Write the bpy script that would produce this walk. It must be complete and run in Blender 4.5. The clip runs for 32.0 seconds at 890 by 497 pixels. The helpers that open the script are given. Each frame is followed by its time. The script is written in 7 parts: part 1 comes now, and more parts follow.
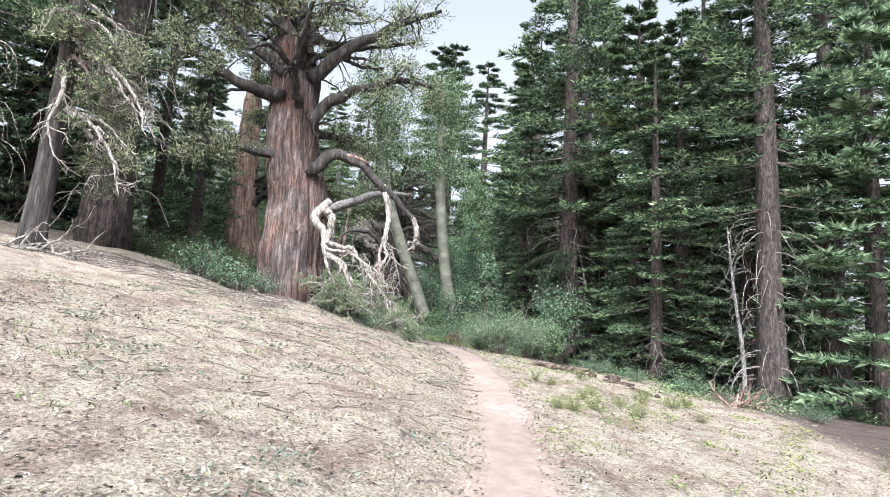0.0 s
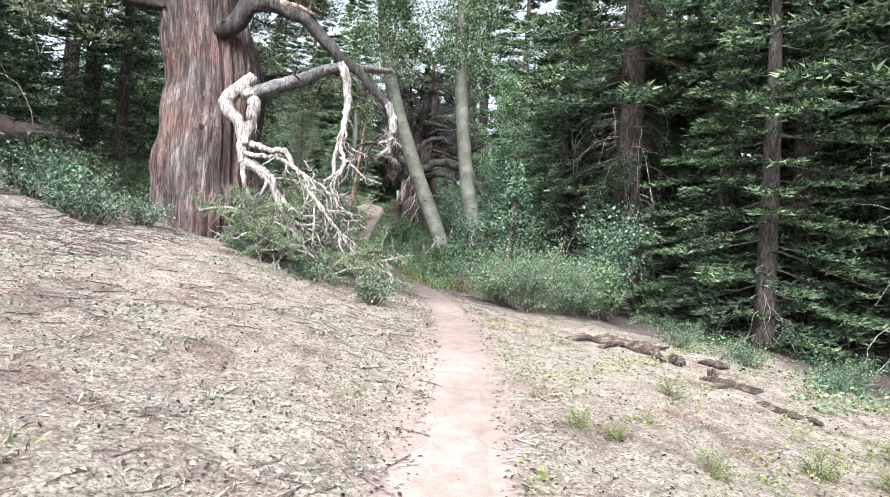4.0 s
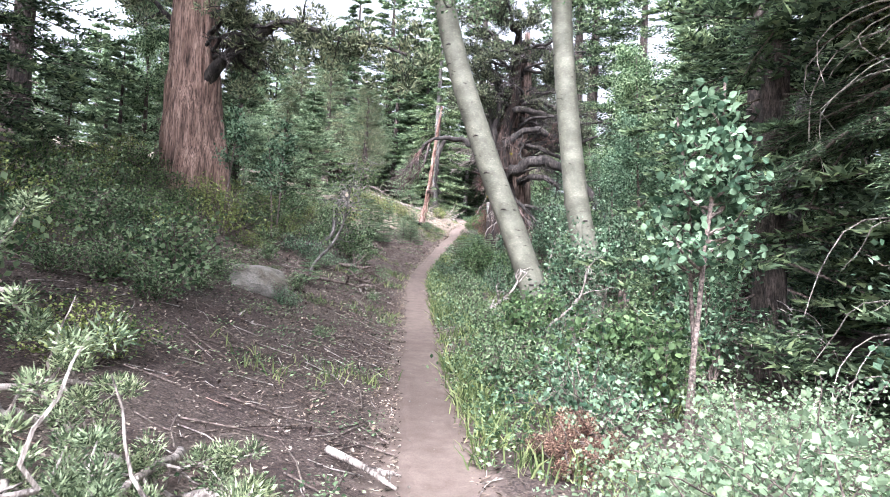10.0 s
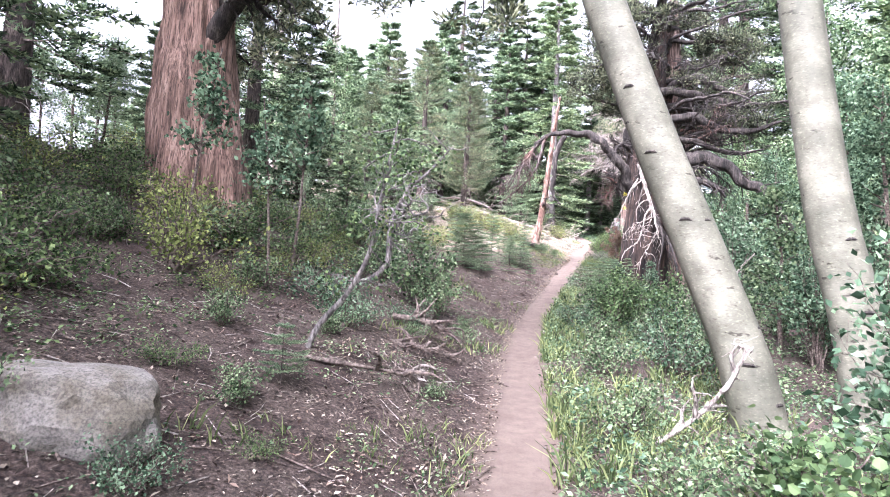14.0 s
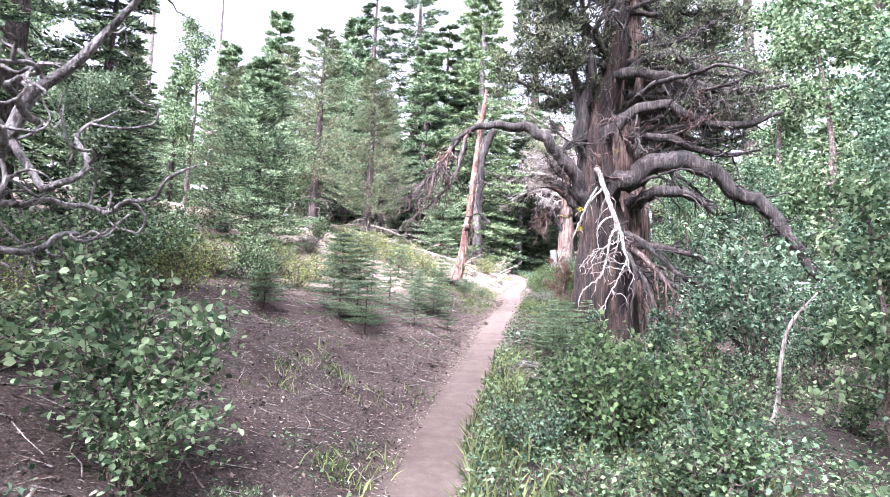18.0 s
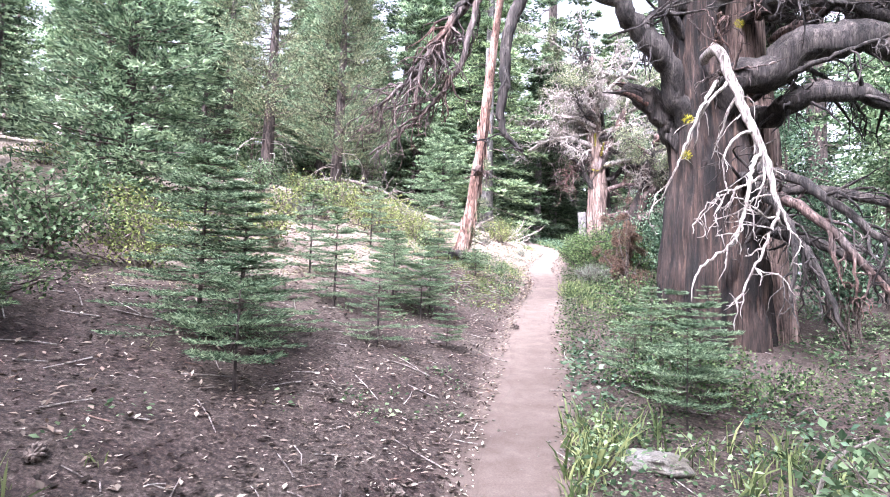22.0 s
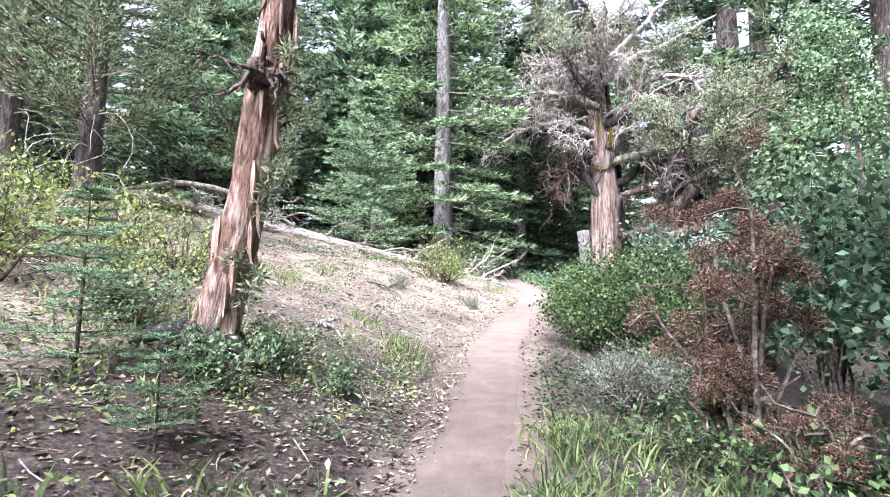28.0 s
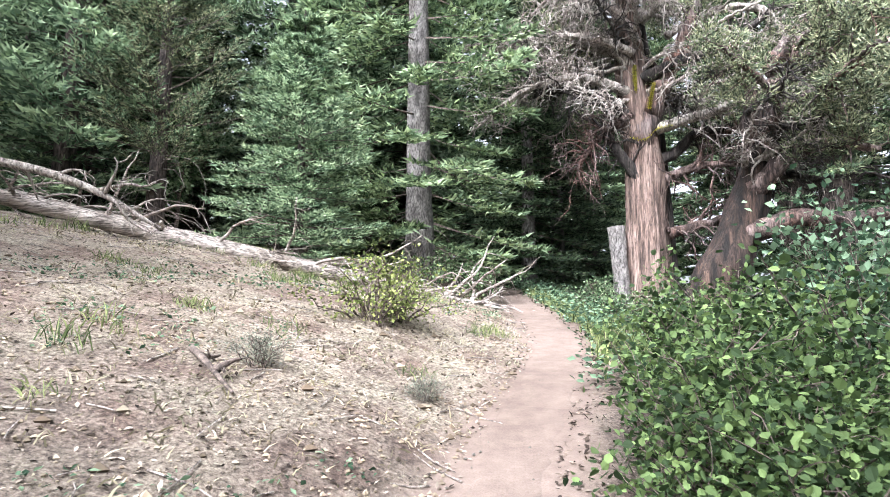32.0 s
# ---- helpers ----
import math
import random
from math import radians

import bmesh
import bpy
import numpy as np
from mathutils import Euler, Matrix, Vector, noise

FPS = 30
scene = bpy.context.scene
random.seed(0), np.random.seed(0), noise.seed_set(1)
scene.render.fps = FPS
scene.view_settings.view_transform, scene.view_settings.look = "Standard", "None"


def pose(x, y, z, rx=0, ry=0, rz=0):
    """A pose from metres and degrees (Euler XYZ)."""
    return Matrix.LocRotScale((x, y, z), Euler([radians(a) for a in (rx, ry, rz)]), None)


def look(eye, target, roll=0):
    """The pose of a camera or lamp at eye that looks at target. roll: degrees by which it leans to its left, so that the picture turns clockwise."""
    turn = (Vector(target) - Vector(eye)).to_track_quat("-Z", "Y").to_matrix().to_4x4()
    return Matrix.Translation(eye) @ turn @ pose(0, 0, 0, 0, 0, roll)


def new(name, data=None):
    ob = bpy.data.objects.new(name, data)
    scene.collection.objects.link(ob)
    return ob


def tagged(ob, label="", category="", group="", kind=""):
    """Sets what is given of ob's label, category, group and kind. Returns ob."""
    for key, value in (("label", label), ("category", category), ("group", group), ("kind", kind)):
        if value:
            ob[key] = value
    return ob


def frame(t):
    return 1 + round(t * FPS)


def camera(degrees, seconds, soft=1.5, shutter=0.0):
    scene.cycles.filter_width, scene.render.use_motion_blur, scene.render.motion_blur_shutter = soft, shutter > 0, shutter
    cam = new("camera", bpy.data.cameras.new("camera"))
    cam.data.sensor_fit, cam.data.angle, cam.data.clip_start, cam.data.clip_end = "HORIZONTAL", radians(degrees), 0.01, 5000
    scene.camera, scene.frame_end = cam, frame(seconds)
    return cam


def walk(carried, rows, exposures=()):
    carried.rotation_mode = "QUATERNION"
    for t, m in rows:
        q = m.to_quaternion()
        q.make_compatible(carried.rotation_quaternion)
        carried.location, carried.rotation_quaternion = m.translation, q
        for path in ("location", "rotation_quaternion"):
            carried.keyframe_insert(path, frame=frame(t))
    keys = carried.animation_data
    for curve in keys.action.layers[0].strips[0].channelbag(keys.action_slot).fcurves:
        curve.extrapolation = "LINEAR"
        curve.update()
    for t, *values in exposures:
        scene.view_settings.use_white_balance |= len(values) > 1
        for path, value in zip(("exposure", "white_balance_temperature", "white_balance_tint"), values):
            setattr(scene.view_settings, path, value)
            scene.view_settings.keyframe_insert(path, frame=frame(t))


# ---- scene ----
cam = camera(72.3, 32.0, 0.5, 0.1)
PATH = [
    (0, (0.0, 0.0, 1.35), (0.268, 1.956, 1.67), 3.4),
    (0.5, (0.208, 0.696, 1.5), (0.476, 2.651, 1.826), 3.2),
    (1, (0.523, 1.409, 1.654), (0.794, 3.364, 1.979), 3.0),
    (1.5, (0.696, 2.166, 1.74), (0.971, 4.123, 2.049), 3.0),
    (2, (0.999, 2.892, 1.778), (1.267, 4.86, 2.016), 3.1),
    (2.5, (1.195, 3.62, 1.762), (1.454, 5.596, 1.928), 3.0),
    (3, (1.441, 4.248, 1.826), (1.675, 6.232, 1.912), 3.1),
    (3.5, (1.611, 4.987, 1.943), (1.829, 6.975, 2.0), 3.1),
    (4, (1.702, 5.741, 2.068), (1.84, 7.735, 2.118), 3.3),
    (4.5, (1.879, 6.416, 2.173), (1.942, 8.415, 2.21), 3.4),
    (6.5, (2.314, 9.334, 2.434), (2.253, 11.332, 2.474), 3.4),
    (7, (2.444, 10.13, 2.474), (2.371, 12.128, 2.51), 3.3),
    (7.5, (2.478, 10.939, 2.62), (2.405, 12.937, 2.653), 3.3),
    (8, (2.549, 11.721, 2.656), (2.478, 13.719, 2.723), 3.1),
    (8.5, (2.537, 12.553, 2.678), (2.466, 14.55, 2.757), 3.1),
    (9, (2.599, 13.216, 2.744), (2.506, 15.213, 2.82), 3.0),
    (9.5, (2.6, 13.996, 2.791), (2.46, 15.99, 2.865), 3.0),
    (10, (2.578, 14.706, 2.879), (2.372, 16.694, 2.96), 3.1),
    (10.5, (2.63, 15.514, 2.947), (2.391, 17.499, 3.025), 3.0),
    (11, (2.553, 16.272, 3.046), (2.311, 18.256, 3.13), 3.0),
    (11.5, (2.536, 17.038, 3.091), (2.273, 19.019, 3.174), 3.0),
    (12, (2.334, 17.844, 3.125), (1.984, 19.811, 3.204), 3.1),
    (12.5, (2.256, 18.525, 3.137), (1.799, 20.47, 3.219), 3.2),
    (13, (2.123, 19.297, 3.182), (1.593, 21.223, 3.273), 3.4),
    (13.5, (1.981, 19.963, 3.264), (1.405, 21.875, 3.372), 3.4),
    (15.5, (1.294, 23.226, 3.787), (0.72, 25.134, 3.952), 3.3),
    (16, (1.28, 23.913, 3.73), (0.707, 25.821, 3.911), 3.2),
    (16.5, (1.205, 24.754, 3.749), (0.693, 26.674, 3.976), 3.0),
    (17, (1.125, 25.524, 3.777), (0.705, 27.462, 4.042), 2.7),
    (17.5, (1.099, 26.318, 3.806), (0.743, 28.267, 4.077), 2.6),
    (18, (1.034, 27.054, 3.89), (0.682, 29.005, 4.153), 2.4),
    (18.5, (1.065, 27.794, 3.94), (0.715, 29.749, 4.18), 2.2),
    (19, (0.891, 28.606, 3.989), (0.545, 30.561, 4.225), 2.3),
    (19.5, (0.798, 29.337, 3.985), (0.454, 31.293, 4.216), 2.3),
    (20, (0.578, 30.129, 4.032), (0.24, 32.088, 4.248), 2.4),
    (20.5, (0.379, 30.868, 4.102), (0.033, 32.827, 4.304), 2.4),
    (21, (0.205, 31.641, 4.173), (-0.146, 33.601, 4.358), 2.3),
    (21.5, (0.014, 32.358, 4.316), (-0.344, 34.318, 4.49), 2.1),
    (22, (0.033, 33.124, 4.384), (-0.329, 35.084, 4.551), 2.0),
    (22.5, (-0.094, 33.901, 4.492), (-0.453, 35.861, 4.663), 2.1),
    (23, (-0.047, 34.678, 4.546), (-0.404, 36.639, 4.714), 2.3),
    (23.5, (-0.068, 35.327, 4.656), (-0.421, 37.289, 4.817), 2.3),
    (24, (-0.032, 35.955, 4.74), (-0.384, 37.917, 4.909), 2.4),
    (24.5, (0.049, 36.623, 4.759), (-0.296, 38.586, 4.923), 2.4),
    (25, (0.073, 37.289, 4.872), (-0.261, 39.253, 5.043), 2.3),
    (25.5, (0.155, 37.979, 4.968), (-0.17, 39.945, 5.142), 2.3),
    (27.5, (0.39, 40.879, 5.156), (0.025, 42.827, 5.424), 0.5),
    (28, (0.311, 41.462, 5.32), (-0.055, 43.409, 5.593), 0.5),
    (28.5, (0.46, 41.916, 5.38), (0.061, 43.856, 5.661), 0.0),
    (29, (0.3, 42.619, 5.479), (-0.078, 44.563, 5.755), -0.1),
    (29.5, (0.196, 43.256, 5.601), (-0.175, 45.201, 5.879), -0.2),
    (30, (0.248, 43.811, 5.696), (-0.125, 45.757, 5.964), -0.2),
    (30.5, (0.175, 44.404, 5.81), (-0.197, 46.351, 6.074), -0.2),
    (31, (0.12, 45.029, 5.921), (-0.253, 46.977, 6.179), -0.2),
    (31.5, (0.089, 45.674, 6.024), (-0.29, 47.62, 6.282), -0.2),
    (32, (0.0, 46.304, 6.151), (-0.388, 48.248, 6.415), -0.3),
]
walk(cam, [(t, look(eye, target, roll)) for t, eye, target, roll in PATH], [(0, 1.6, 5850, 9), (5, 1.72, 5800, 9), (9, 2.15, 5800, 14), (12, 2.74, 5850, 24), (20, 2.95, 5700, 27), (25, 2.68, 5700, 19), (28, 2.5, 5650, 16), (32, 2.16, 5900, 13)])

# ---- world and light ----
SKY = bpy.data.worlds.new("overcast_sky")
scene.world = SKY
SKY.use_nodes = True
sky_nodes = SKY.node_tree.nodes
sky_tex = sky_nodes.new("ShaderNodeTexSky")
sky_tex.sky_type, sky_tex.sun_disc = "NISHITA", False
sky_tex.sun_elevation, sky_tex.sun_rotation = radians(47), radians(196.5)
sky_tex.dust_density, sky_tex.air_density, sky_tex.ozone_density = 6.0, 1.0, 1.0
sky_hue = sky_nodes.new("ShaderNodeHueSaturation")
sky_hue.inputs["Saturation"].default_value = 0.2
SKY.node_tree.links.new(sky_tex.outputs[0], sky_hue.inputs["Color"])
SKY.node_tree.links.new(sky_hue.outputs[0], sky_nodes["Background"].inputs[0])
sky_nodes["Background"].inputs[1].default_value = 0.125
sun_data = bpy.data.lights.new("sun", "SUN")
sun_data.energy, sun_data.angle, sun_data.color = 2.3, radians(30), (1.0, 0.97, 0.94)
sun = new("sun", sun_data)
sun.matrix_world = look((0, 0, 30), (8.0, 27.0, 0.0))

# ---- materials ----
def nodes_of(name):
    mat = bpy.data.materials.new(name)
    mat.use_nodes = True
    nt = mat.node_tree
    return mat, nt, nt.nodes["Principled BSDF"]


def noise_node(nt, scale, detail=5.0, rough=0.6, stretch=(1, 1, 1), coord="Object"):
    tc = nt.nodes.new("ShaderNodeTexCoord")
    mp = nt.nodes.new("ShaderNodeMapping")
    mp.inputs["Scale"].default_value = stretch
    no = nt.nodes.new("ShaderNodeTexNoise")
    no.inputs["Scale"].default_value, no.inputs["Detail"].default_value, no.inputs["Roughness"].default_value = scale, detail, rough
    nt.links.new(tc.outputs[coord], mp.inputs[0])
    nt.links.new(mp.outputs[0], no.inputs["Vector"])
    return no


def ramp_node(nt, fac, stops):
    r = nt.nodes.new("ShaderNodeValToRGB")
    el = r.color_ramp.elements
    while len(el) < len(stops):
        el.new(0.5)
    for e, (p, c) in zip(el, stops):
        e.position, e.color = p, (*c, 1)
    nt.links.new(fac, r.inputs[0])
    return r


def mix_node(nt, fac, a, b, mode="MIX"):
    m = nt.nodes.new("ShaderNodeMix")
    m.data_type, m.blend_type = "RGBA", mode
    for socket, value in ((m.inputs[0], fac), (m.inputs[6], a), (m.inputs[7], b)):
        if isinstance(value, (int, float)):
            socket.default_value = value
        elif isinstance(value, tuple):
            socket.default_value = (*value, 1)
        else:
            nt.links.new(value, socket)
    return m.outputs[2]


def bump_node(nt, height, bsdf, strength=0.5, distance=0.02):
    b = nt.nodes.new("ShaderNodeBump")
    b.inputs["Strength"].default_value, b.inputs["Distance"].default_value = strength, distance
    nt.links.new(height, b.inputs["Height"])
    nt.links.new(b.outputs[0], bsdf.inputs["Normal"])


def bark(name, dark, mid, light, stretch=(1, 1, 0.1), scale=9.0, bump=1.0, stain=None, fibre=44.0, cleft=0.36):
    """Coarse lengthwise plates, fine fibres on them, and slow stains."""
    mat, nt, bsdf = nodes_of(name)
    n1 = noise_node(nt, scale, 6, 0.72, stretch)
    n3 = noise_node(nt, fibre, 4, 0.6, tuple(s * 0.7 if s == min(stretch) else s for s in stretch))
    n2 = noise_node(nt, 1.1, 4, 0.6)
    c = ramp_node(nt, n1.outputs[0], [(cleft, dark), (cleft + 0.14, mid), (cleft + 0.3, light)]).outputs[0]
    f = ramp_node(nt, n3.outputs[0], [(0.36, (0.3, 0.28, 0.27)), (0.48, (0.9, 0.88, 0.86)), (0.64, (1.35, 1.33, 1.3))]).outputs[0]
    c2 = ramp_node(nt, n2.outputs[0], [(0.4, (1, 1, 1)), (0.65, stain or (0.75, 0.72, 0.7))]).outputs[0]
    c = mix_node(nt, 1.0, c, f, "MULTIPLY")
    nt.links.new(mix_node(nt, 1.0, c, c2, "MULTIPLY"), bsdf.inputs["Base Color"])
    bsdf.inputs["Roughness"].default_value = 0.9
    add = nt.nodes.new("ShaderNodeMath")
    add.operation = "MULTIPLY_ADD"
    nt.links.new(n3.outputs[0], add.inputs[0])
    add.inputs[1].default_value = 0.5
    nt.links.new(n1.outputs[0], add.inputs[2])
    bump_node(nt, add.outputs[0], bsdf, bump, 0.05)
    return mat


def leafy(name, dark, light, trans=0.35, rough=0.72):
    mat, nt, bsdf = nodes_of(name)
    geo = nt.nodes.new("ShaderNodeNewGeometry")
    n = noise_node(nt, 1.7, 3, 0.6)
    a = ramp_node(nt, geo.outputs["Random Per Island"], [(0.0, tuple(c * 0.5 for c in dark)), (0.3, dark), (1.0, tuple(c * 1.08 for c in light))]).outputs[0]
    b = ramp_node(nt, n.outputs[0], [(0.35, (0.7, 0.75, 0.7)), (0.65, (1.15, 1.1, 1.0))]).outputs[0]
    c = mix_node(nt, 1.0, a, b, "MULTIPLY")
    nt.links.new(c, bsdf.inputs["Base Color"])
    bsdf.inputs["Roughness"].default_value = rough
    bsdf.inputs["Specular IOR Level"].default_value = 0.22
    tr = nt.nodes.new("ShaderNodeBsdfTranslucent")
    nt.links.new(c, tr.inputs[0])
    ms = nt.nodes.new("ShaderNodeMixShader")
    ms.inputs[0].default_value = trans
    out = nt.nodes["Material Output"]
    nt.links.new(bsdf.outputs[0], ms.inputs[1])
    nt.links.new(tr.outputs[0], ms.inputs[2])
    nt.links.new(ms.outputs[0], out.inputs[0])
    return mat


M_JUN = bark("juniper_bark", (0.024, 0.019, 0.018), (0.095, 0.075, 0.07), (0.23, 0.2, 0.194), stain=(1.05, 0.7, 0.56))
# Dark old bark, deepened further so its colour carries the crown's shade.
M_OLD = bark("shaded_old_bark", (0.005, 0.0035, 0.003), (0.042, 0.027, 0.021), (0.145, 0.094, 0.072), (1, 1, 0.11), 7.0, stain=(0.7, 0.64, 0.6), fibre=34.0, cleft=0.41)
# Reddish bark brightened in colour, so the rear trunk looks lit.
M_REAR = bark("lit_rear_bark", (0.045, 0.031, 0.026), (0.2, 0.143, 0.12), (0.38, 0.295, 0.26))
# Darker copy of the juniper scales, with crown shade in the colour.
M_JSHADE = leafy("shaded_juniper_scales", (0.035, 0.046, 0.03), (0.2, 0.22, 0.145), 0.22)
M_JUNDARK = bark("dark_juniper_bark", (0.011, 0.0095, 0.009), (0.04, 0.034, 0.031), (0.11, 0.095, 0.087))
M_RED = bark("red_juniper_bark", (0.085, 0.054, 0.043), (0.29, 0.19, 0.153), (0.5, 0.365, 0.305), scale=6.5)
M_SNAG = bark("peeling_snag_bark", (0.06, 0.024, 0.016), (0.27, 0.165, 0.13), (0.56, 0.46, 0.41), (1, 1, 0.3), 7)
M_MOSSY = bark("brown_juniper_bark", (0.045, 0.032, 0.027), (0.19, 0.135, 0.113), (0.37, 0.29, 0.255))
M_FIR = bark("fir_bark", (0.02, 0.016, 0.015), (0.072, 0.057, 0.051), (0.16, 0.13, 0.117), (1, 1, 0.3), 12)
M_FIRGREY = bark("grey_fir_bark", (0.07, 0.067, 0.066), (0.18, 0.172, 0.168), (0.32, 0.31, 0.3), (1, 1, 0.5), 8)
M_DEAD = bark("weathered_deadwood", (0.13, 0.112, 0.1), (0.36, 0.328, 0.3), (0.6, 0.565, 0.53), (1, 1, 0.2), 12, 0.8)
M_LOG = bark("whitened_log", (0.13, 0.11, 0.1), (0.42, 0.38, 0.345), (0.66, 0.62, 0.58), (0.1, 1, 1), 12, 0.8, (0.5, 0.46, 0.42))
M_TWIG = bark("brown_twig", (0.045, 0.035, 0.03), (0.13, 0.104, 0.09), (0.26, 0.22, 0.195), (1, 1, 1), 20, 0.3)
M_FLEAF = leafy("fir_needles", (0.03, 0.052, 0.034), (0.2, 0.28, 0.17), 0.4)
# Young needles; lightened further to stand for haze over the far firs.
M_FTIP = leafy("young_and_hazy_fir_needles", (0.088, 0.145, 0.092), (0.4, 0.52, 0.345), 0.45)
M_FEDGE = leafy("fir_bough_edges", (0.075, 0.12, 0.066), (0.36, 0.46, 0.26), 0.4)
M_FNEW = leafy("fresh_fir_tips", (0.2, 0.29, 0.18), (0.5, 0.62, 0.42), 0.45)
M_JLEAF = leafy("juniper_scales", (0.0785, 0.104, 0.0678), (0.382, 0.408, 0.262), 0.28)
M_LEAF = leafy("shrub_leaves", (0.065, 0.12, 0.06), (0.35, 0.46, 0.28), 0.38)
M_PALELEAF = leafy("pale_shrub_leaves", (0.165, 0.24, 0.155), (0.31, 0.4, 0.27), 0.38)
M_LEAFBLUE = leafy("bluish_shrub_leaves", (0.055, 0.11, 0.068), (0.29, 0.42, 0.29), 0.36)
M_LEAFDARK = leafy("dark_bush_leaves", (0.04, 0.075, 0.034), (0.205, 0.29, 0.13), 0.32)
M_BUSH = leafy("shady_bush_leaves", (0.042, 0.075, 0.032), (0.2, 0.29, 0.115), 0.32)
# Darkened leaf colour carries the shade of the old juniper above these herbs.
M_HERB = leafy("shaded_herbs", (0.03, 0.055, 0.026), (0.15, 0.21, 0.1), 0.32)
M_CLOD = leafy("soil_crumbs", (0.15, 0.118, 0.09), (0.38, 0.32, 0.255), 0.0, 0.95)
M_YFIR = leafy("yellowish_fir_needles", (0.09, 0.125, 0.045), (0.34, 0.41, 0.19), 0.4)
M_ROT = bark("rotten_wood", (0.02, 0.014, 0.011), (0.1, 0.07, 0.055), (0.32, 0.25, 0.205), (0.2, 1, 1), 14)
M_SHOOT = leafy("aspen_shoot_leaves", (0.06, 0.11, 0.05), (0.26, 0.37, 0.18), 0.4)
M_YELLOW = leafy("yellowish_leaves", (0.147, 0.188, 0.0598), (0.413, 0.474, 0.188), 0.4)
M_SAGE = leafy("sage_leaves", (0.182, 0.206, 0.176), (0.364, 0.382, 0.33), 0.3, 0.8)
M_DEADRED = leafy("dead_rust_needles", (0.09, 0.054, 0.044), (0.37, 0.24, 0.19), 0.2, 0.9)
M_GRASS = leafy("green_grass", (0.102, 0.149, 0.061), (0.359, 0.408, 0.195), 0.4)
M_STRAW = leafy("dry_grass", (0.25, 0.225, 0.15), (0.6, 0.55, 0.42), 0.3, 0.8)
M_LITTER = leafy("leaf_litter", (0.042, 0.03, 0.026), (0.54, 0.465, 0.405), 0.05, 0.9)
M_FLAKE = leafy("bark_flakes", (0.036, 0.025, 0.021), (0.3, 0.235, 0.2), 0.05, 0.9)
M_HEAP = leafy("juniper_sprays", (0.06, 0.09, 0.05), (0.42, 0.5, 0.32), 0.25)
M_MOSS = leafy("yellow_moss", (0.28, 0.26, 0.02), (0.5, 0.45, 0.06), 0.2, 0.9)


def aspen_bark():
    """Cream bark with grey-green shading, pale raised dashes and dark blotches, all running round the stem."""
    mat, nt, bsdf = nodes_of("aspen_bark")
    n1 = noise_node(nt, 1.6, 5, 0.65, (1, 1, 1.2))
    n2 = noise_node(nt, 34.0, 3, 0.55, (0.7, 0.7, 1.5))
    n3 = noise_node(nt, 7.0, 4, 0.6, (0.6, 0.6, 1.6))
    c = ramp_node(nt, n1.outputs[0], [(0.34, (0.066, 0.068, 0.049)), (0.5, (0.108, 0.108, 0.08)), (0.66, (0.17, 0.167, 0.129))]).outputs[0]
    d = ramp_node(nt, n2.outputs[0], [(0.32, (0.72, 0.7, 0.66)), (0.42, (1, 1, 1)), (0.6, (1, 1, 1)), (0.65, (1.5, 1.5, 1.48))]).outputs[0]
    k = ramp_node(nt, n3.outputs[0], [(0.63, (1, 1, 1)), (0.69, (0.25, 0.22, 0.19))]).outputs[0]
    c = mix_node(nt, 1.0, c, d, "MULTIPLY")
    nt.links.new(mix_node(nt, 1.0, c, k, "MULTIPLY"), bsdf.inputs["Base Color"])
    bsdf.inputs["Roughness"].default_value = 0.75
    bump_node(nt, n2.outputs[0], bsdf, 0.4, 0.01)
    return mat


M_ASPEN = aspen_bark()


def rock_mat():
    mat, nt, bsdf = nodes_of("granite")
    n1, n2 = noise_node(nt, 60, 4, 0.7), noise_node(nt, 4, 5, 0.6)
    c = ramp_node(nt, n1.outputs[0], [(0.35, (0.09, 0.085, 0.078)), (0.6, (0.25, 0.235, 0.21))]).outputs[0]
    s = ramp_node(nt, n2.outputs[0], [(0.4, (1, 1, 1)), (0.62, (0.6, 0.57, 0.48))]).outputs[0]
    nt.links.new(mix_node(nt, 1.0, c, s, "MULTIPLY"), bsdf.inputs["Base Color"])
    bsdf.inputs["Roughness"].default_value = 0.9
    bump_node(nt, n2.outputs[0], bsdf, 0.5, 0.03)
    return mat


M_ROCK = rock_mat()


def dirt_colour(nt):
    fine, mid, big = noise_node(nt, 90, 5, 0.7), noise_node(nt, 6, 5, 0.65), noise_node(nt, 0.45, 3, 0.5)
    c = ramp_node(nt, mid.outputs[0], [(0.3, (0.25, 0.2, 0.173)), (0.55, (0.335, 0.277, 0.245)), (0.75, (0.42, 0.356, 0.318))]).outputs[0]
    v = ramp_node(nt, fine.outputs[0], [(0.3, (0.75, 0.73, 0.7)), (0.6, (1.05, 1.05, 1.05))]).outputs[0]
    w = ramp_node(nt, big.outputs[0], [(0.38, (0.75, 0.71, 0.69)), (0.6, (1.1, 1.08, 1.07))]).outputs[0]
    # Path dirt is painted darker for forest shade, paler for open light.
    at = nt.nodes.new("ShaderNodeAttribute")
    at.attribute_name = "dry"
    forest_shade = ramp_node(nt, at.outputs["Fac"], [(0.0, (0.41, 0.387, 0.365)), (1.0, (0.86, 0.82, 0.79))]).outputs[0]
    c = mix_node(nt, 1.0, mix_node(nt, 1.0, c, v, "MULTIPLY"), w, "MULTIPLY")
    return mix_node(nt, 1.0, c, forest_shade, "MULTIPLY"), fine


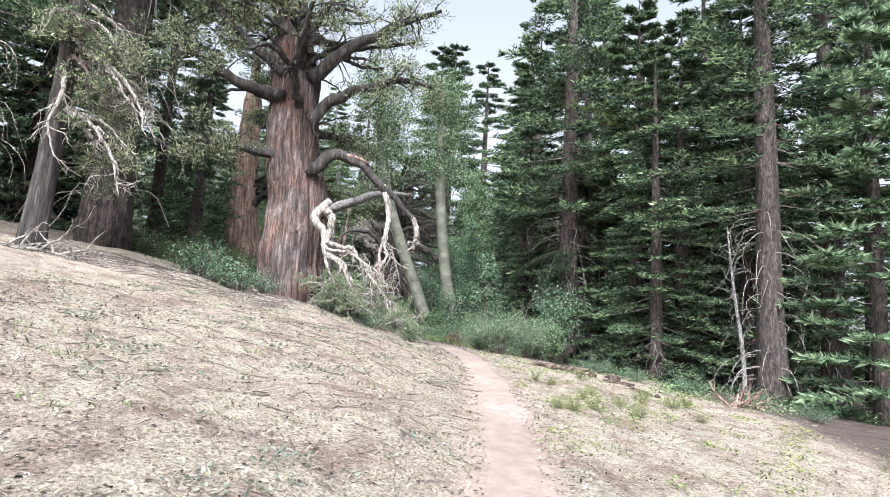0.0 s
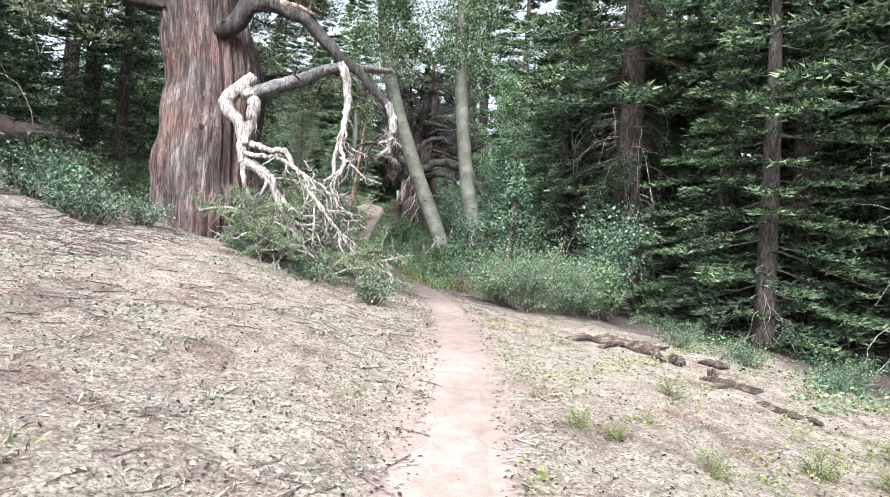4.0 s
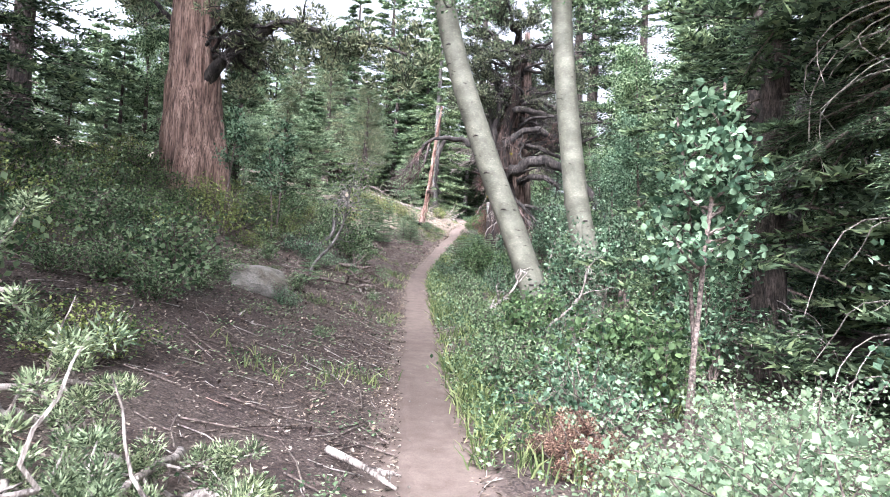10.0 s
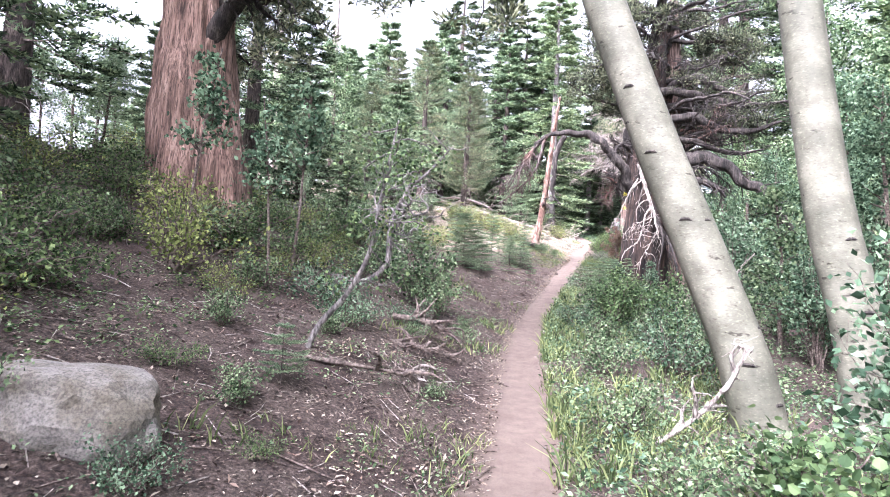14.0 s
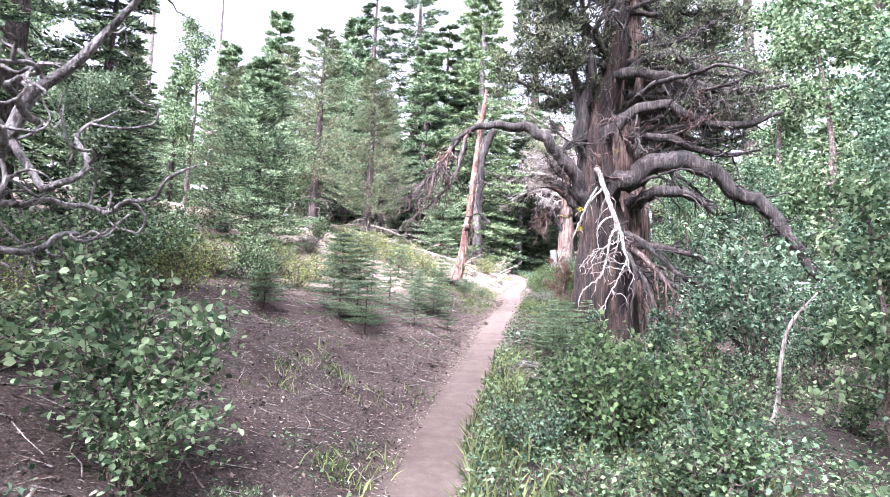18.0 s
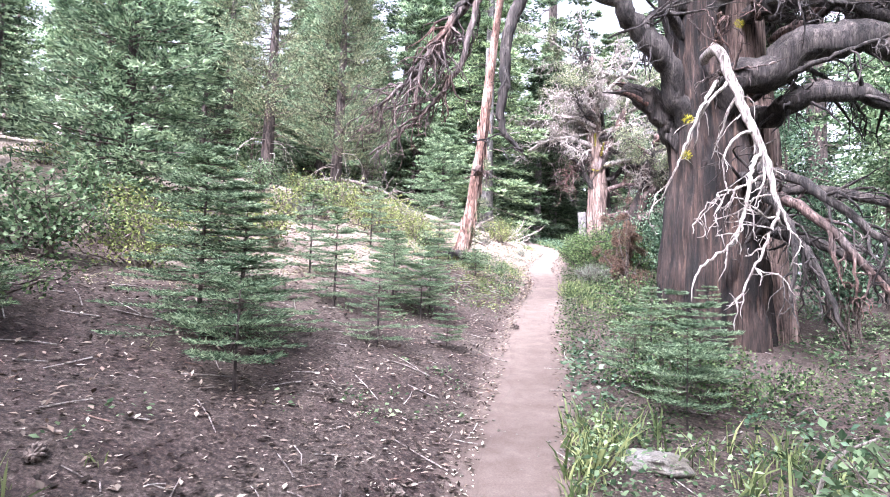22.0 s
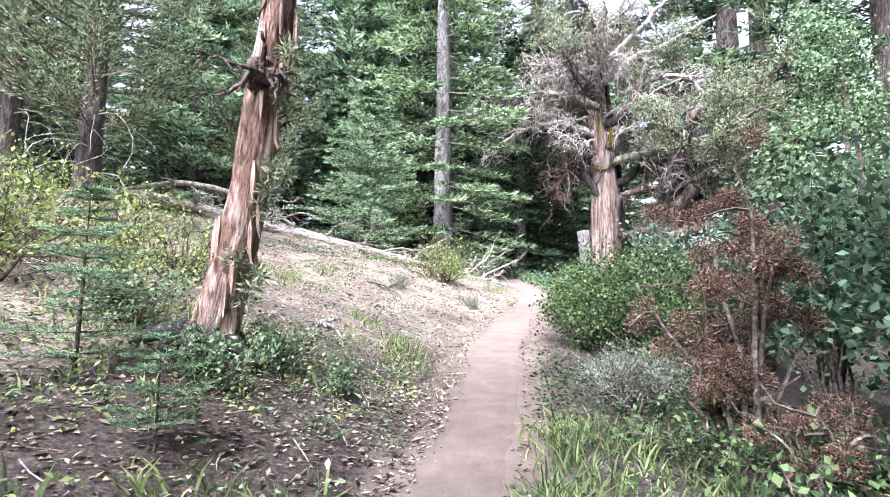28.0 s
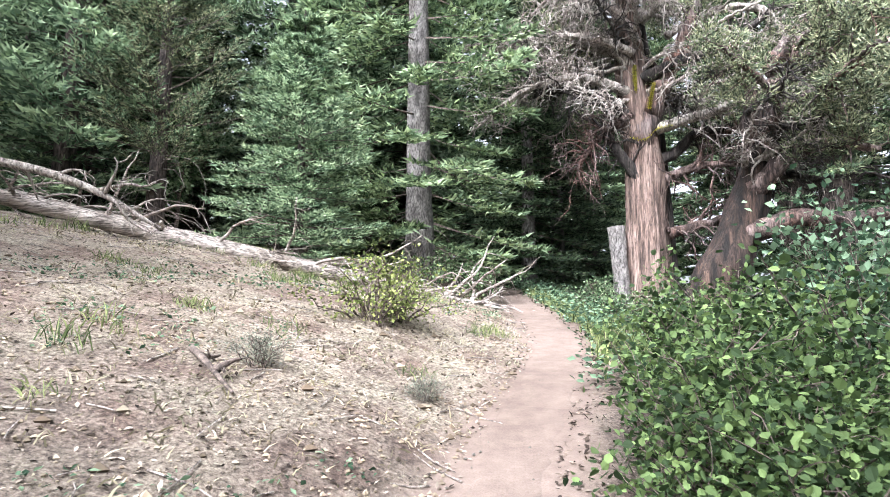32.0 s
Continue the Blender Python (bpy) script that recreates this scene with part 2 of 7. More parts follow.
def ground_mat():
    """Dry pale duff on the open slopes, dark duff under the trees, mixed by the soil layer of the mesh, and trodden dirt by the path."""
    mat, nt, bsdf = nodes_of("forest_soil")
    at, tr = nt.nodes.new("ShaderNodeAttribute"), nt.nodes.new("ShaderNodeAttribute")
    at.attribute_name, tr.attribute_name = "soil", "trodden"
    fine, mid, big = noise_node(nt, 38, 8, 0.8), noise_node(nt, 7, 6, 0.7), noise_node(nt, 0.9, 4, 0.6)
    pale = ramp_node(nt, fine.outputs[0], [(0.38, (0.08, 0.062, 0.05)), (0.46, (0.29, 0.248, 0.208)), (0.55, (0.5, 0.446, 0.385)), (0.64, (0.69, 0.65, 0.58))]).outputs[0]
    dark = ramp_node(nt, fine.outputs[0], [(0.38, (0.02, 0.015, 0.014)), (0.48, (0.082, 0.06, 0.054)), (0.57, (0.15, 0.117, 0.105)), (0.66, (0.36, 0.305, 0.28))]).outputs[0]
    add = nt.nodes.new("ShaderNodeMath")
    add.operation = "MULTIPLY_ADD"
    nt.links.new(big.outputs[0], add.inputs[0])
    add.inputs[1].default_value = 0.7
    nt.links.new(at.outputs["Fac"], add.inputs[2])
    k = ramp_node(nt, add.outputs[0], [(0.42, (0, 0, 0)), (0.95, (1, 1, 1))]).outputs[0]
    patch = noise_node(nt, 1.6, 5, 0.65)
    hue = ramp_node(nt, patch.outputs[0], [(0.36, (0.55, 0.45, 0.42)), (0.48, (0.86, 0.81, 0.76)), (0.62, (0.96, 0.96, 0.88))]).outputs[0]
    c = mix_node(nt, 1.0, mix_node(nt, k, dark, pale), hue, "MULTIPLY")
    v = ramp_node(nt, mid.outputs[0], [(0.35, (0.66, 0.63, 0.62)), (0.6, (1.08, 1.07, 1.05))]).outputs[0]
    c = mix_node(nt, 1.0, c, v, "MULTIPLY")
    edge = nt.nodes.new("ShaderNodeMath")
    edge.operation = "MULTIPLY_ADD"
    nt.links.new(mid.outputs[0], edge.inputs[0])
    edge.inputs[1].default_value = 0.9
    nt.links.new(tr.outputs["Fac"], edge.inputs[2])
    e = ramp_node(nt, edge.outputs[0], [(0.6, (0, 0, 0)), (1.05, (1, 1, 1))]).outputs[0]
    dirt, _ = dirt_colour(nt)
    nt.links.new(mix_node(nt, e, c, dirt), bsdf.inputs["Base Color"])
    bsdf.inputs["Roughness"].default_value = 0.95
    flat = nt.nodes.new("ShaderNodeMath")
    flat.operation = "SUBTRACT"
    flat.inputs[0].default_value = 1.0
    nt.links.new(e, flat.inputs[1])
    relief = nt.nodes.new("ShaderNodeMath")
    relief.operation = "MULTIPLY"
    nt.links.new(fine.outputs[0], relief.inputs[0])
    nt.links.new(flat.outputs[0], relief.inputs[1])
    bump_node(nt, relief.outputs[0], bsdf, 0.9, 0.04)
    return mat


M_GROUND = ground_mat()


def trail_mat():
    mat, nt, bsdf = nodes_of("beaten_dirt")
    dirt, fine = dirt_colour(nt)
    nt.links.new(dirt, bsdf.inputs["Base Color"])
    bsdf.inputs["Roughness"].default_value = 0.95
    bump_node(nt, fine.outputs[0], bsdf, 0.5, 0.008)
    return mat


M_TRAIL = trail_mat()

# ---- mesh helpers ----
RNG = np.random.default_rng(7)


def mesh_np(name, V, F, mats, smooth=False, mat_index=None):
    """A mesh from arrays of vertices and faces; F may be a list of arrays with 3 or 4 corners each."""
    V = np.asarray(V, np.float32)
    blocks = [np.asarray(f, np.int32) for f in (F if isinstance(F, list) else [F]) if len(f)]
    me = bpy.data.meshes.new(name)
    me.vertices.add(len(V))
    me.vertices.foreach_set("co", V.ravel())
    loops = np.concatenate([b.ravel() for b in blocks])
    sizes = np.concatenate([np.full(len(b), b.shape[1], np.int32) for b in blocks])
    me.loops.add(len(loops))
    me.loops.foreach_set("vertex_index", loops)
    me.polygons.add(len(sizes))
    me.polygons.foreach_set("loop_start", np.concatenate([[0], np.cumsum(sizes)[:-1]]).astype(np.int32))
    me.polygons.foreach_set("use_smooth", np.full(len(sizes), smooth))
    for m in mats if isinstance(mats, (list, tuple)) else [mats]:
        me.materials.append(m)
    if mat_index is not None:
        me.polygons.foreach_set("material_index", np.asarray(mat_index, np.int32))
    me.update()
    me.validate()
    return me


def part(name, mesh, parent, label=""):
    ob = new(name, mesh)
    ob.parent = parent
    if label:
        tagged(ob, label)
    return ob


def thing(name, x, y, z, label, category, group="", kind="", rz=0.0):
    ob = new(name)
    ob.empty_display_size = 0.2
    ob.matrix_basis = pose(x, y, z, 0, 0, rz)
    return tagged(ob, label, category, group, kind)


class Geo:
    """Collects pieces of geometry, quads and triangles apart."""

    def __init__(self):
        self.v, self.q, self.t, self.n = [], [], [], 0

    def add(self, V, F):
        V, F = np.asarray(V, float), np.asarray(F, int)
        (self.q if F.shape[1] == 4 else self.t).append(F + self.n)
        self.v.append(V)
        self.n += len(V)
        return self

    def mesh(self, name, mats, smooth=False):
        blocks = [np.concatenate(b) for b in (self.q, self.t) if b]
        return mesh_np(name, np.concatenate(self.v), blocks, mats, smooth)


def bend(points, n):
    """A smooth line of n points through a few given ones."""
    P = np.asarray(points, float)
    if len(P) < 3:
        return np.linspace(P[0], P[-1], n)
    s = np.r_[0, np.cumsum(np.linalg.norm(np.diff(P, axis=0), axis=1))]
    u = np.linspace(0, s[-1], n)
    T = np.gradient(P, s, axis=0)
    k = np.clip(np.searchsorted(s, u) - 1, 0, len(s) - 2)
    h = (s[k + 1] - s[k])[:, None]
    f = ((u - s[k]) / h[:, 0])[:, None]
    return ((2 * f**3 - 3 * f**2 + 1) * P[k] + (f**3 - 2 * f**2 + f) * h * T[k]
            + (3 * f**2 - 2 * f**3) * P[k + 1] + (f**3 - f**2) * h * T[k + 1])


def tube(geo, line, radii, seg=8, ridges=0.0, rng=None, twist=0.6, lobes=0, furrow=0.0):
    """A tube along a line, with lengthwise ridges when asked, closed at its ends."""
    L = np.asarray(line, float)
    n = len(L)
    R = np.interp(np.linspace(0, 1, n), np.linspace(0, 1, len(radii)), radii)
    T = np.gradient(L, axis=0)
    T /= np.linalg.norm(T, axis=1)[:, None] + 1e-9
    up = np.array([0.0, 1.0, 0.0]) if abs(T[0, 2]) > 0.8 else np.array([0.0, 0.0, 1.0])
    X = np.zeros_like(L)
    x = np.cross(up, T[0])
    for i in range(n):
        x = x - (x @ T[i]) * T[i]
        x /= np.linalg.norm(x) + 1e-9
        X[i] = x
    Y = np.cross(T, X)
    a = np.arange(seg) / seg * 2 * np.pi
    rr = R[:, None] * np.ones((1, seg))
    if ridges and rng is not None:
        amp = rng.normal(0, 1, seg)
        amp = amp - 0.5 * (np.roll(amp, 1) + np.roll(amp, -1))
        wav = np.array([noise.noise((math.cos(b) * 1.5, math.sin(b) * 1.5, i * twist * 0.22)) for i in range(n) for b in a]).reshape(n, seg)
        fine = rng.normal(0, 0.45, (n, seg))
        fine = 0.5 * fine + 0.5 * np.roll(fine, 1, 0)
        rr = rr * (1 + ridges * (0.5 * amp[None] + 2.2 * wav + 0.5 * fine))
    if furrow:
        cut = np.array([noise.noise((math.cos(b) * 4.2 + 3 * seg, math.sin(b) * 4.2, i * 0.045)) for i in range(n) for b in a]).reshape(n, seg)
        rr = rr - furrow * np.clip(1 - np.abs(cut) * 7, 0, 1) + 0.35 * furrow * np.clip(cut, -0.6, 0.6)
    if lobes:
        low = np.exp(-np.linspace(0, 1, n) * 7)[:, None]
        rr = rr * (1 + low * 0.22 * np.cos(lobes * a + 0.7)[None])
    V = L[:, None] + rr[..., None] * (np.cos(a)[None, :, None] * X[:, None] + np.sin(a)[None, :, None] * Y[:, None])
    i, j = np.meshgrid(np.arange(n - 1), np.arange(seg), indexing="ij")
    k = (j + 1) % seg
    F = np.stack([i * seg + j, i * seg + k, (i + 1) * seg + k, (i + 1) * seg + j], -1).reshape(-1, 4)
    V = np.concatenate([V.reshape(-1, 3), L[:1], L[-1:]])
    j = np.arange(seg)
    caps = np.concatenate([np.stack([np.full(seg, n * seg), (j + 1) % seg, j], 1),
                           np.stack([np.full(seg, n * seg + 1), (n - 1) * seg + j, (n - 1) * seg + (j + 1) % seg], 1)])
    base = geo.n
    geo.add(V, F)
    geo.t.append(caps + base)
    return geo


def frames_from(direction, rng, flat=0.0):
    """Random side and normal for each direction; flat pulls the normals towards straight up."""
    D = direction / (np.linalg.norm(direction, axis=1)[:, None] + 1e-9)
    N = rng.normal(0, 1, D.shape) * (1 - flat)
    N[:, 2] += flat * 2
    N -= (N * D).sum(1)[:, None] * D
    N /= np.linalg.norm(N, axis=1)[:, None] + 1e-9
    return D, np.cross(N, D), N


def blades(geo, P, D, length, width, rng, flat=0.0, fold=0.0):
    """One pointed triangle for each place P, along D."""
    D, S, N = frames_from(D, rng, flat)
    length, width = np.broadcast_to(length, len(P))[:, None], np.broadcast_to(width, len(P))[:, None]
    V = np.stack([P - S * width / 2, P + S * width / 2, P + D * length + N * length * fold], 1).reshape(-1, 3)
    return geo.add(V, np.arange(len(V)).reshape(-1, 3))


def leaves(geo, P, D, size, rng, flat=0.3, ratio=0.7, detailed=False):
    """Oval leaves, folded a little along the rib."""
    D, S, N = frames_from(D, rng, flat)
    s = np.broadcast_to(size, len(P))[:, None]
    w = s * ratio / 2
    if detailed:
        rows = [P, P + D * s * 0.28 + S * w * 0.9 + N * s * 0.05, P + D * s * 0.28 - S * w * 0.9 + N * s * 0.05,
                P + D * s * 0.68 + S * w * 0.8 + N * s * 0.03, P + D * s * 0.68 - S * w * 0.8 + N * s * 0.03, P + D * s - N * s * 0.08, P + D * s * 0.45 - N * s * 0.04]
        V = np.stack(rows, 1).reshape(-1, 3)
        f = np.array([[0, 1, 6], [1, 3, 6], [3, 5, 6], [5, 4, 6], [4, 2, 6], [2, 0, 6]])
        F = (np.arange(len(P))[:, None, None] * 7 + f[None]).reshape(-1, 3)
    else:
        V = np.stack([P, P + D * s * 0.5 + S * w + N * s * 0.08, P + D * s, P + D * s * 0.5 - S * w + N * s * 0.08], 1).reshape(-1, 3)
        f = np.array([[0, 1, 2], [0, 2, 3]])
        F = (np.arange(len(P))[:, None, None] * 4 + f[None]).reshape(-1, 3)
    return geo.add(V, F)

# ---- lie of the land ----
TRAIL_Y = (-12, 0, 4.5, 7.5, 10.8, 13, 15.3, 17.8, 19, 21, 23, 26, 29, 30.4, 33, 35, 38, 41, 43, 44.3, 46, 48, 50, 52.3, 53.4, 56, 58, 61, 70, 90)
TRAIL_X = (-4.6, -0.1, 1.26, 1.85, 2.28, 2.45, 2.5, 2.38, 2.15, 1.8, 1.45, 1.0, 0.48, 0.25, -0.05, -0.15, -0.18, -0.27, -0.24, -0.14, -0.18, -0.37, -0.3, -0.1, -0.08, -0.6, -0.95, -1.6, -4.5, -12)
RISE_Y = (-30, -12, 0, 4, 8, 12, 16, 20, 24, 28, 32, 36, 40, 44, 48, 52, 56, 60, 70, 85, 120, 400)
RISE_Z = (-2.5, -1.4, -0.25, 0.24, 0.72, 1.1, 1.36, 1.56, 1.8, 2.14, 2.61, 3.19, 3.84, 4.53, 5.2, 5.85, 6.45, 7.0, 8.2, 9.5, 11, 11)


def smooth_table(ys, xs):
    y = np.arange(ys[0], ys[-1] + 0.25, 0.25)
    x = np.interp(y, ys, xs)
    k = np.hanning(13)
    k /= k.sum()
    return y, np.convolve(np.pad(x, 6, mode="reflect", reflect_type="odd"), k, "valid")


TRAIL_TAB, RISE_TAB = smooth_table(TRAIL_Y, TRAIL_X), smooth_table(RISE_Y, RISE_Z)


def trail_x(y):
    return np.interp(y, *TRAIL_TAB)


def rise(y):
    return np.interp(y, *RISE_TAB)


def ground_z(x, y, rough=True):
    """Height of the ground: a path that climbs, a bank that goes up to its left and falls away to its right."""
    x, y = np.asarray(x, float), np.asarray(y, float)
    u = x - trail_x(y)
    left = np.interp(y, (-10, 12, 20, 30, 36, 45, 50, 55, 70), (0.2, 0.21, 0.3, 0.43, 0.28, 0.33, 0.31, 0.25, 0.2))
    right = np.interp(y, (-10, 20, 40, 50, 60), (0.15, 0.13, 0.13, 0.2, 0.2))
    l, r = np.maximum(-u - 0.45, 0), np.maximum(u - 0.45, 0)
    z = rise(y) + left * (16 * (1 - np.exp(-l / 16))) * 1.12 - right * (14 * (1 - np.exp(-r / 14))) * 1.1
    if rough:
        w = np.clip((np.abs(u) - 0.35) / 0.9, 0, 1)
        z = z + w * (0.05 * np.sin(x * 1.7 + 0.6 * np.sin(y * 1.3)) * np.cos(y * 1.1 + 0.8 * np.sin(x)) + 0.02 * np.sin(x * 5.1 + y * 2.3) * np.sin(y * 4.7 - x * 1.3))
        z = z - 0.035 * np.exp(-((u / 0.3) ** 2))
    return z


def gz(x, y):
    return float(ground_z(x, y))

# ---- ground ----
def spread(core_a, core_b, step, far, grow=1.18):
    out, s, v = [], step, core_b
    while v < far[1]:
        s *= grow
        v += s
        out.append(v)
    low, s, v = [], step, core_a
    while v > far[0]:
        s *= grow
        v -= s
        low.append(v)
    return np.r_[low[::-1], np.arange(core_a, core_b + 1e-6, step), out]


def build_ground():
    ux = spread(-7, 8, 0.14, (-900, 900))
    ys = spread(-3, 62, 0.17, (-900, 1200))
    U, Y = np.meshgrid(ux, ys)
    X = U + trail_x(Y) * np.exp(-np.abs(U) / 25)
    Z = ground_z(X, Y)
    far = np.clip((np.abs(U) - 60) / 300, 0, 1)
    Z = Z - far * 4
    V = np.stack([X, Y, Z], -1).reshape(-1, 3)
    nx = len(ux)
    i, j = np.meshgrid(np.arange(len(ys) - 1), np.arange(nx - 1), indexing="ij")
    F = np.stack([i * nx + j, i * nx + j + 1, (i + 1) * nx + j + 1, (i + 1) * nx + j], -1).reshape(-1, 4)
    me = mesh_np("ground", V, F, M_GROUND, True)
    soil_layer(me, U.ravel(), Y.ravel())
    tr = me.attributes.new("trodden", "FLOAT", "POINT")
    u = U.ravel()
    tr.data.foreach_set("value", np.exp(-((np.abs(u) / 0.43) ** 2.6)).astype(np.float32))
    ob = new("ground", me)
    return tagged(ob, "sloping forest floor of pale dry duff, dark needle litter and soil", "ground", kind="structure")


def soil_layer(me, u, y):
    """Open dry soil counts 1, dark litter under the trees 0. The dry layer paints open light and forest shade into the
    path's dirt.
    """
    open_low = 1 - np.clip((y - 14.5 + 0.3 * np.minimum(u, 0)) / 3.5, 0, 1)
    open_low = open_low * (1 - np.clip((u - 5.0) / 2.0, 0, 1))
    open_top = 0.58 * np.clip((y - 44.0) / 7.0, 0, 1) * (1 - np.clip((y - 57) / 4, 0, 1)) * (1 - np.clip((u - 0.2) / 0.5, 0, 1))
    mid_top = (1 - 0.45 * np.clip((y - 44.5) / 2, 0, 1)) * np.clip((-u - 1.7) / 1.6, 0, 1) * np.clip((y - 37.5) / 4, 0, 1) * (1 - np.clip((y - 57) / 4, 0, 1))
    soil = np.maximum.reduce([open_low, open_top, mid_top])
    # How strongly open light is painted into the dirt; 0 is full forest shade.
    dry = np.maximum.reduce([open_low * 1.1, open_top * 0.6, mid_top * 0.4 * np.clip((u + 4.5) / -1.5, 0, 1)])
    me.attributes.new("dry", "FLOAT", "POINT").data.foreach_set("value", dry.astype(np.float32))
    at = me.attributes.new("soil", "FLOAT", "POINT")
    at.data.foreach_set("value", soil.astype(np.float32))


build_ground()


def build_trail():
    ys = np.arange(-6, 66, 0.12)
    c = np.array([-1, -0.8, -0.55, -0.25, 0, 0.25, 0.55, 0.8, 1])
    wl = 0.25 + 0.03 * np.sin(ys * 1.9) + 0.02 * np.sin(ys * 5.3) + 0.012 * np.sin(ys * 13.1) + RNG.normal(0, 0.022, len(ys))
    wr = 0.25 + 0.03 * np.sin(ys * 1.6 + 1) + 0.02 * np.sin(ys * 6.1) + 0.012 * np.sin(ys * 14.3) + RNG.normal(0, 0.022, len(ys))
    half = np.where(c[None] < 0, wl[:, None], wr[:, None])
    X = trail_x(ys)[:, None] + c[None] * half
    Y = ys[:, None] + 0 * X
    Z = ground_z(X, Y) + 0.012 * (1 - c[None] ** 4) - 0.02 * (np.abs(c[None]) > 0.9)
    V = np.stack([X, Y, Z], -1).reshape(-1, 3)
    n = len(c)
    i, j = np.meshgrid(np.arange(len(ys) - 1), np.arange(n - 1), indexing="ij")
    F = np.stack([i * n + j, i * n + j + 1, (i + 1) * n + j + 1, (i + 1) * n + j], -1).reshape(-1, 4)
    me = mesh_np("trail", V, F, M_TRAIL, True)
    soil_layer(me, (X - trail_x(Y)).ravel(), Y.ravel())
    return tagged(new("trail", me), "narrow beaten footpath of bare pinkish-brown dirt", "path", kind="structure")


build_trail()

# ---- trees: builders ----
def unit(v):
    v = np.asarray(v, float)
    return v / (np.linalg.norm(v) + 1e-9)


def fir_meshes(seed, H, r0, low, wide, blade=0.1, gap=0.34, per=5, twigs=9, m=5, leaf=None, droop=0.25, dead=0.0, bark_mat=None, tip=0.0, power=0.75, fat=0.3, slim=0.36, fresh=None):
    """Trunk, crown and dead lower twigs of a fir that is bare up to low and reaches wide to each side."""
    rng = np.random.default_rng(seed)
    out = {}
    n = 26
    line = np.stack([0.05 * np.sin(np.linspace(0, 3, n) + seed), 0.05 * np.cos(np.linspace(0, 2.4, n) + seed) - 0.05, np.linspace(-0.25, H, n)], 1)
    line[:, :2] *= r0 * 4
    prof = [1.35, 1.08, 1.0, 0.9, 0.72, 0.5, 0.28, 0.05]
    g = tube(Geo(), line, [r0 * p for p in prof], 14 if r0 > 0.06 else 6, 0.05 if r0 > 0.06 else 0, rng, lobes=5 if r0 > 0.1 else 0)
    out["trunk"] = g.mesh("fir_trunk", bark_mat or M_FIR, True)
    zs = np.arange(low, H - 0.02 * H, gap)
    z = np.repeat(zs, per) + rng.uniform(-0.26, 0.26, len(zs) * per) * gap
    a = np.tile(np.arange(per) * 2 * np.pi / per, len(zs)) + np.repeat(np.arange(len(zs)) * 2.4, per) + rng.normal(0, 0.3, len(z))
    s = np.clip((z - low) / (H - low), 0, 1)
    L = wide * (1 - s) ** power * (0.72 + 0.28 * np.clip(s * 8, 0, 1)) * rng.uniform(0.55, 1.18, len(z)) + 0.02 * H
    keep = rng.random(len(z)) > 0.1
    z, a, s, L = z[keep], a[keep], s[keep], L[keep]
    O = np.stack([np.cos(a), np.sin(a), 0 * a], 1)
    S = np.stack([-np.sin(a), np.cos(a), 0 * a], 1)
    dr = droop * (1.25 - 1.5 * s) + rng.normal(0, 0.06, len(z))
    f = np.linspace(0.0, 1, 7)
    stem = Geo()
    ax = np.interp(z, line[:, 2], line[:, 0])
    ay = np.interp(z, line[:, 2], line[:, 1])
    root = np.stack([ax, ay, z], 1)

    def along(k):
        """Places a part k of the way along every branch."""
        return root[:, None] + O[:, None] * (L[:, None] * k)[..., None] + np.stack([0 * k + 0 * L[:, None], 0 * k + 0 * L[:, None], -dr[:, None] * L[:, None] * k + 0.28 * dr[:, None] * L[:, None] * k**3 + tip * L[:, None] * k**2], -1)

    pts = along(np.broadcast_to(f, (len(z), 7)))
    for b in range(len(z)):
        tube(stem, pts[b], [0.006 + 0.008 * L[b], 0.003], 3)
    out["branchwork"] = stem.mesh("fir_branchwork", M_TWIG)
    k = np.broadcast_to(np.linspace(fat, 1.0, twigs), (len(z), twigs)) + rng.normal(0, 0.02, (len(z), twigs))
    P = along(np.clip(k, 0.05, 1))
    tl = (0.42 * L[:, None] * (1.08 - k) + 0.09 * wide**0.5) * rng.uniform(0.7, 1.2, k.shape)
    geo, young = Geo(), Geo()
    q = np.linspace(0.0, 1, m)
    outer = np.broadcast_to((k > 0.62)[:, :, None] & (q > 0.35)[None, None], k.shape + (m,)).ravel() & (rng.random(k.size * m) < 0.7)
    for side in (-1, 1):
        D = O[:, None] * 0.75 + side * S[:, None] * rng.uniform(0.45, 0.95, k.shape)[..., None]
        D = D / np.linalg.norm(D, axis=-1)[..., None]
        D[..., 2] -= (0.3 * dr[:, None] - tip) + rng.normal(0, 0.06, k.shape)
        base = P[:, :, None] + D[:, :, None] * (tl[..., None] * q)[..., None]
        for sign in (-1, 1):
            dd = D[:, :, None] * 0.8 + sign * np.cross(D, np.array([0, 0, 1.0]))[:, :, None] * 0.45 + rng.normal(0, 0.3, base.shape) + np.array([0, 0, 0.22])
            bl = blade * rng.uniform(0.7, 1.25, base.shape[:3])
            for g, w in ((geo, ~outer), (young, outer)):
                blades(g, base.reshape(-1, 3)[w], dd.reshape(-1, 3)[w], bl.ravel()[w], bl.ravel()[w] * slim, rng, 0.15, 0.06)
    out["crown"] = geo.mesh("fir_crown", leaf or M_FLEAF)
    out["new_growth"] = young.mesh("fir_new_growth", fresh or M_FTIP)
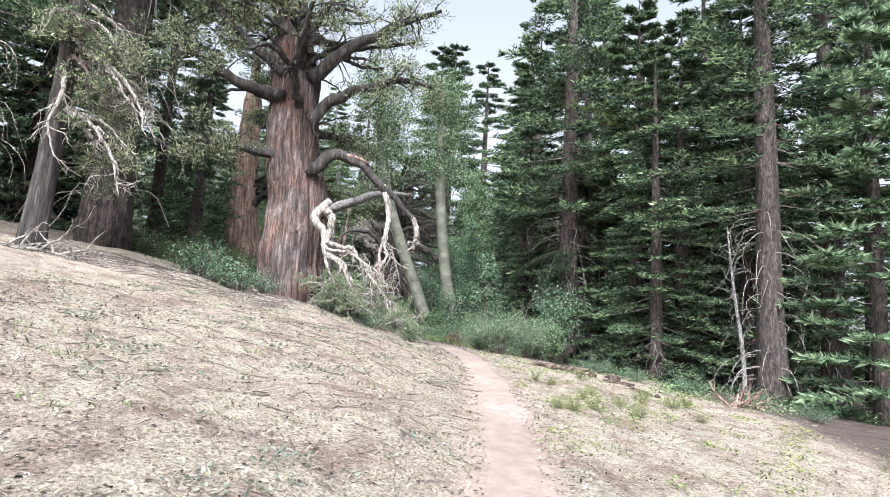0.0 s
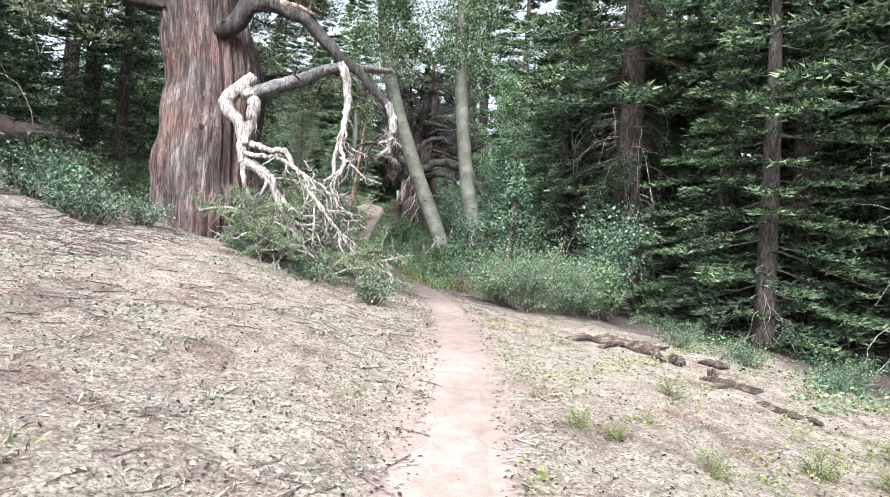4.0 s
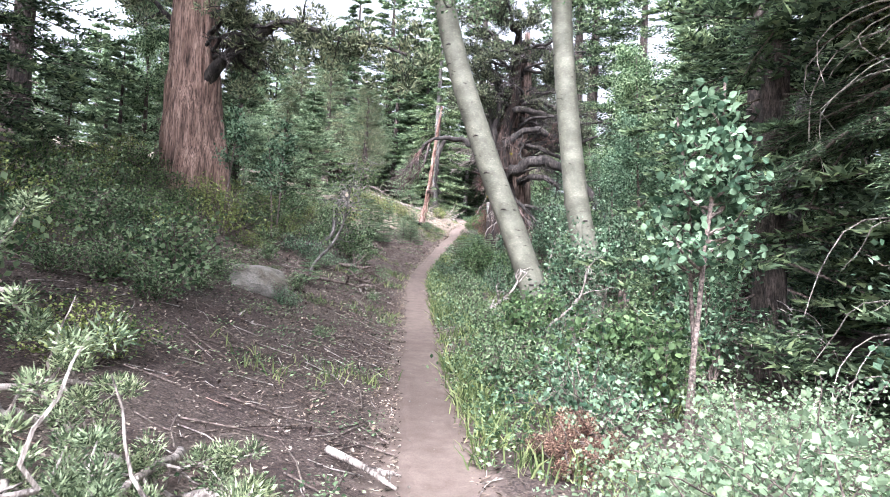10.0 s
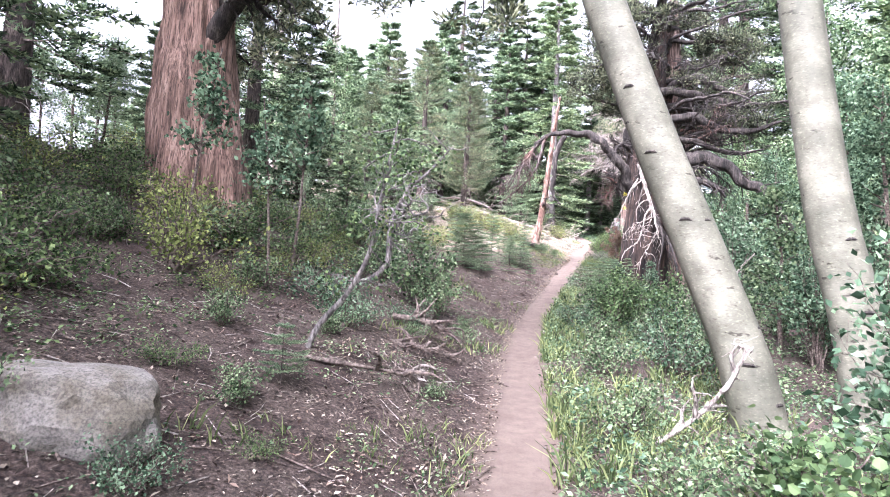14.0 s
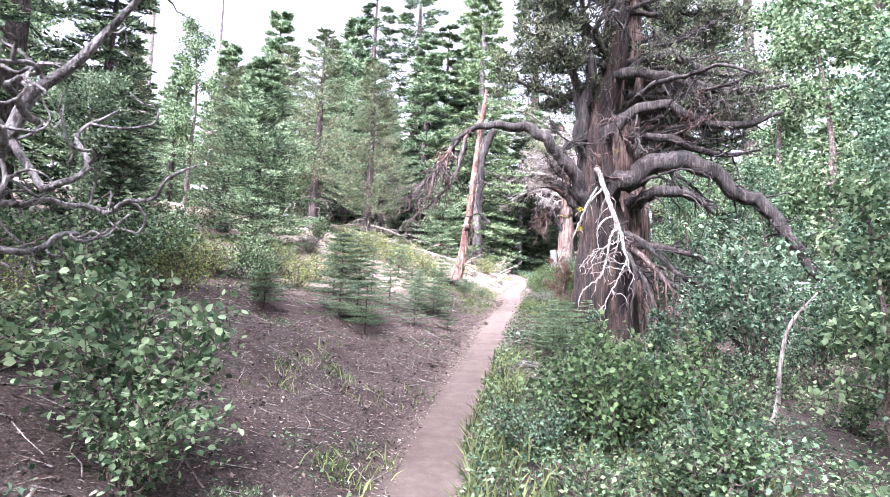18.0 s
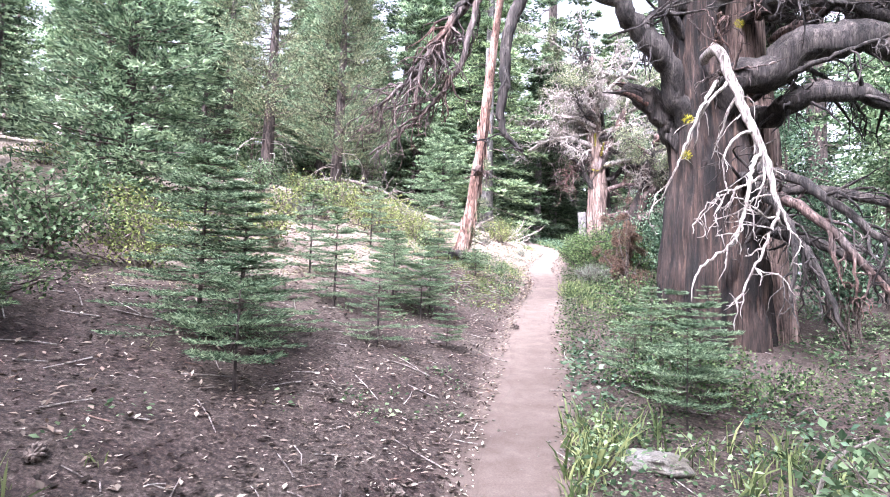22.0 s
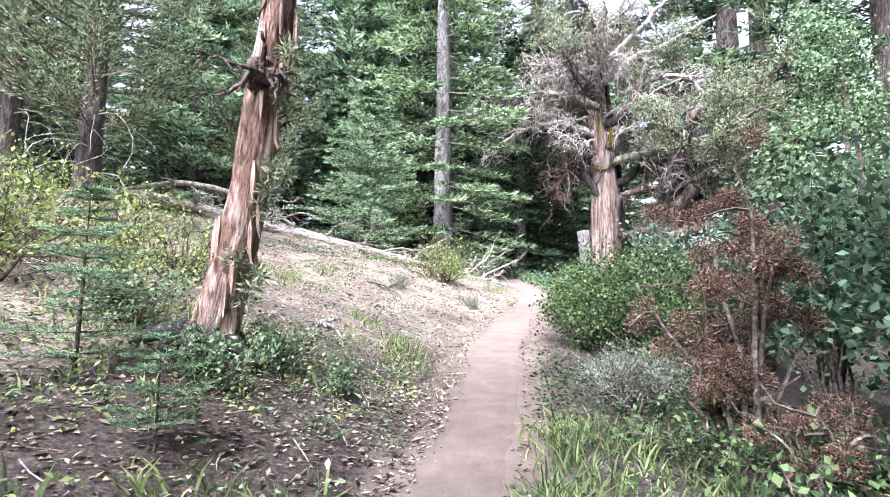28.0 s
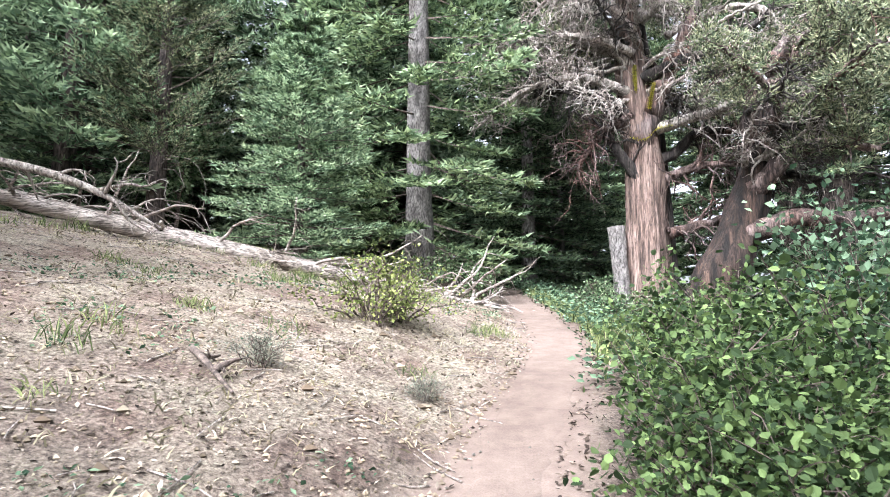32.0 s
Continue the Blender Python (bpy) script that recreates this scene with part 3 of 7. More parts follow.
    if dead:
        dg = Geo()
        for i in range(int(26 * dead)):
            b = rng.uniform(0, 2 * np.pi)
            zz = rng.uniform(0.08, 1.0) * max(low, 1.5) + 0.1
            l = rng.uniform(0.4, 1.3)
            o = np.array([math.cos(b), math.sin(b), 0])
            p = [o * r0 * 0.8 + [0, 0, zz], o * (r0 + l * 0.5) + [0, 0, zz - l * 0.12], o * (r0 + l * 0.8) + [rng.normal(0, 0.1), rng.normal(0, 0.1), zz - l * 0.5], o * (r0 + l * 0.85) + [rng.normal(0, 0.15), rng.normal(0, 0.15), zz - l * rng.uniform(0.8, 1.3)]]
            tube(dg, bend(p, 8), [0.011, 0.004], 4)
        out["dead_twigwork"] = dg.mesh("fir_dead_twigs", M_DEAD)
    return out


def fir_thing(meshes, x, y, label, group, rz=0.0, scale=1.0, name="fir_tree", category="tree", lean=(0, 0), crown_label=""):
    ob = thing(name, x, y, gz(x, y), label, category, group)
    ob.matrix_basis = pose(x, y, gz(x, y), lean[0], lean[1], rz) @ Matrix.Scale(scale, 4)
    for key, me in meshes.items():
        p = part(key, me, ob, crown_label if key == "crown" else "")
        if key.endswith("work"):
            tagged(p, kind="stuff")
    return ob


def gnarl(start, way, length, n, rng, sag=0.0, wild=0.25):
    """A crooked line from start that wanders off its way and sags or lifts."""
    p, d = np.array(start, float), unit(way)
    pts = [p.copy()]
    for i in range(n):
        d = unit(d + rng.normal(0, wild, 3) + np.array([0, 0, -sag]))
        p = p + d * length / n
        pts.append(p.copy())
    return np.array(pts)


def clump(geo, centre, radius, count, rng, size=0.06, squash=0.6, up=0.5, ratio=0.35):
    """A tuft of short sprays round a centre."""
    d = rng.normal(0, 1, (count, 3))
    d /= np.linalg.norm(d, axis=1)[:, None]
    r = radius * rng.random(count)[:, None] ** 0.45
    P = np.asarray(centre) + d * r * np.array([1, 1, squash])
    D = d * np.array([1, 1, 0.7]) + np.array([0, 0, up]) + rng.normal(0, 0.3, d.shape)
    s = size * rng.uniform(0.7, 1.4, count)
    blades(geo, P, D, s, s * ratio, rng, 0.1, 0.1)


def limb_with_twigs(wood, green, line, radii, rng, twigs=6, reach=0.7, leafy_ends=True, seg=7, blade=0.07, dens=60, sag=0.05, from_part=0.35, ridges=0.11, tuft=1.0, fine=None):
    """A limb along a line; crooked twigs leave it and carry tufts."""
    L = bend(line, max(14, 6 * len(line)))
    w = rng.normal(0, 1, L.shape)
    w = (w + np.roll(w, 1, 0) + np.roll(w, 2, 0)) / 3
    w[0] = 0
    L = L + w * 0.38 * np.interp(np.linspace(0, 1, len(L)), np.linspace(0, 1, len(radii)), radii)[:, None]
    tube(wood, L, radii, seg, ridges, rng)
    wood = fine or wood
    for i in range(twigs):
        k = rng.uniform(from_part, 1.0)
        p = L[int(k * (len(L) - 1))]
        t = unit(L[min(int(k * (len(L) - 1)) + 1, len(L) - 1)] - L[max(int(k * (len(L) - 1)) - 1, 0)])
        d = unit(t * 0.6 + rng.normal(0, 0.7, 3))
        l = reach * rng.uniform(0.5, 1.2)
        tw = gnarl(p, d, l, 6, rng, sag, 0.25)
        r = np.interp(k, np.linspace(0, 1, len(radii)), radii)
        tube(wood, tw, [min(0.45 * r, 0.035), 0.006], 4)
        for j in range(2):
            s2 = gnarl(tw[rng.integers(2, 6)], rng.normal(0, 1, 3), l * 0.45, 4, rng, sag, 0.3)
            tube(wood, s2, [0.009, 0.003], 3)
            if leafy_ends:
                clump(green, s2[-1], (0.13 * reach + 0.1) * tuft, dens, rng, blade)
        if leafy_ends:
            clump(green, tw[-1], (0.16 * reach + 0.12) * tuft, dens, rng, blade)
            clump(green, tw[3], (0.12 * reach + 0.08) * tuft, dens // 2, rng, blade)


def aspen(x, y, line, r, label, rz=0, knots=10, seed=0, crown=True):
    rng = np.random.default_rng(seed)
    ob = thing("aspen_tree", x, y, gz(x, y), label, "tree", "aspens by the path")
    L = bend(line, 30)
    g = tube(Geo(), L, r, 18, 0.012, rng)
    part("trunk", g.mesh("aspen_trunk", M_ASPEN, True), ob)
    for i in range(knots):
        k = int(rng.uniform(0.05, 0.75) * 29)
        rad = np.interp(k / 29, np.linspace(0, 1, len(r)), r)
        b = rng.uniform(0, 2 * np.pi)
        o = np.array([math.cos(b), math.sin(b), 0])
        kg = Geo()
        c = L[k] + o * rad * 0.97
        s = np.cross(o, [0, 0, 1.0])
        arc = [c - s * rad * 0.35 - [0, 0, 0.03] - o * 0.03, c - s * rad * 0.12 + o * 0.004, c + s * rad * 0.12 + o * 0.004, c + s * rad * 0.35 - [0, 0, 0.03] - o * 0.03]
        tube(kg, bend(arc, 7), [0.004, 0.02, 0.022, 0.004], 5)
        part("knot", kg.mesh("aspen_knot", M_JUNDARK), ob)
    if crown:
        wood, green = Geo(), Geo()
        for i in range(56):
            k = rng.integers(18, 30)
            d = unit([rng.normal(0, 1), rng.normal(0, 1), 0.5])
            tw = gnarl(L[k], d, rng.uniform(0.8, 2.3), 6, rng, -0.05, 0.2)
            tube(wood, tw, [0.025, 0.006], 5)
            for p in tw[2:]:
                q = p + rng.normal(0, 0.3, (45, 3))
                leaves(green, q, rng.normal(0, 1, (45, 3)), 0.085, rng, 0.2, 0.9)
        part("limbs", wood.mesh("aspen_limbs", M_ASPEN), ob)
        part("crown", green.mesh("aspen_crown", M_LEAF), ob)
    return ob


def shrub_meshes(seed, w, h, stems=14, leaf=0.05, count=1400, mat=None, round_=0.8, wood=None, detailed=False, spread_=1.0, bare=0.25, reach=0.5):
    """Stems that rise and part from one root, with leaves along their upper twigs."""
    rng = np.random.default_rng(seed)
    st, lf = Geo(), Geo()
    tips, ways = [], []
    for i in range(stems):
        a = rng.uniform(0, 2 * np.pi)
        o = np.array([math.cos(a), math.sin(a), 0]) * w * spread_ * rng.uniform(0.15, 1.0)
        top = o + np.array([0, 0, h * rng.uniform(0.55, 1.0) * (1 - 0.35 * (np.linalg.norm(o) / w) ** 2)])
        ln = bend([o * 0.1 + [0, 0, -0.05], o * 0.45 + [0, 0, top[2] * 0.5], top], 8) + rng.normal(0, 0.025, (8, 3))
        tube(st, ln, [0.011 + 0.004 * h, 0.003], 4)
        for j in range(5):
            k = rng.integers(3, 8)
            tw = gnarl(ln[k], [o[0] + rng.normal(0, w * 0.5), o[1] + rng.normal(0, w * 0.5), 0.35 * h], reach * h * rng.uniform(0.3, 0.7), 4, rng, 0, 0.3)
            tube(st, tw, [0.005, 0.002], 3)
            tips += list(tw)
            ways += [unit(tw[-1] - tw[0])] * len(tw)
        tips += list(ln[int(8 * bare):])
        ways += [unit(ln[-1] - ln[-2])] * (8 - int(8 * bare))
    tips, ways = np.array(tips), np.array(ways)
    pick = rng.integers(0, len(tips), count)
    P = tips[pick] + rng.normal(0, 0.035 + 0.03 * h, (count, 3))
    D = ways[pick] * 0.5 + rng.normal(0, 0.8, (count, 3))
    leaves(lf, P, D, leaf * rng.uniform(0.6, 1.3, count), rng, 0.45, round_, detailed)
    return {"stemwork": st.mesh("shrub_stemwork", wood or M_TWIG), "foliage": lf.mesh("shrub_foliage", mat or M_LEAF)}


def put(meshes, name, x, y, label, category, group="", rz=0.0, scale=(1, 1, 1), dz=0.0):
    ob = thing(name, x, y, gz(x, y) + dz, label, category, group)
    ob.matrix_basis = pose(x, y, gz(x, y) + dz, 0, 0, rz) @ Matrix.Diagonal((*scale, 1))
    for key, me in meshes.items():
        p = part(key, me, ob)
        if key.endswith("work"):
            tagged(p, kind="stuff")
    return ob


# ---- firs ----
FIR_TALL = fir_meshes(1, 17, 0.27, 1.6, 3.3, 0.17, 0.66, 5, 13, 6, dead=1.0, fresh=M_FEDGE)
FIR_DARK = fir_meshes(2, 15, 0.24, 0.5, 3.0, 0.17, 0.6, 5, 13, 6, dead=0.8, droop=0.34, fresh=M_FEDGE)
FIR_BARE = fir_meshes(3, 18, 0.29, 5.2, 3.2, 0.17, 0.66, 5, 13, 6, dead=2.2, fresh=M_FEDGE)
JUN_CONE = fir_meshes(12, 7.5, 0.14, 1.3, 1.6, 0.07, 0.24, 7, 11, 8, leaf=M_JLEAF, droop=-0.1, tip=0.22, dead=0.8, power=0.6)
# Darker inner needles paint the crown's inner shade; the pale tips are new growth.
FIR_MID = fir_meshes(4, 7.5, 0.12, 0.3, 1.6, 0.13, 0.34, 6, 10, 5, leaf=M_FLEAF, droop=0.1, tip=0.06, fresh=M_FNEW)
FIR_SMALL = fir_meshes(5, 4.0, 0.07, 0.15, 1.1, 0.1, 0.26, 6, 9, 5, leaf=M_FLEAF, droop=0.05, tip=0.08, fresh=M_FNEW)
FIR_YOUNG = fir_meshes(6, 1.7, 0.022, 0.16, 0.72, 0.042, 0.18, 5, 10, 9, leaf=M_FTIP, droop=0.02, tip=0.1, fat=0.1, slim=0.24, fresh=M_FNEW)
FIR_BUSH = fir_meshes(13, 2.5, 0.03, 0.08, 1.3, 0.05, 0.15, 6, 11, 9, leaf=M_FTIP, droop=0.06, tip=0.08, fat=0.08, slim=0.28)
FIR_SEED = fir_meshes(7, 0.85, 0.011, 0.18, 0.42, 0.036, 0.12, 5, 9, 9, leaf=M_FTIP, droop=0.0, tip=0.12, fat=0.1, slim=0.24)
FAR_TALL = fir_meshes(8, 17, 0.25, 1.2, 3.2, 0.3, 0.75, 6, 9, 5, leaf=M_FEDGE, fresh=M_FTIP)
FAR_DARK = fir_meshes(9, 14, 0.22, 0.4, 3.0, 0.3, 0.7, 6, 9, 5, droop=0.32)
# Pale needle colours put distance haze and glare into these far crowns.
FAR_HAZY = fir_meshes(10, 11, 0.16, 0.3, 2.3, 0.26, 0.6, 6, 9, 5, leaf=M_FTIP, droop=0.12, tip=0.05, fresh=M_FNEW)
FIR_LUSH = fir_meshes(15, 12, 0.17, 0.3, 2.3, 0.2, 0.55, 6, 10, 5, leaf=M_FTIP, droop=0.14, tip=0.05, fat=0.16, fresh=M_FNEW)
FIR_FULL = fir_meshes(16, 5.2, 0.09, 0.12, 1.75, 0.1, 0.24, 7, 10, 6, leaf=M_FTIP, droop=0.12, tip=0.08, fat=0.12, fresh=M_FNEW)
FIR_SWEEP = fir_meshes(17, 17, 0.24, 0.9, 3.0, 0.19, 0.6, 5, 12, 6, leaf=M_FEDGE, dead=0.8, droop=0.28, bark_mat=M_FIRGREY, fresh=M_FNEW)
FIR_DENSE = fir_meshes(14, 8.5, 0.16, 0.25, 1.9, 0.14, 0.4, 7, 11, 5, droop=0.3, fat=0.12, bark_mat=M_FIRGREY, fresh=M_FLEAF)

G_EDGE, G_WOOD = "firs at the meadow edge", "background forest firs"
L_TALL = "tall fir with a straight brown trunk and sweeping dark green boughs"
L_DARK = "dense dark fir with boughs drooping almost to the ground"
L_SWEEP = "tall grey-trunked fir with light green sweeping boughs"
L_BARE = "tall fir, its lower trunk bare but for dead curling twigs"
for x, y, me, lab, rz, sc in (
    (10.9, 15.0, FIR_BARE, L_BARE, 20, 1.0), (13.3, 15.6, FIR_BARE, L_BARE, 120, 0.95), (8.9, 17.4, FIR_DARK, L_DARK, 0, 0.72),
    (9.4, 24.6, FIR_SWEEP, L_SWEEP, 30, 1.05), (7.0, 25.4, FIR_DARK, L_DARK, 200, 0.95), (9.6, 20.2, FIR_DARK, L_DARK, 140, 0.95),
    (12.6, 20.5, FIR_TALL, L_TALL, 250, 1.0), (16.0, 17.0, FIR_TALL, L_TALL, 60, 1.0), (15.0, 24.0, FIR_DARK, L_DARK, 310, 1.1), (12.0, 17.6, FIR_DARK, L_DARK, 30, 0.9), (11.5, 28.0, FIR_TALL, L_TALL, 10, 1.1), (9.4, 32.4, FIR_TALL, L_TALL, 160, 1.1), (-9.7, 37.0, FIR_DARK, L_DARK, 20, 0.85),
    (-7.1, 17.8, FIR_BARE, L_BARE, 10, 1.6), (-8.6, 13.6, FIR_BARE, L_BARE, 50, 0.9), (-10.5, 20.5, FIR_TALL, L_TALL, 0, 1.0), (-6.2, 22.9, FIR_DARK, L_DARK, 80, 0.55), (-10.2, 14.5, FIR_BARE, L_BARE, 200, 1.0), (-8.6, 26.0, FIR_DARK, L_DARK, 33, 0.9), (-12.0, 31.0, FIR_TALL, L_TALL, 133, 1.0),
    (-0.95, 61.8, FIR_DENSE, L_DARK, 40, 1.0), (-0.2, 63.4, FIR_DENSE, L_DARK, 170, 1.1), (-2.95, 58.2, FIR_SWEEP, L_SWEEP, 90, 0.9), (-9.8, 60.5, FIR_BARE, L_BARE, 15, 0.9), (-7.4, 61.6, FIR_BARE, L_BARE, 190, 1.0), (-9.9, 57.2, FIR_DARK, L_DARK, 290, 0.8), (-5.6, 62.5, FIR_DARK, L_DARK, 0, 1.0), (-4.2, 67.0, FIR_SWEEP, L_SWEEP, 20, 1.3), (11.2, 23.2, FIR_DARK, L_DARK, 75, 1.0), (10.4, 18.4, FIR_DARK, L_DARK, 215, 0.85), (-0.4, 69.0, FIR_TALL, L_TALL, 200, 1.45), (8.2, 70.0, FIR_TALL, L_TALL, 290, 1.9), (9.2, 69.0, FIR_TALL, L_TALL, 100, 1.9), (13.0, 67.0, FIR_TALL, L_TALL, 45, 1.75),
):
    fir_thing(me, x, y, lab, G_EDGE, rz, sc)
rust_fir = fir_thing(FIR_BARE, 7.9, 22.8, "tall bare-trunked fir with a patch of rust-coloured dead needles", G_EDGE, 75, 1.15)
rust_geo, rust_rng = Geo(), np.random.default_rng(97)
for k in range(16):
    clump(rust_geo, (rust_rng.normal(0, 0.22), rust_rng.normal(-0.1, 0.22), 3.9 + rust_rng.normal(0, 0.3)), 0.16, 90, rust_rng, 0.05, 0.9, -0.4)
part("dead_needles", rust_geo.mesh("rust_needles", M_DEADRED), rust_fir, "rust-coloured dead needles")


def hanging_bough(ob, start, way, length, seed, mat, label):
    """A flat drooping bough: a stalk, side twigs in its plane, needles along them."""
    rng = np.random.default_rng(seed)
    wood, green = Geo(), Geo()
    ln = gnarl(start, way, length, 12, rng, 0.07, 0.05)
    tube(wood, ln, [0.03, 0.006], 5)
    side = unit(np.cross(unit(way), [0, 0, 1.0]))
    for k in range(2, 13):
        for sg in (-1, 1):
            tw = gnarl(ln[k], unit(way) * 0.8 + side * sg + [0, 0, -0.15], length * 0.34 * (1.1 - k / 13) + 0.1, 6, rng, 0.05, 0.12)
            tube(wood, tw, [0.008, 0.003], 3)
            P = np.repeat(tw, 16, 0) + rng.normal(0, 0.03, (16 * len(tw), 3))
            blades(green, P, np.tile(unit(way), (len(P), 1)) + side * sg * 0.7 + rng.normal(0, 0.45, P.shape) * [1, 1, 0.4], 0.1 * rng.uniform(0.6, 1.2, len(P)), 0.022, rng, 0.7)
    bo = part("bough", wood.mesh("fir_bough", M_TWIG, True), ob, "drooping bough")
    part("needles", green.mesh("fir_bough_needles", mat), bo, label)


for k, (p, w, l) in enumerate(((( -0.1, -0.3, 6.9), (-0.75, -0.9, -0.05), 3.2), ((-0.2, -0.2, 6.2), (-0.95, -0.8, -0.15), 3.0), ((0.1, -0.3, 7.6), (0.2, -1.0, 0.0), 2.8), ((-0.2, -0.2, 8.2), (-0.4, -1.0, 0.05), 2.8), ((0.3, -0.2, 7.2), (0.9, -0.9, 0.0), 2.6), ((0.2, -0.2, 5.4), (0.4, -0.9, -0.2), 2.4), ((0.2, 0.1, 6.0), (1.0, -0.2, -0.2), 2.6), ((-0.2, 0.1, 8.8), (-1.0, -0.5, 0.0), 2.6))):
    hanging_bough(rust_fir, p, w, l, 970 + k, M_YFIR, "yellowish-green needles")
for k in range(20):
    a = rust_rng.uniform(0, 2 * np.pi)
    hanging_bough(rust_fir, (0.2 * math.cos(a), 0.2 * math.sin(a), rust_rng.uniform(3.4, 7.5)), (math.cos(a), math.sin(a), -0.25), rust_rng.uniform(1.6, 2.8), 990 + k, M_FLEAF, "dark green needles")
L_MID = "bushy young fir with light green tips, branched to the ground"
for x, y, me, rz, sc in ((-12.6, 58.0, FIR_MID, 30, 0.8), (-14.4, 56.0, FIR_MID, 130, 0.7), (-11.2, 62.5, FIR_MID, 230, 1.1), (-13.2, 53.5, FIR_MID, 300, 0.65), (-8.3, 59.0, FIR_MID, 70, 0.9), (-6.2, 58.6, FIR_SMALL, 70, 1.2), (-10.6, 57.6, FIR_MID, 170, 0.9), (-4.25, 55.5, FIR_FULL, 0, 0.85), (-6.5, 41.3, FIR_FULL, 0, 1.0), (-10.5, 49.5, FIR_MID, 20, 0.7), (-12.0, 44.0, FIR_MID, 210, 0.55), (-8.4, 38.0, FIR_MID, 10, 0.9), (-5.0, 34.5, FIR_SMALL, 110, 0.55)):
    fir_thing(me, x, y, L_MID, "young firs on the bank", rz, sc)
for x, y, rz, sc in ((-18.9, 50.0, 0, 0.55), (-21.9, 56.0, 60, 0.7), (-22.2, 60.0, 110, 0.8), (-11.6, 52.0, 20, 0.85), (-9.4, 56.0, 200, 1.0), (-6.4, 60.0, 140, 1.1), (-4.6, 64.0, 10, 1.2), (-15.1, 58.0, 250, 0.9), (-19.0, 63.0, 300, 0.95), (-13.4, 47.5, 80, 0.5), (-7.3, 65.0, 30, 1.15), (-12.2, 60.5, 170, 1.0)):
    fir_thing(FIR_LUSH, x, y, "full light green fir, its boughs reaching down to the ground", "young firs on the bank", rz, sc)
for x, y, rz, sc in ((-5.75, 48.25, 0, 0.95), (-8.4, 49.5, 90, 1.1), (-7.7, 56.5, 30, 1.05), (-10.7, 51.1, 200, 1.05), (-8.4, 43.0, 50, 0.65), (-10.0, 40.5, 20, 0.6)):
    fir_thing(JUN_CONE, x, y, "young conical juniper with olive-green upswept foliage", "young junipers on the bank", rz, sc, "young_juniper")
L_SAP = "fir sapling with blue-green needles on the litter beside the path"
for x, y, me, rz, sc in ((-2.72, 37.5, FIR_BUSH, 0, 0.63), (-2.42, 37.6, FIR_BUSH, 100, 0.54), (-3.55, 36.25, FIR_SEED, 40, 0.95), (-2.02, 36.85, FIR_SEED, 200, 1.05), (-3.3, 38.7, FIR_YOUNG, 20, 0.75), (-2.33, 39.42, FIR_YOUNG, 300, 0.64),
                         (-1.07, 39.38, FIR_SEED, 0, 0.55), (-1.6, 38.65, FIR_YOUNG, 170, 0.52), (-1.94, 40.54, FIR_YOUNG, 260, 0.55), (-1.55, 40.75, FIR_YOUNG, 130, 0.5), (-1.86, 40.09, FIR_YOUNG, 60, 0.55), (-1.57, 40.33, FIR_SEED, 20, 0.95), (-3.0, 40.3, FIR_YOUNG, 30, 0.6), (-1.71, 41.94, FIR_SEED, 110, 0.9), (-2.4, 41.7, FIR_SEED, 10, 0.9),
                         (-2.14, 44.24, FIR_YOUNG, 77, 0.58), (-1.39, 43.87, FIR_SEED, 5, 0.6), (-3.2, 43.4, FIR_YOUNG, 50, 0.7), (0.75, 39.0, FIR_SEED, 80, 0.9), (1.05, 40.05, FIR_YOUNG, 180, 0.5), (1.75, 40.6, FIR_YOUNG, 20, 0.55), (1.35, 40.3, FIR_SEED, 70, 1.0), (1.05, 38.2, FIR_SEED, 140, 1.0), (1.3, 38.9, FIR_SEED, 210, 1.1), (-0.9, 25.2, FIR_SEED, 0, 0.6)):
    fir_thing(me, x, y, L_SAP, "fir saplings beside the path", rz, sc, "fir_sapling", "sapling")

# ---- forest behind ----
wood_rng = np.random.default_rng(11)
placed = []


def clear_of(x, y, d):
    if any((x - a) ** 2 + (y - b) ** 2 < d * d for a, b in placed):
        return False
    placed.append((x, y))
    return True


for i in range(420):
    x, y = wood_rng.uniform(-36, 34), wood_rng.uniform(8, 92)
    u = x - float(trail_x(y))
    if -11 < u < 9 and y < 64 or (-15 < u < 0 and 36 < y < 56) or (u < 0 and y < 15 and u > -15) or (u > 0 and y < 12):
        continue
    if 0 < u < 16 and 60 < y < 95 or 8 < u < 13 and 48 < y < 64:
        continue
    if not clear_of(x, y, 5.6 if u < 0 and y > 34 else 3.4):
        continue
    me = (FAR_TALL, FAR_DARK, FAR_HAZY, FAR_HAZY)[int(wood_rng.integers(0, 4)) if u > 0 or y < 30 else 2 + int(wood_rng.integers(0, 2))]
    fir_thing(me, x, y, L_TALL if me is not FAR_HAZY else L_MID, G_WOOD, wood_rng.uniform(0, 360), wood_rng.uniform(0.75, 1.2) if u > 0 or y < 34 or y > 62 else wood_rng.uniform(0.3, 0.55))
    if len(placed) > 95:
        break

far_rng = np.random.default_rng(12)
for i in range(260):
    y = far_rng.uniform(48, 104)
    x = float(trail_x(y)) - far_rng.uniform(13, 52) * (y / 80)
    if x > -15 and y < 64 or not clear_of(x, y, 5.2):
        continue
    me = (FAR_HAZY, FAR_HAZY, FAR_TALL)[int(far_rng.integers(0, 3))]
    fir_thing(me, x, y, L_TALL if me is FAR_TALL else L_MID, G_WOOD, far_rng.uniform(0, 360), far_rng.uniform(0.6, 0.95))
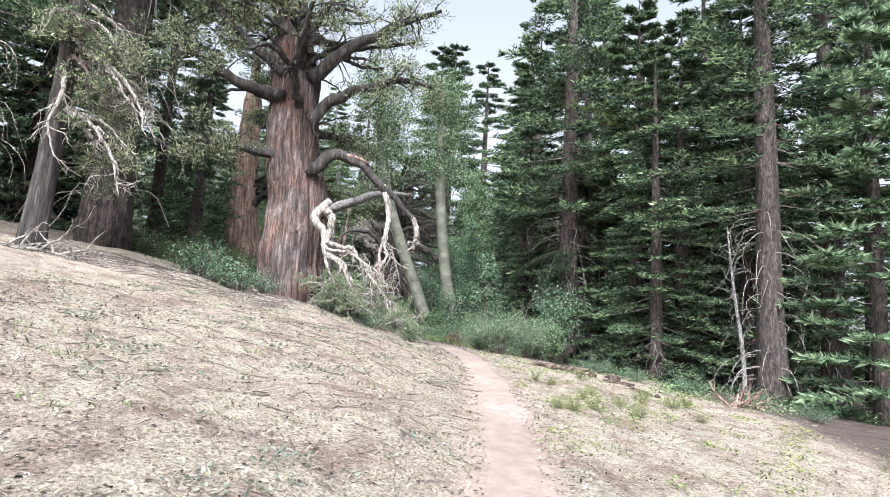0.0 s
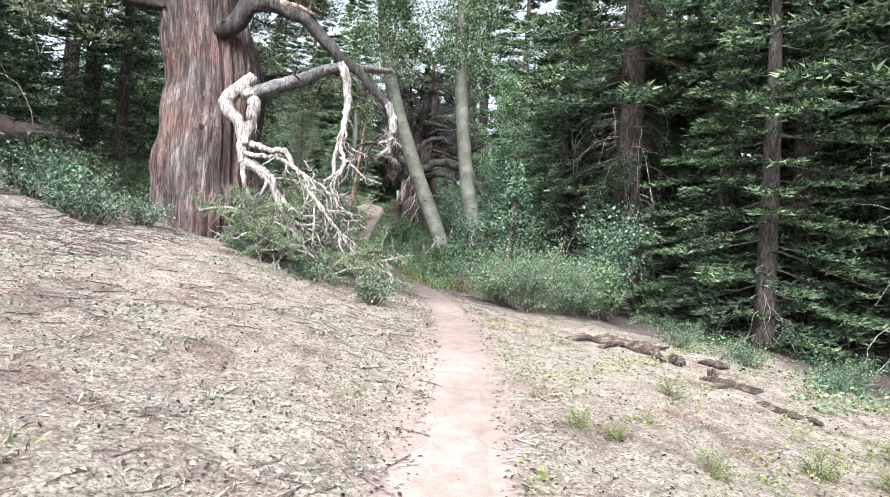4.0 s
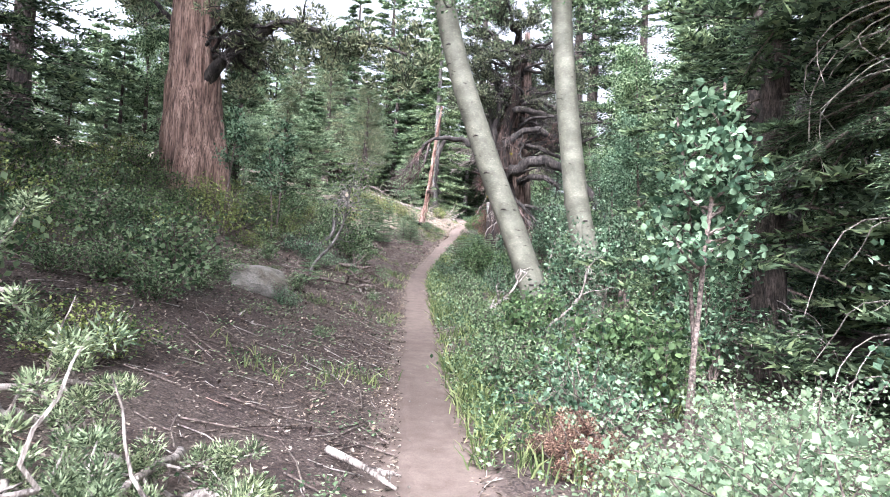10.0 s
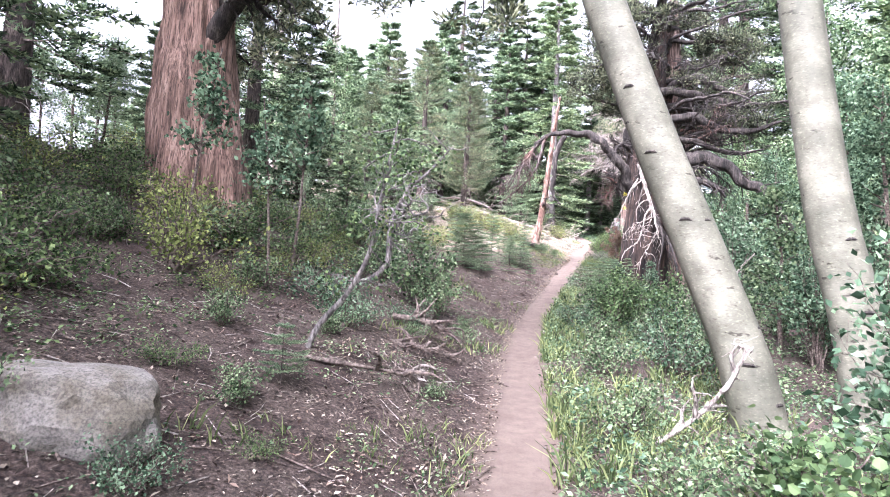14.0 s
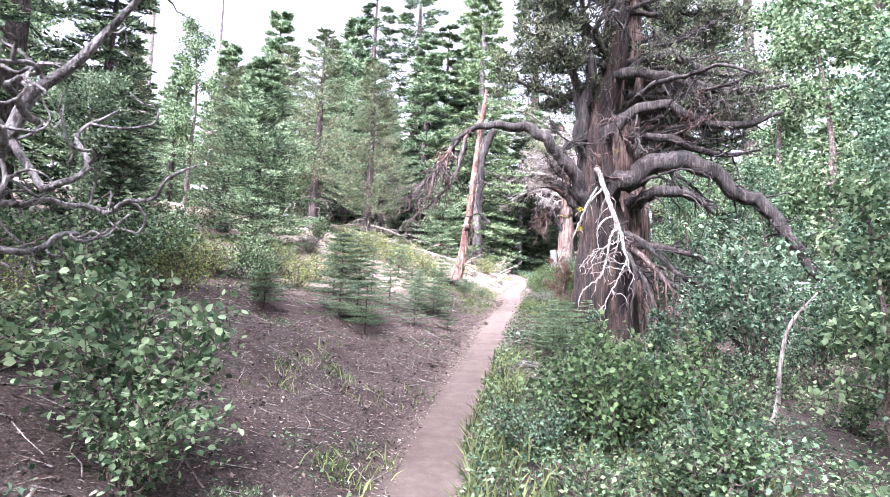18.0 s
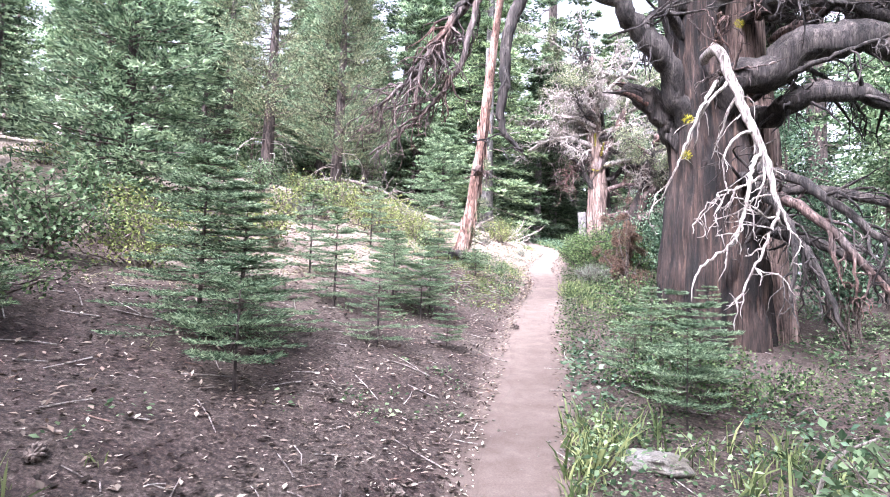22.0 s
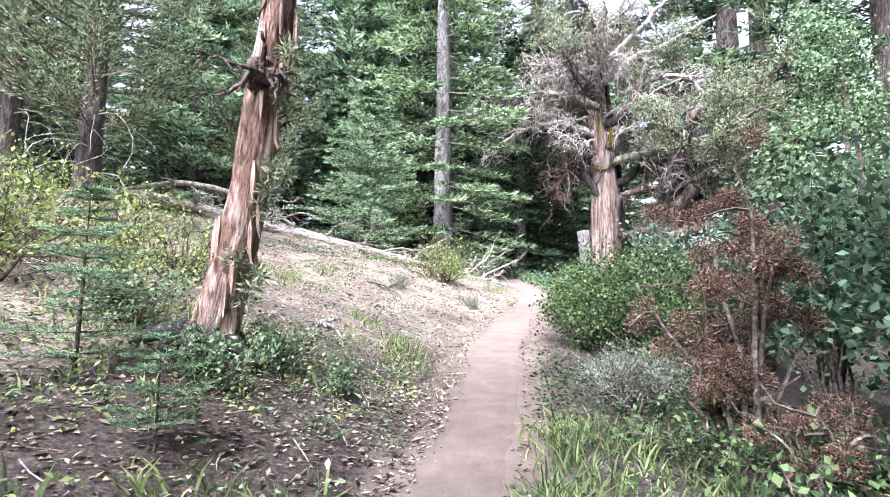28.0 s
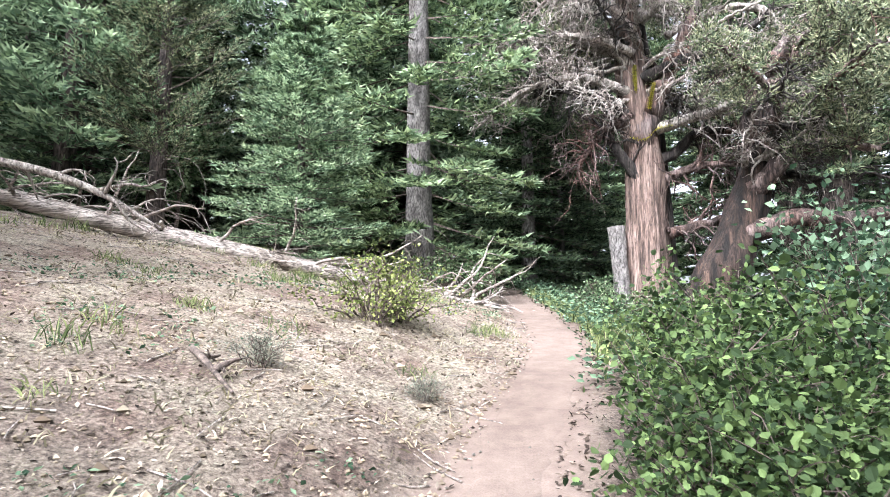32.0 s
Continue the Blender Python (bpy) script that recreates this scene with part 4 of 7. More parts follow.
for i in range(120):
    x, y = far_rng.uniform(-14, 6), far_rng.uniform(62, 100)
    if abs(x - float(trail_x(y))) < 1.6 or not clear_of(x, y, 4.6):
        continue
    me = (FAR_HAZY, FAR_DARK, FAR_TALL)[int(far_rng.integers(0, 3))]
    fir_thing(me, x, y, L_TALL if me is not FAR_HAZY else L_MID, G_WOOD, far_rng.uniform(0, 360), far_rng.uniform(0.7, 1.05))

# ---- leafy young trees behind ----
def leafy_tree(seed, H, wide, count, leaf, mat, r0=0.07, low=0.25, detailed=False):
    rng = np.random.default_rng(seed)
    st, lf = Geo(), Geo()
    line = gnarl((0, 0, -0.15), (0.05, 0, 1), H, 9, rng, 0, 0.05)
    tube(st, line, [r0, r0 * 0.7, 0.012], 8)
    tips = []
    for i in range(26):
        k = rng.uniform(low, 0.98)
        p = line[int(k * 9)] * (1 - (k * 9) % 1) + line[min(int(k * 9) + 1, 9)] * ((k * 9) % 1)
        a = rng.uniform(0, 2 * np.pi)
        tw = gnarl(p, [math.cos(a), math.sin(a), 0.6], wide * rng.uniform(0.5, 1.1) * (1.15 - 0.7 * k), 6, rng, 0.03, 0.2)
        tube(st, tw, [0.018, 0.004], 4)
        tips += list(tw[2:])
    tips = np.array(tips)
    pick = rng.integers(0, len(tips), count)
    P = tips[pick] + rng.normal(0, 0.1 * wide, (count, 3))
    leaves(lf, P, rng.normal(0, 1, (count, 3)) + [0, 0, -0.3], leaf * rng.uniform(0.6, 1.3, count), rng, 0.3, 0.85, detailed)
    return {"stemwork": st.mesh("leafy_tree_stemwork", M_TWIG), "crown": lf.mesh("leafy_tree_crown", mat)}


LT_A = leafy_tree(71, 6.0, 1.6, 7200, 0.078, M_LEAFBLUE)
LT_P = leafy_tree(75, 6.0, 1.6, 7200, 0.075, M_PALELEAF)
LT_B = leafy_tree(72, 8.5, 1.9, 9000, 0.092, M_LEAF, 0.1)
LT_C = leafy_tree(73, 3.6, 1.1, 2600, 0.085, M_LEAF, 0.05, 0.2)
LT_Y = leafy_tree(74, 3.6, 0.72, 950, 0.075, M_LEAFBLUE, 0.03, 0.5, True)
L_LT = "slender leafy young tree with pale green crown among the firs"
for x, y, me, rz, sc in ((4.9, 35.0, LT_C, 80, 1.0), (6.6, 34.6, LT_A, 40, 1.0), (7.4, 38.8, LT_A, 140, 1.1), (6.2, 37.5, LT_A, 10, 0.8), (8.5, 40.0, LT_A, 200, 0.9), (7.0, 45.5, LT_A, 60, 0.9), (5.5, 49.0, LT_A, 33, 0.9), (4.2, 52.5, LT_C, 0, 1.1), (6.5, 55.0, LT_B, 0, 0.8),
                         (10, 35, LT_B, 99, 0.9), (11, 47, LT_B, 12, 1.0), (9.5, 53, LT_B, 150, 1.0), (-7.4, 36.6, LT_P, 80, 0.6), (-11.0, 36.0, LT_B, 20, 0.9), (-13.5, 35.0, LT_P, 10, 0.75), (-15.0, 37.0, LT_P, 110, 0.8), (-16.5, 35.5, LT_P, 210, 0.7), (-12.4, 38.8, LT_P, 50, 0.8), (-18.0, 38.0, LT_B, 0, 0.6), (-14.6, 33.0, LT_C, 30, 1.1), (-17.6, 33.6, LT_P, 300, 0.7), (-13, 40, LT_B, 44, 1.0), (-16, 48, LT_B, 144, 0.7), (12, 58, LT_B, 10, 1.1), (5.6, 27.8, LT_C, 0, 0.8), (-8.9, 58.4, LT_P, 10, 0.75), (-6.9, 59.4, LT_P, 80, 0.85), (-7.6, 57.0, LT_C, 20, 0.9), (-5.6, 60.3, LT_P, 150, 0.9), (-11.5, 59.5, LT_B, 0, 0.9), (13, 41, LT_B, 300, 1.0), (9.5, 43.0, LT_B, 220, 1.15), (9.0, 46.0, LT_B, 20, 1.3), (8.8, 50.5, LT_B, 100, 1.4), (-18, 58, LT_B, 0, 0.7), (-21, 50, LT_B, 70, 0.7), (-12, 64, LT_B, 20, 1.1), (-15.5, 42.5, LT_P, 0, 1.1), (-9.2, 50.0, LT_C, 0, 1.0), (-12.0, 46.5, LT_B, 90, 0.8), (8.5, 60, LT_B, 0, 1.1), (15, 52, LT_B, 30, 1.2), (4.12, 20.1, LT_Y, 0, 1.0), (4.35, 20.6, LT_Y, 100, 0.95), (4.35, 26.4, LT_Y, 30, 0.7), (-2.9, 28.6, LT_Y, 80, 0.85), (-2.5, 27.4, LT_Y, 200, 0.7), (-3.4, 26.9, LT_Y, 20, 0.8), (2.2, 34.8, LT_Y, 0, 0.45), (1.6, 35.1, LT_Y, 90, 0.4)):
    put(me, "leafy_tree", x, y, L_LT, "tree", "leafy young trees", rz, (sc, sc, sc))

# ---- aspens ----
def rel(x, y, pts):
    z = gz(x, y)
    return [(a - x, b - y, c - z) for a, b, c in pts]


aspen(3.4, 28.8, rel(3.4, 28.8, [(3.46, 28.8, 1.4), (3.22, 28.8, 2.55), (2.8, 28.8, 3.65), (2.15, 28.8, 5.2), (1.8, 28.8, 6.1), (1.22, 28.8, 7.7), (0.72, 28.8, 9.6), (0.2, 28.8, 14.0)]), [0.32, 0.29, 0.275, 0.265, 0.25, 0.21, 0.17, 0.06], "leaning cream-barked aspen with dark branch scars", seed=3, knots=38)
aspen(4.72, 29.3, rel(4.72, 29.3, [(4.75, 29.3, 1.2), (4.68, 29.3, 2.0), (4.5, 29.3, 3.2), (4.18, 29.3, 4.5), (3.95, 29.3, 6.0), (3.65, 29.3, 8.5), (3.4, 29.3, 14.0)]), [0.33, 0.3, 0.27, 0.25, 0.24, 0.2, 0.07], "upright aspen with smooth greenish-cream bark, brown at the foot", seed=4, knots=14)


# ---- old junipers ----
def juniper_trunk(ob, line, radii, mat, seed, name="trunk", seg=44, ridges=0.05, rows=64, label="", lobes=5, furrow=0.0):
    rng = np.random.default_rng(seed)
    g = tube(Geo(), bend(line, rows), radii, seg, ridges, rng, 0.5, lobes, furrow)
    return part(name, g.mesh("juniper_" + name, mat, True), ob, label)


def limb_part(ob, line, radii, mat, seed, name="limb", green_mat=None, label="", **kw):
    rng = np.random.default_rng(seed)
    wood, fine, green = Geo(), Geo(), Geo()
    limb_with_twigs(wood, green, line, radii, rng, leafy_ends=green_mat is not None, fine=fine, **kw)
    lb = part(name, wood.mesh("juniper_limb", mat, True), ob, label)
    if fine.n:
        tagged(part("twigwork", fine.mesh("juniper_twigwork", mat, True), lb), kind="stuff")
    if green_mat is not None and green.n:
        part("foliage", green.mesh("juniper_foliage", green_mat), lb)
    return lb


def dead_spray(ob, line, radii, seed, name="dead_limb", mat=None, twigs=14, reach=0.6, label="pale barkless dead branch", start=0.25, sag=0.12, fine=3):
    """A dead limb whose twigs fork again and again."""
    rng = np.random.default_rng(seed)
    main, g = Geo(), Geo()
    L = bend(line, 6 * len(line))
    L = L + rng.normal(0, 0.012, L.shape)
    tube(main, L, radii, 9, 0.05, rng)
    for i in range(twigs):
        k = rng.uniform(start, 1.0)
        j = int(k * (len(L) - 1))
        t = unit(L[min(j + 1, len(L) - 1)] - L[max(j - 1, 0)])
        tw = gnarl(L[j], t * 0.7 + rng.normal(0, 0.6, 3), reach * rng.uniform(0.5, 1.3), 8, rng, sag, 0.3)
        tube(g, tw, [min(0.4 * np.interp(k, np.linspace(0, 1, len(radii)), radii) + 0.006, 0.03), 0.005], 5)
        for m in range(fine):
            s2 = gnarl(tw[rng.integers(2, 8)], t + rng.normal(0, 0.8, 3), reach * rng.uniform(0.2, 0.6), 6, rng, sag, 0.35)
            tube(g, s2, [0.009, 0.003], 4)
    limb = part(name, main.mesh("dead_limb", mat or M_DEAD, True), ob, label)
    if g.n:
        tagged(part("twigwork", g.mesh("dead_twigwork", mat or M_DEAD, True), limb), kind="stuff")
    return limb


def crown_limbs(ob, at, count, seed, mat, green, reach=3.0, lift=0.4, r=0.09, twigs=9, blade=0.11, dens=70, arc=(0, 360), bare=0.0):
    rng = np.random.default_rng(seed)
    for i in range(count):
        a = radians(rng.uniform(*arc))
        k = rng.random()
        p = np.array(at[0]) * (1 - k) + np.array(at[1]) * k
        ln = gnarl(p, [math.cos(a), math.sin(a), lift * rng.uniform(0.2, 1.4)], reach * rng.uniform(0.6, 1.1), 6, rng, 0.03, 0.22)
        g = None if rng.random() < bare else green
        limb_part(ob, ln, [r * rng.uniform(0.7, 1.2), r * 0.3], mat, seed * 50 + i, green_mat=g, twigs=twigs, reach=0.8, blade=blade, dens=dens)


def old_juniper():
    x, y = -1.72, 16.6
    R = lambda *p: rel(x, y, p)
    ob = thing("old_juniper", x, y, gz(x, y), "massive old juniper with grey-brown fibrous trunk and dead drooping limbs", "tree", "old junipers")
    juniper_trunk(ob, R((-1.8, 16.95, 1.6), (-1.82, 16.95, 2.6), (-1.86, 16.95, 3.6), (-1.9, 16.95, 5.0), (-2.15, 16.95, 6.4), (-2.35, 16.95, 9.0), (-2.7, 16.95, 12)), [1.05, 0.88, 0.79, 0.72, 0.66, 0.5, 0.2], M_JUN, 21, ridges=0.06, seg=120, rows=120, furrow=0.05)
    # the broken arch and the limbs hanging from it
    limb_part(ob, R((-1.6, 16.3, 5.9), (-0.9, 16.2, 6.3), (-0.1, 16.2, 6.05), (0.35, 16.2, 5.65), (0.85, 16.2, 5.2), (1.36, 16.2, 4.6), (1.5, 16.3, 3.9)), [0.18, 0.15, 0.12, 0.1, 0.085, 0.075, 0.055], M_JUNDARK, 211, "arched_limb", twigs=5, reach=0.5, seg=10, label="arched limb split open along its top")
    limb_part(ob, R((-1.2, 16.25, 6.2), (-0.5, 16.15, 6.32), (0.0, 16.1, 6.15)), [0.05, 0.07, 0.02], M_RED, 212, "split_wood", twigs=4, reach=0.3, seg=8, label="torn reddish split wood")
    dead_spray(ob, R((0.4, 16.2, 5.6), (0.6, 16.15, 5.0), (0.58, 16.1, 4.25), (0.47, 16.1, 3.65), (0.5, 16.0, 3.15)), [0.09, 0.075, 0.055, 0.04, 0.02], 213, twigs=7, reach=0.5)
    dead_spray(ob, R((1.3, 16.2, 4.75), (1.42, 16.2, 4.3), (1.35, 16.3, 3.9)), [0.07, 0.08, 0.05], 214, twigs=6, reach=0.35, start=0.5)
    # the white driftwood-like limb on the trunk
    dead_spray(ob, R((-0.98, 16.1, 5.0), (-1.15, 15.9, 4.72), (-1.3, 15.75, 4.45), (-1.02, 15.7, 4.1), (-0.94, 15.65, 3.6), (-0.55, 15.55, 3.3), (-0.1, 15.5, 2.8), (0.35, 15.4, 2.65)), [0.1, 0.125, 0.105, 0.085, 0.07, 0.05, 0.035, 0.015], 215, twigs=9, reach=0.9, start=0.45, label="twisted silver-white dead limb")
    dead_spray(ob, R((-1.1, 15.9, 4.75), (-0.85, 15.8, 4.5), (-0.88, 15.7, 4.1), (-0.93, 15.66, 3.8)), [0.12, 0.11, 0.09, 0.06], 216, twigs=2, reach=0.3)
    dead_spray(ob, R((-0.94, 15.7, 3.6), (-0.8, 15.4, 3.1), (-0.55, 15.3, 2.6), (-0.5, 15.2, 2.2)), [0.045, 0.035, 0.022, 0.01], 217, twigs=8, reach=0.8, start=0.2)
    dead_spray(ob, R((-0.93, 15.6, 3.65), (-0.3, 15.5, 3.55), (0.1, 15.5, 3.3), (0.3, 15.5, 2.9), (0.75, 15.5, 2.75)), [0.04, 0.035, 0.025, 0.018], 218, twigs=10, reach=0.7)
    dead_spray(ob, R((0.1, 15.5, 3.2), (0.5, 15.4, 2.7), (0.9, 15.3, 2.2), (1.1, 15.2, 1.8)), [0.035, 0.03, 0.02, 0.01], 2181, twigs=12, reach=0.6, start=0.1)
    for i, (pts, rad, n) in enumerate((
        (R((-1.0, 15.9, 3.9), (-0.47, 15.5, 3.72), (-0.24, 15.5, 3.7), (-0.07, 15.5, 3.42), (0.28, 15.5, 3.24), (0.57, 15.5, 3.0)), [0.07, 0.055, 0.05, 0.04, 0.025, 0.01], 5),
        (R((-0.8, 15.7, 3.5), (-0.44, 15.5, 3.28), (-0.2, 15.5, 2.67), (0.1, 15.45, 2.55), (0.38, 15.5, 2.63)), [0.07, 0.06, 0.05, 0.04, 0.015], 6),
        (R((-0.2, 15.5, 2.67), (0.05, 15.5, 2.4), (0.17, 15.5, 2.1)), [0.04, 0.03, 0.01], 6),
        (R((0.56, 16.0, 4.0), (0.62, 15.9, 3.5), (0.5, 15.8, 3.36), (0.6, 15.7, 2.95), (0.9, 15.6, 2.7)), [0.04, 0.035, 0.025, 0.02, 0.008], 6),
        (R((0.56, 16.0, 3.75), (0.8, 15.9, 3.6), (1.1, 15.9, 3.3)), [0.03, 0.02, 0.006], 3))):
        dead_spray(ob, pts, [q * 0.9 for q in rad], 2190 + i, twigs=n, reach=0.5, fine=2, label="twisted silver-white dead limb")
    limb_part(ob, R((-1.2, 16.6, 4.75), (-0.56, 16.7, 5.1), (0.3, 16.9, 5.5), (1.3, 17.4, 5.7)), [0.13, 0.11, 0.08, 0.04], M_FIRGREY, 219, "grey_limb", twigs=6, reach=0.7, seg=10, label="smooth blue-grey dead limb")
    # burl
    g = Geo()
    for k in range(7):
        rr = np.random.default_rng(900 + k)
        p = np.array([-1.75, 16.22, 4.02]) + rr.normal(0, 0.09, 3) * [1, 0.3, 1]
        tube(g, gnarl(rel(x, y, [p])[0], [rr.normal(0, 1), -0.8, rr.normal(0, 0.6)], 0.22, 3, rr, 0, 0.3), [0.07, 0.08, 0.02], 7)
    part("burl", g.mesh("juniper_burl", M_JUNDARK, True), ob, "knobbly dark burl")
    # living limbs
    for i, (pts, rad) in enumerate((
        (R((-1.7, 16.3, 7.2), (-0.93, 16.2, 8.0), (-0.17, 16.1, 8.33), (0.61, 16.0, 8.56), (1.58, 15.9, 8.43)), [0.17, 0.13, 0.1, 0.04]),
        (R((-1.8, 16.3, 8.45), (-0.88, 16.2, 9.31), (0.49, 16.0, 10.19), (1.69, 15.9, 10.76)), [0.2, 0.15, 0.11, 0.04]),
        (R((-2.5, 16.3, 7.83), (-3.83, 16.1, 8.1), (-4.71, 16.0, 8.64), (-5.57, 15.9, 9.1)), [0.19, 0.15, 0.1, 0.04]),
        (R((-2.5, 16.4, 6.21), (-3.78, 16.2, 6.29), (-4.79, 16.0, 6.31)), [0.13, 0.1, 0.04]),
        (R((-2.5, 16.3, 8.49), (-3.84, 16.1, 9.51), (-4.69, 16.0, 10.4)), [0.15, 0.11, 0.04]),
        (R((-2.2, 16.2, 9.0), (-1.73, 16.0, 9.97), (-1.18, 15.9, 10.91)), [0.15, 0.11, 0.04]),
        (R((-2.1, 16.9, 7.2), (-1.2, 18.0, 7.4), (-0.2, 19.0, 7.5)), [0.15, 0.1, 0.04]),
    )):
        limb_part(ob, pts, rad, M_JUNDARK, 230 + i, green_mat=M_JLEAF, twigs=18, reach=1.0, blade=0.08, dens=55, seg=9, from_part=0.45)
    crown_limbs(ob, ((-0.4, 0, 6.6), (-0.8, 0, 9.5)), 14, 22, M_JUNDARK, M_JLEAF, 3.4, 0.35, bare=0.5, dens=50)
    crown_limbs(ob, ((-0.3, -0.1, 5.2), (-0.7, -0.1, 9.0)), 13, 221, M_JUNDARK, M_JLEAF, 3.3, 0.7, r=0.12, twigs=10, bare=0.8)
    for i in range(16):
        rr = np.random.default_rng(960 + i)
        a = rr.uniform(0, 2 * np.pi)
        h = rr.uniform(4.5, 7.5)
        dead_spray(ob, gnarl((-0.3 + 0.4 * math.cos(a), 0.4 * math.sin(a), h), (math.cos(a), math.sin(a), 0.1), rr.uniform(0.7, 1.8), 4, rr, 0.08, 0.3), [0.03, 0.01], 970 + i, twigs=6, reach=0.4, mat=M_JUNDARK, label="thin dark dead branch", fine=2)
    return ob


old_juniper()


def red_juniper():
    x, y = -5.55, 29.7
    R = lambda *p: rel(x, y, p)
    ob = thing("red_juniper", x, y, gz(x, y), "straight juniper with shaggy reddish-brown bark above the shrubs", "tree", "old junipers")
    juniper_trunk(ob, R((-5.55, 29.7, 3.8), (-5.58, 29.7, 4.9), (-5.75, 29.7, 6.5), (-5.85, 29.7, 8.0), (-5.9, 29.7, 11), (-5.9, 29.7, 15)), [0.98, 0.76, 0.6, 0.55, 0.42, 0.12], M_RED, 31, ridges=0.05, seg=100, rows=110, furrow=0.04)
    limb_part(ob, R((-5.4, 29.5, 7.4), (-4.44, 29.4, 8.44), (-3.09, 29.3, 8.98), (-2.26, 29.2, 8.64), (-0.65, 29.1, 8.3), (0.41, 29.0, 7.9)), [0.17, 0.14, 0.1, 0.08, 0.05, 0.02], M_JUNDARK, 33, green_mat=M_JLEAF, twigs=20, reach=1.0, dens=90, blade=0.11, from_part=0.35, sag=0.1)
    for i in range(6):
        rr = np.random.default_rng(340 + i)
        h = rr.uniform(2.5, 4.2)
        a = rr.uniform(-1.2, 0.6)
        dead_spray(ob, gnarl((0.3 * math.cos(a), 0.3 * math.sin(a), h), (math.cos(a), math.sin(a), 0.2), rr.uniform(1.2, 2.2), 5, rr, 0.15, 0.2), [0.05, 0.012], 350 + i, mat=M_JUNDARK, twigs=7, reach=0.5, label="thin dark dead branch")
    crown_limbs(ob, ((-0.2, 0, 3.6), (-0.3, 0, 9)), 16, 32, M_JUNDARK, M_JLEAF, 3.2, 0.15)
    return ob


red_juniper()


def gnarled_juniper():
    x, y = 2.6, 43.1
    R = lambda *p: rel(x, y, p)
    ob = thing("gnarled_juniper", x, y, gz(x, y), "huge gnarled juniper with twin trunks, twisted limbs and dead lower branches", "tree", "old junipers")
    juniper_trunk(ob, R((2.3, 42.65, 3.0), (2.28, 42.6, 4.2), (2.25, 42.55, 5.0), (2.2, 42.5, 6.5), (2.1, 42.5, 7.3), (2.0, 42.5, 8.4), (2.06, 42.5, 9.45), (2.38, 42.5, 10.5), (2.5, 42.5, 11.4), (2.5, 42.5, 12.6), (2.6, 42.5, 14.5)), [0.84, 0.76, 0.7, 0.57, 0.47, 0.4, 0.33, 0.32, 0.29, 0.2, 0.08], M_OLD, 41, ridges=0.05, seg=120, rows=150, lobes=7, furrow=0.075, label="furrowed front trunk, its dark bark deepened with crown shade")
    juniper_trunk(ob, R((3.0, 43.55, 3.0), (2.98, 43.5, 5.0), (2.96, 43.5, 7.0), (2.9, 43.5, 8.4), (2.85, 43.5, 9.3), (2.95, 43.5, 11), (3.0, 43.4, 14.5)), [0.8, 0.62, 0.5, 0.42, 0.38, 0.3, 0.1], M_REAR, 42, "rear_trunk", ridges=0.04, seg=90, rows=110, label="reddish trunk close behind, coloured lighter as if lit", lobes=6, furrow=0.045)
    limb_part(ob, R((2.05, 42.4, 6.7), (1.72, 42.05, 7.3), (1.42, 41.75, 7.85), (1.1, 41.55, 8.22), (0.77, 41.4, 8.55), (0.2, 41.4, 8.83), (-0.47, 41.3, 8.84), (-1.05, 41.2, 8.7), (-1.43, 41.2, 8.4)), [0.14, 0.16, 0.155, 0.14, 0.13, 0.115, 0.1, 0.075, 0.045], M_JUNDARK, 44, "arched_limb", twigs=4, reach=0.4, seg=12, label="bare arched limb")
    for i, pts in enumerate((R((-1.35, 41.2, 8.45), (-1.61, 41.1, 7.95), (-1.99, 41.1, 7.45), (-2.5, 41.0, 6.95)), R((-1.0, 41.2, 8.7), (-1.5, 41.3, 8.3), (-1.9, 41.4, 7.7), (-2.2, 41.4, 7.1)), R((-1.3, 41.2, 8.5), (-1.75, 41.0, 7.7), (-1.9, 40.9, 6.9)), R((-1.1, 41.2, 8.6), (-1.4, 41.2, 7.5), (-1.9, 41.2, 6.9), (-2.58, 41.2, 6.38)))):
        dead_spray(ob, pts, [0.05, 0.035, 0.015], 440 + i, mat=M_JUN, twigs=22, reach=0.7, start=0.1, sag=0.2, label="drooping grey dead branch")
    dead_spray(ob, R((-0.45, 41.3, 8.75), (-0.68, 41.3, 8.14), (-0.7, 41.2, 7.44), (-0.7, 41.2, 6.67), (-0.45, 41.2, 6.4)), [0.1, 0.085, 0.075, 0.06, 0.02], 447, mat=M_JUNDARK, twigs=6, reach=0.5, label="thick dark hanging branch")
    # pale snapped branch and white twigs in front of the trunk
    dead_spray(ob, R((2.0, 41.9, 7.85), (2.02, 41.2, 7.7), (2.22, 41.0, 6.95), (2.45, 40.9, 6.28), (2.65, 40.9, 5.4)), [0.07, 0.066, 0.058, 0.045, 0.018], 448, twigs=11, reach=0.8, start=0.4, sag=0.15, label="snapped pale branch with a splintered end")
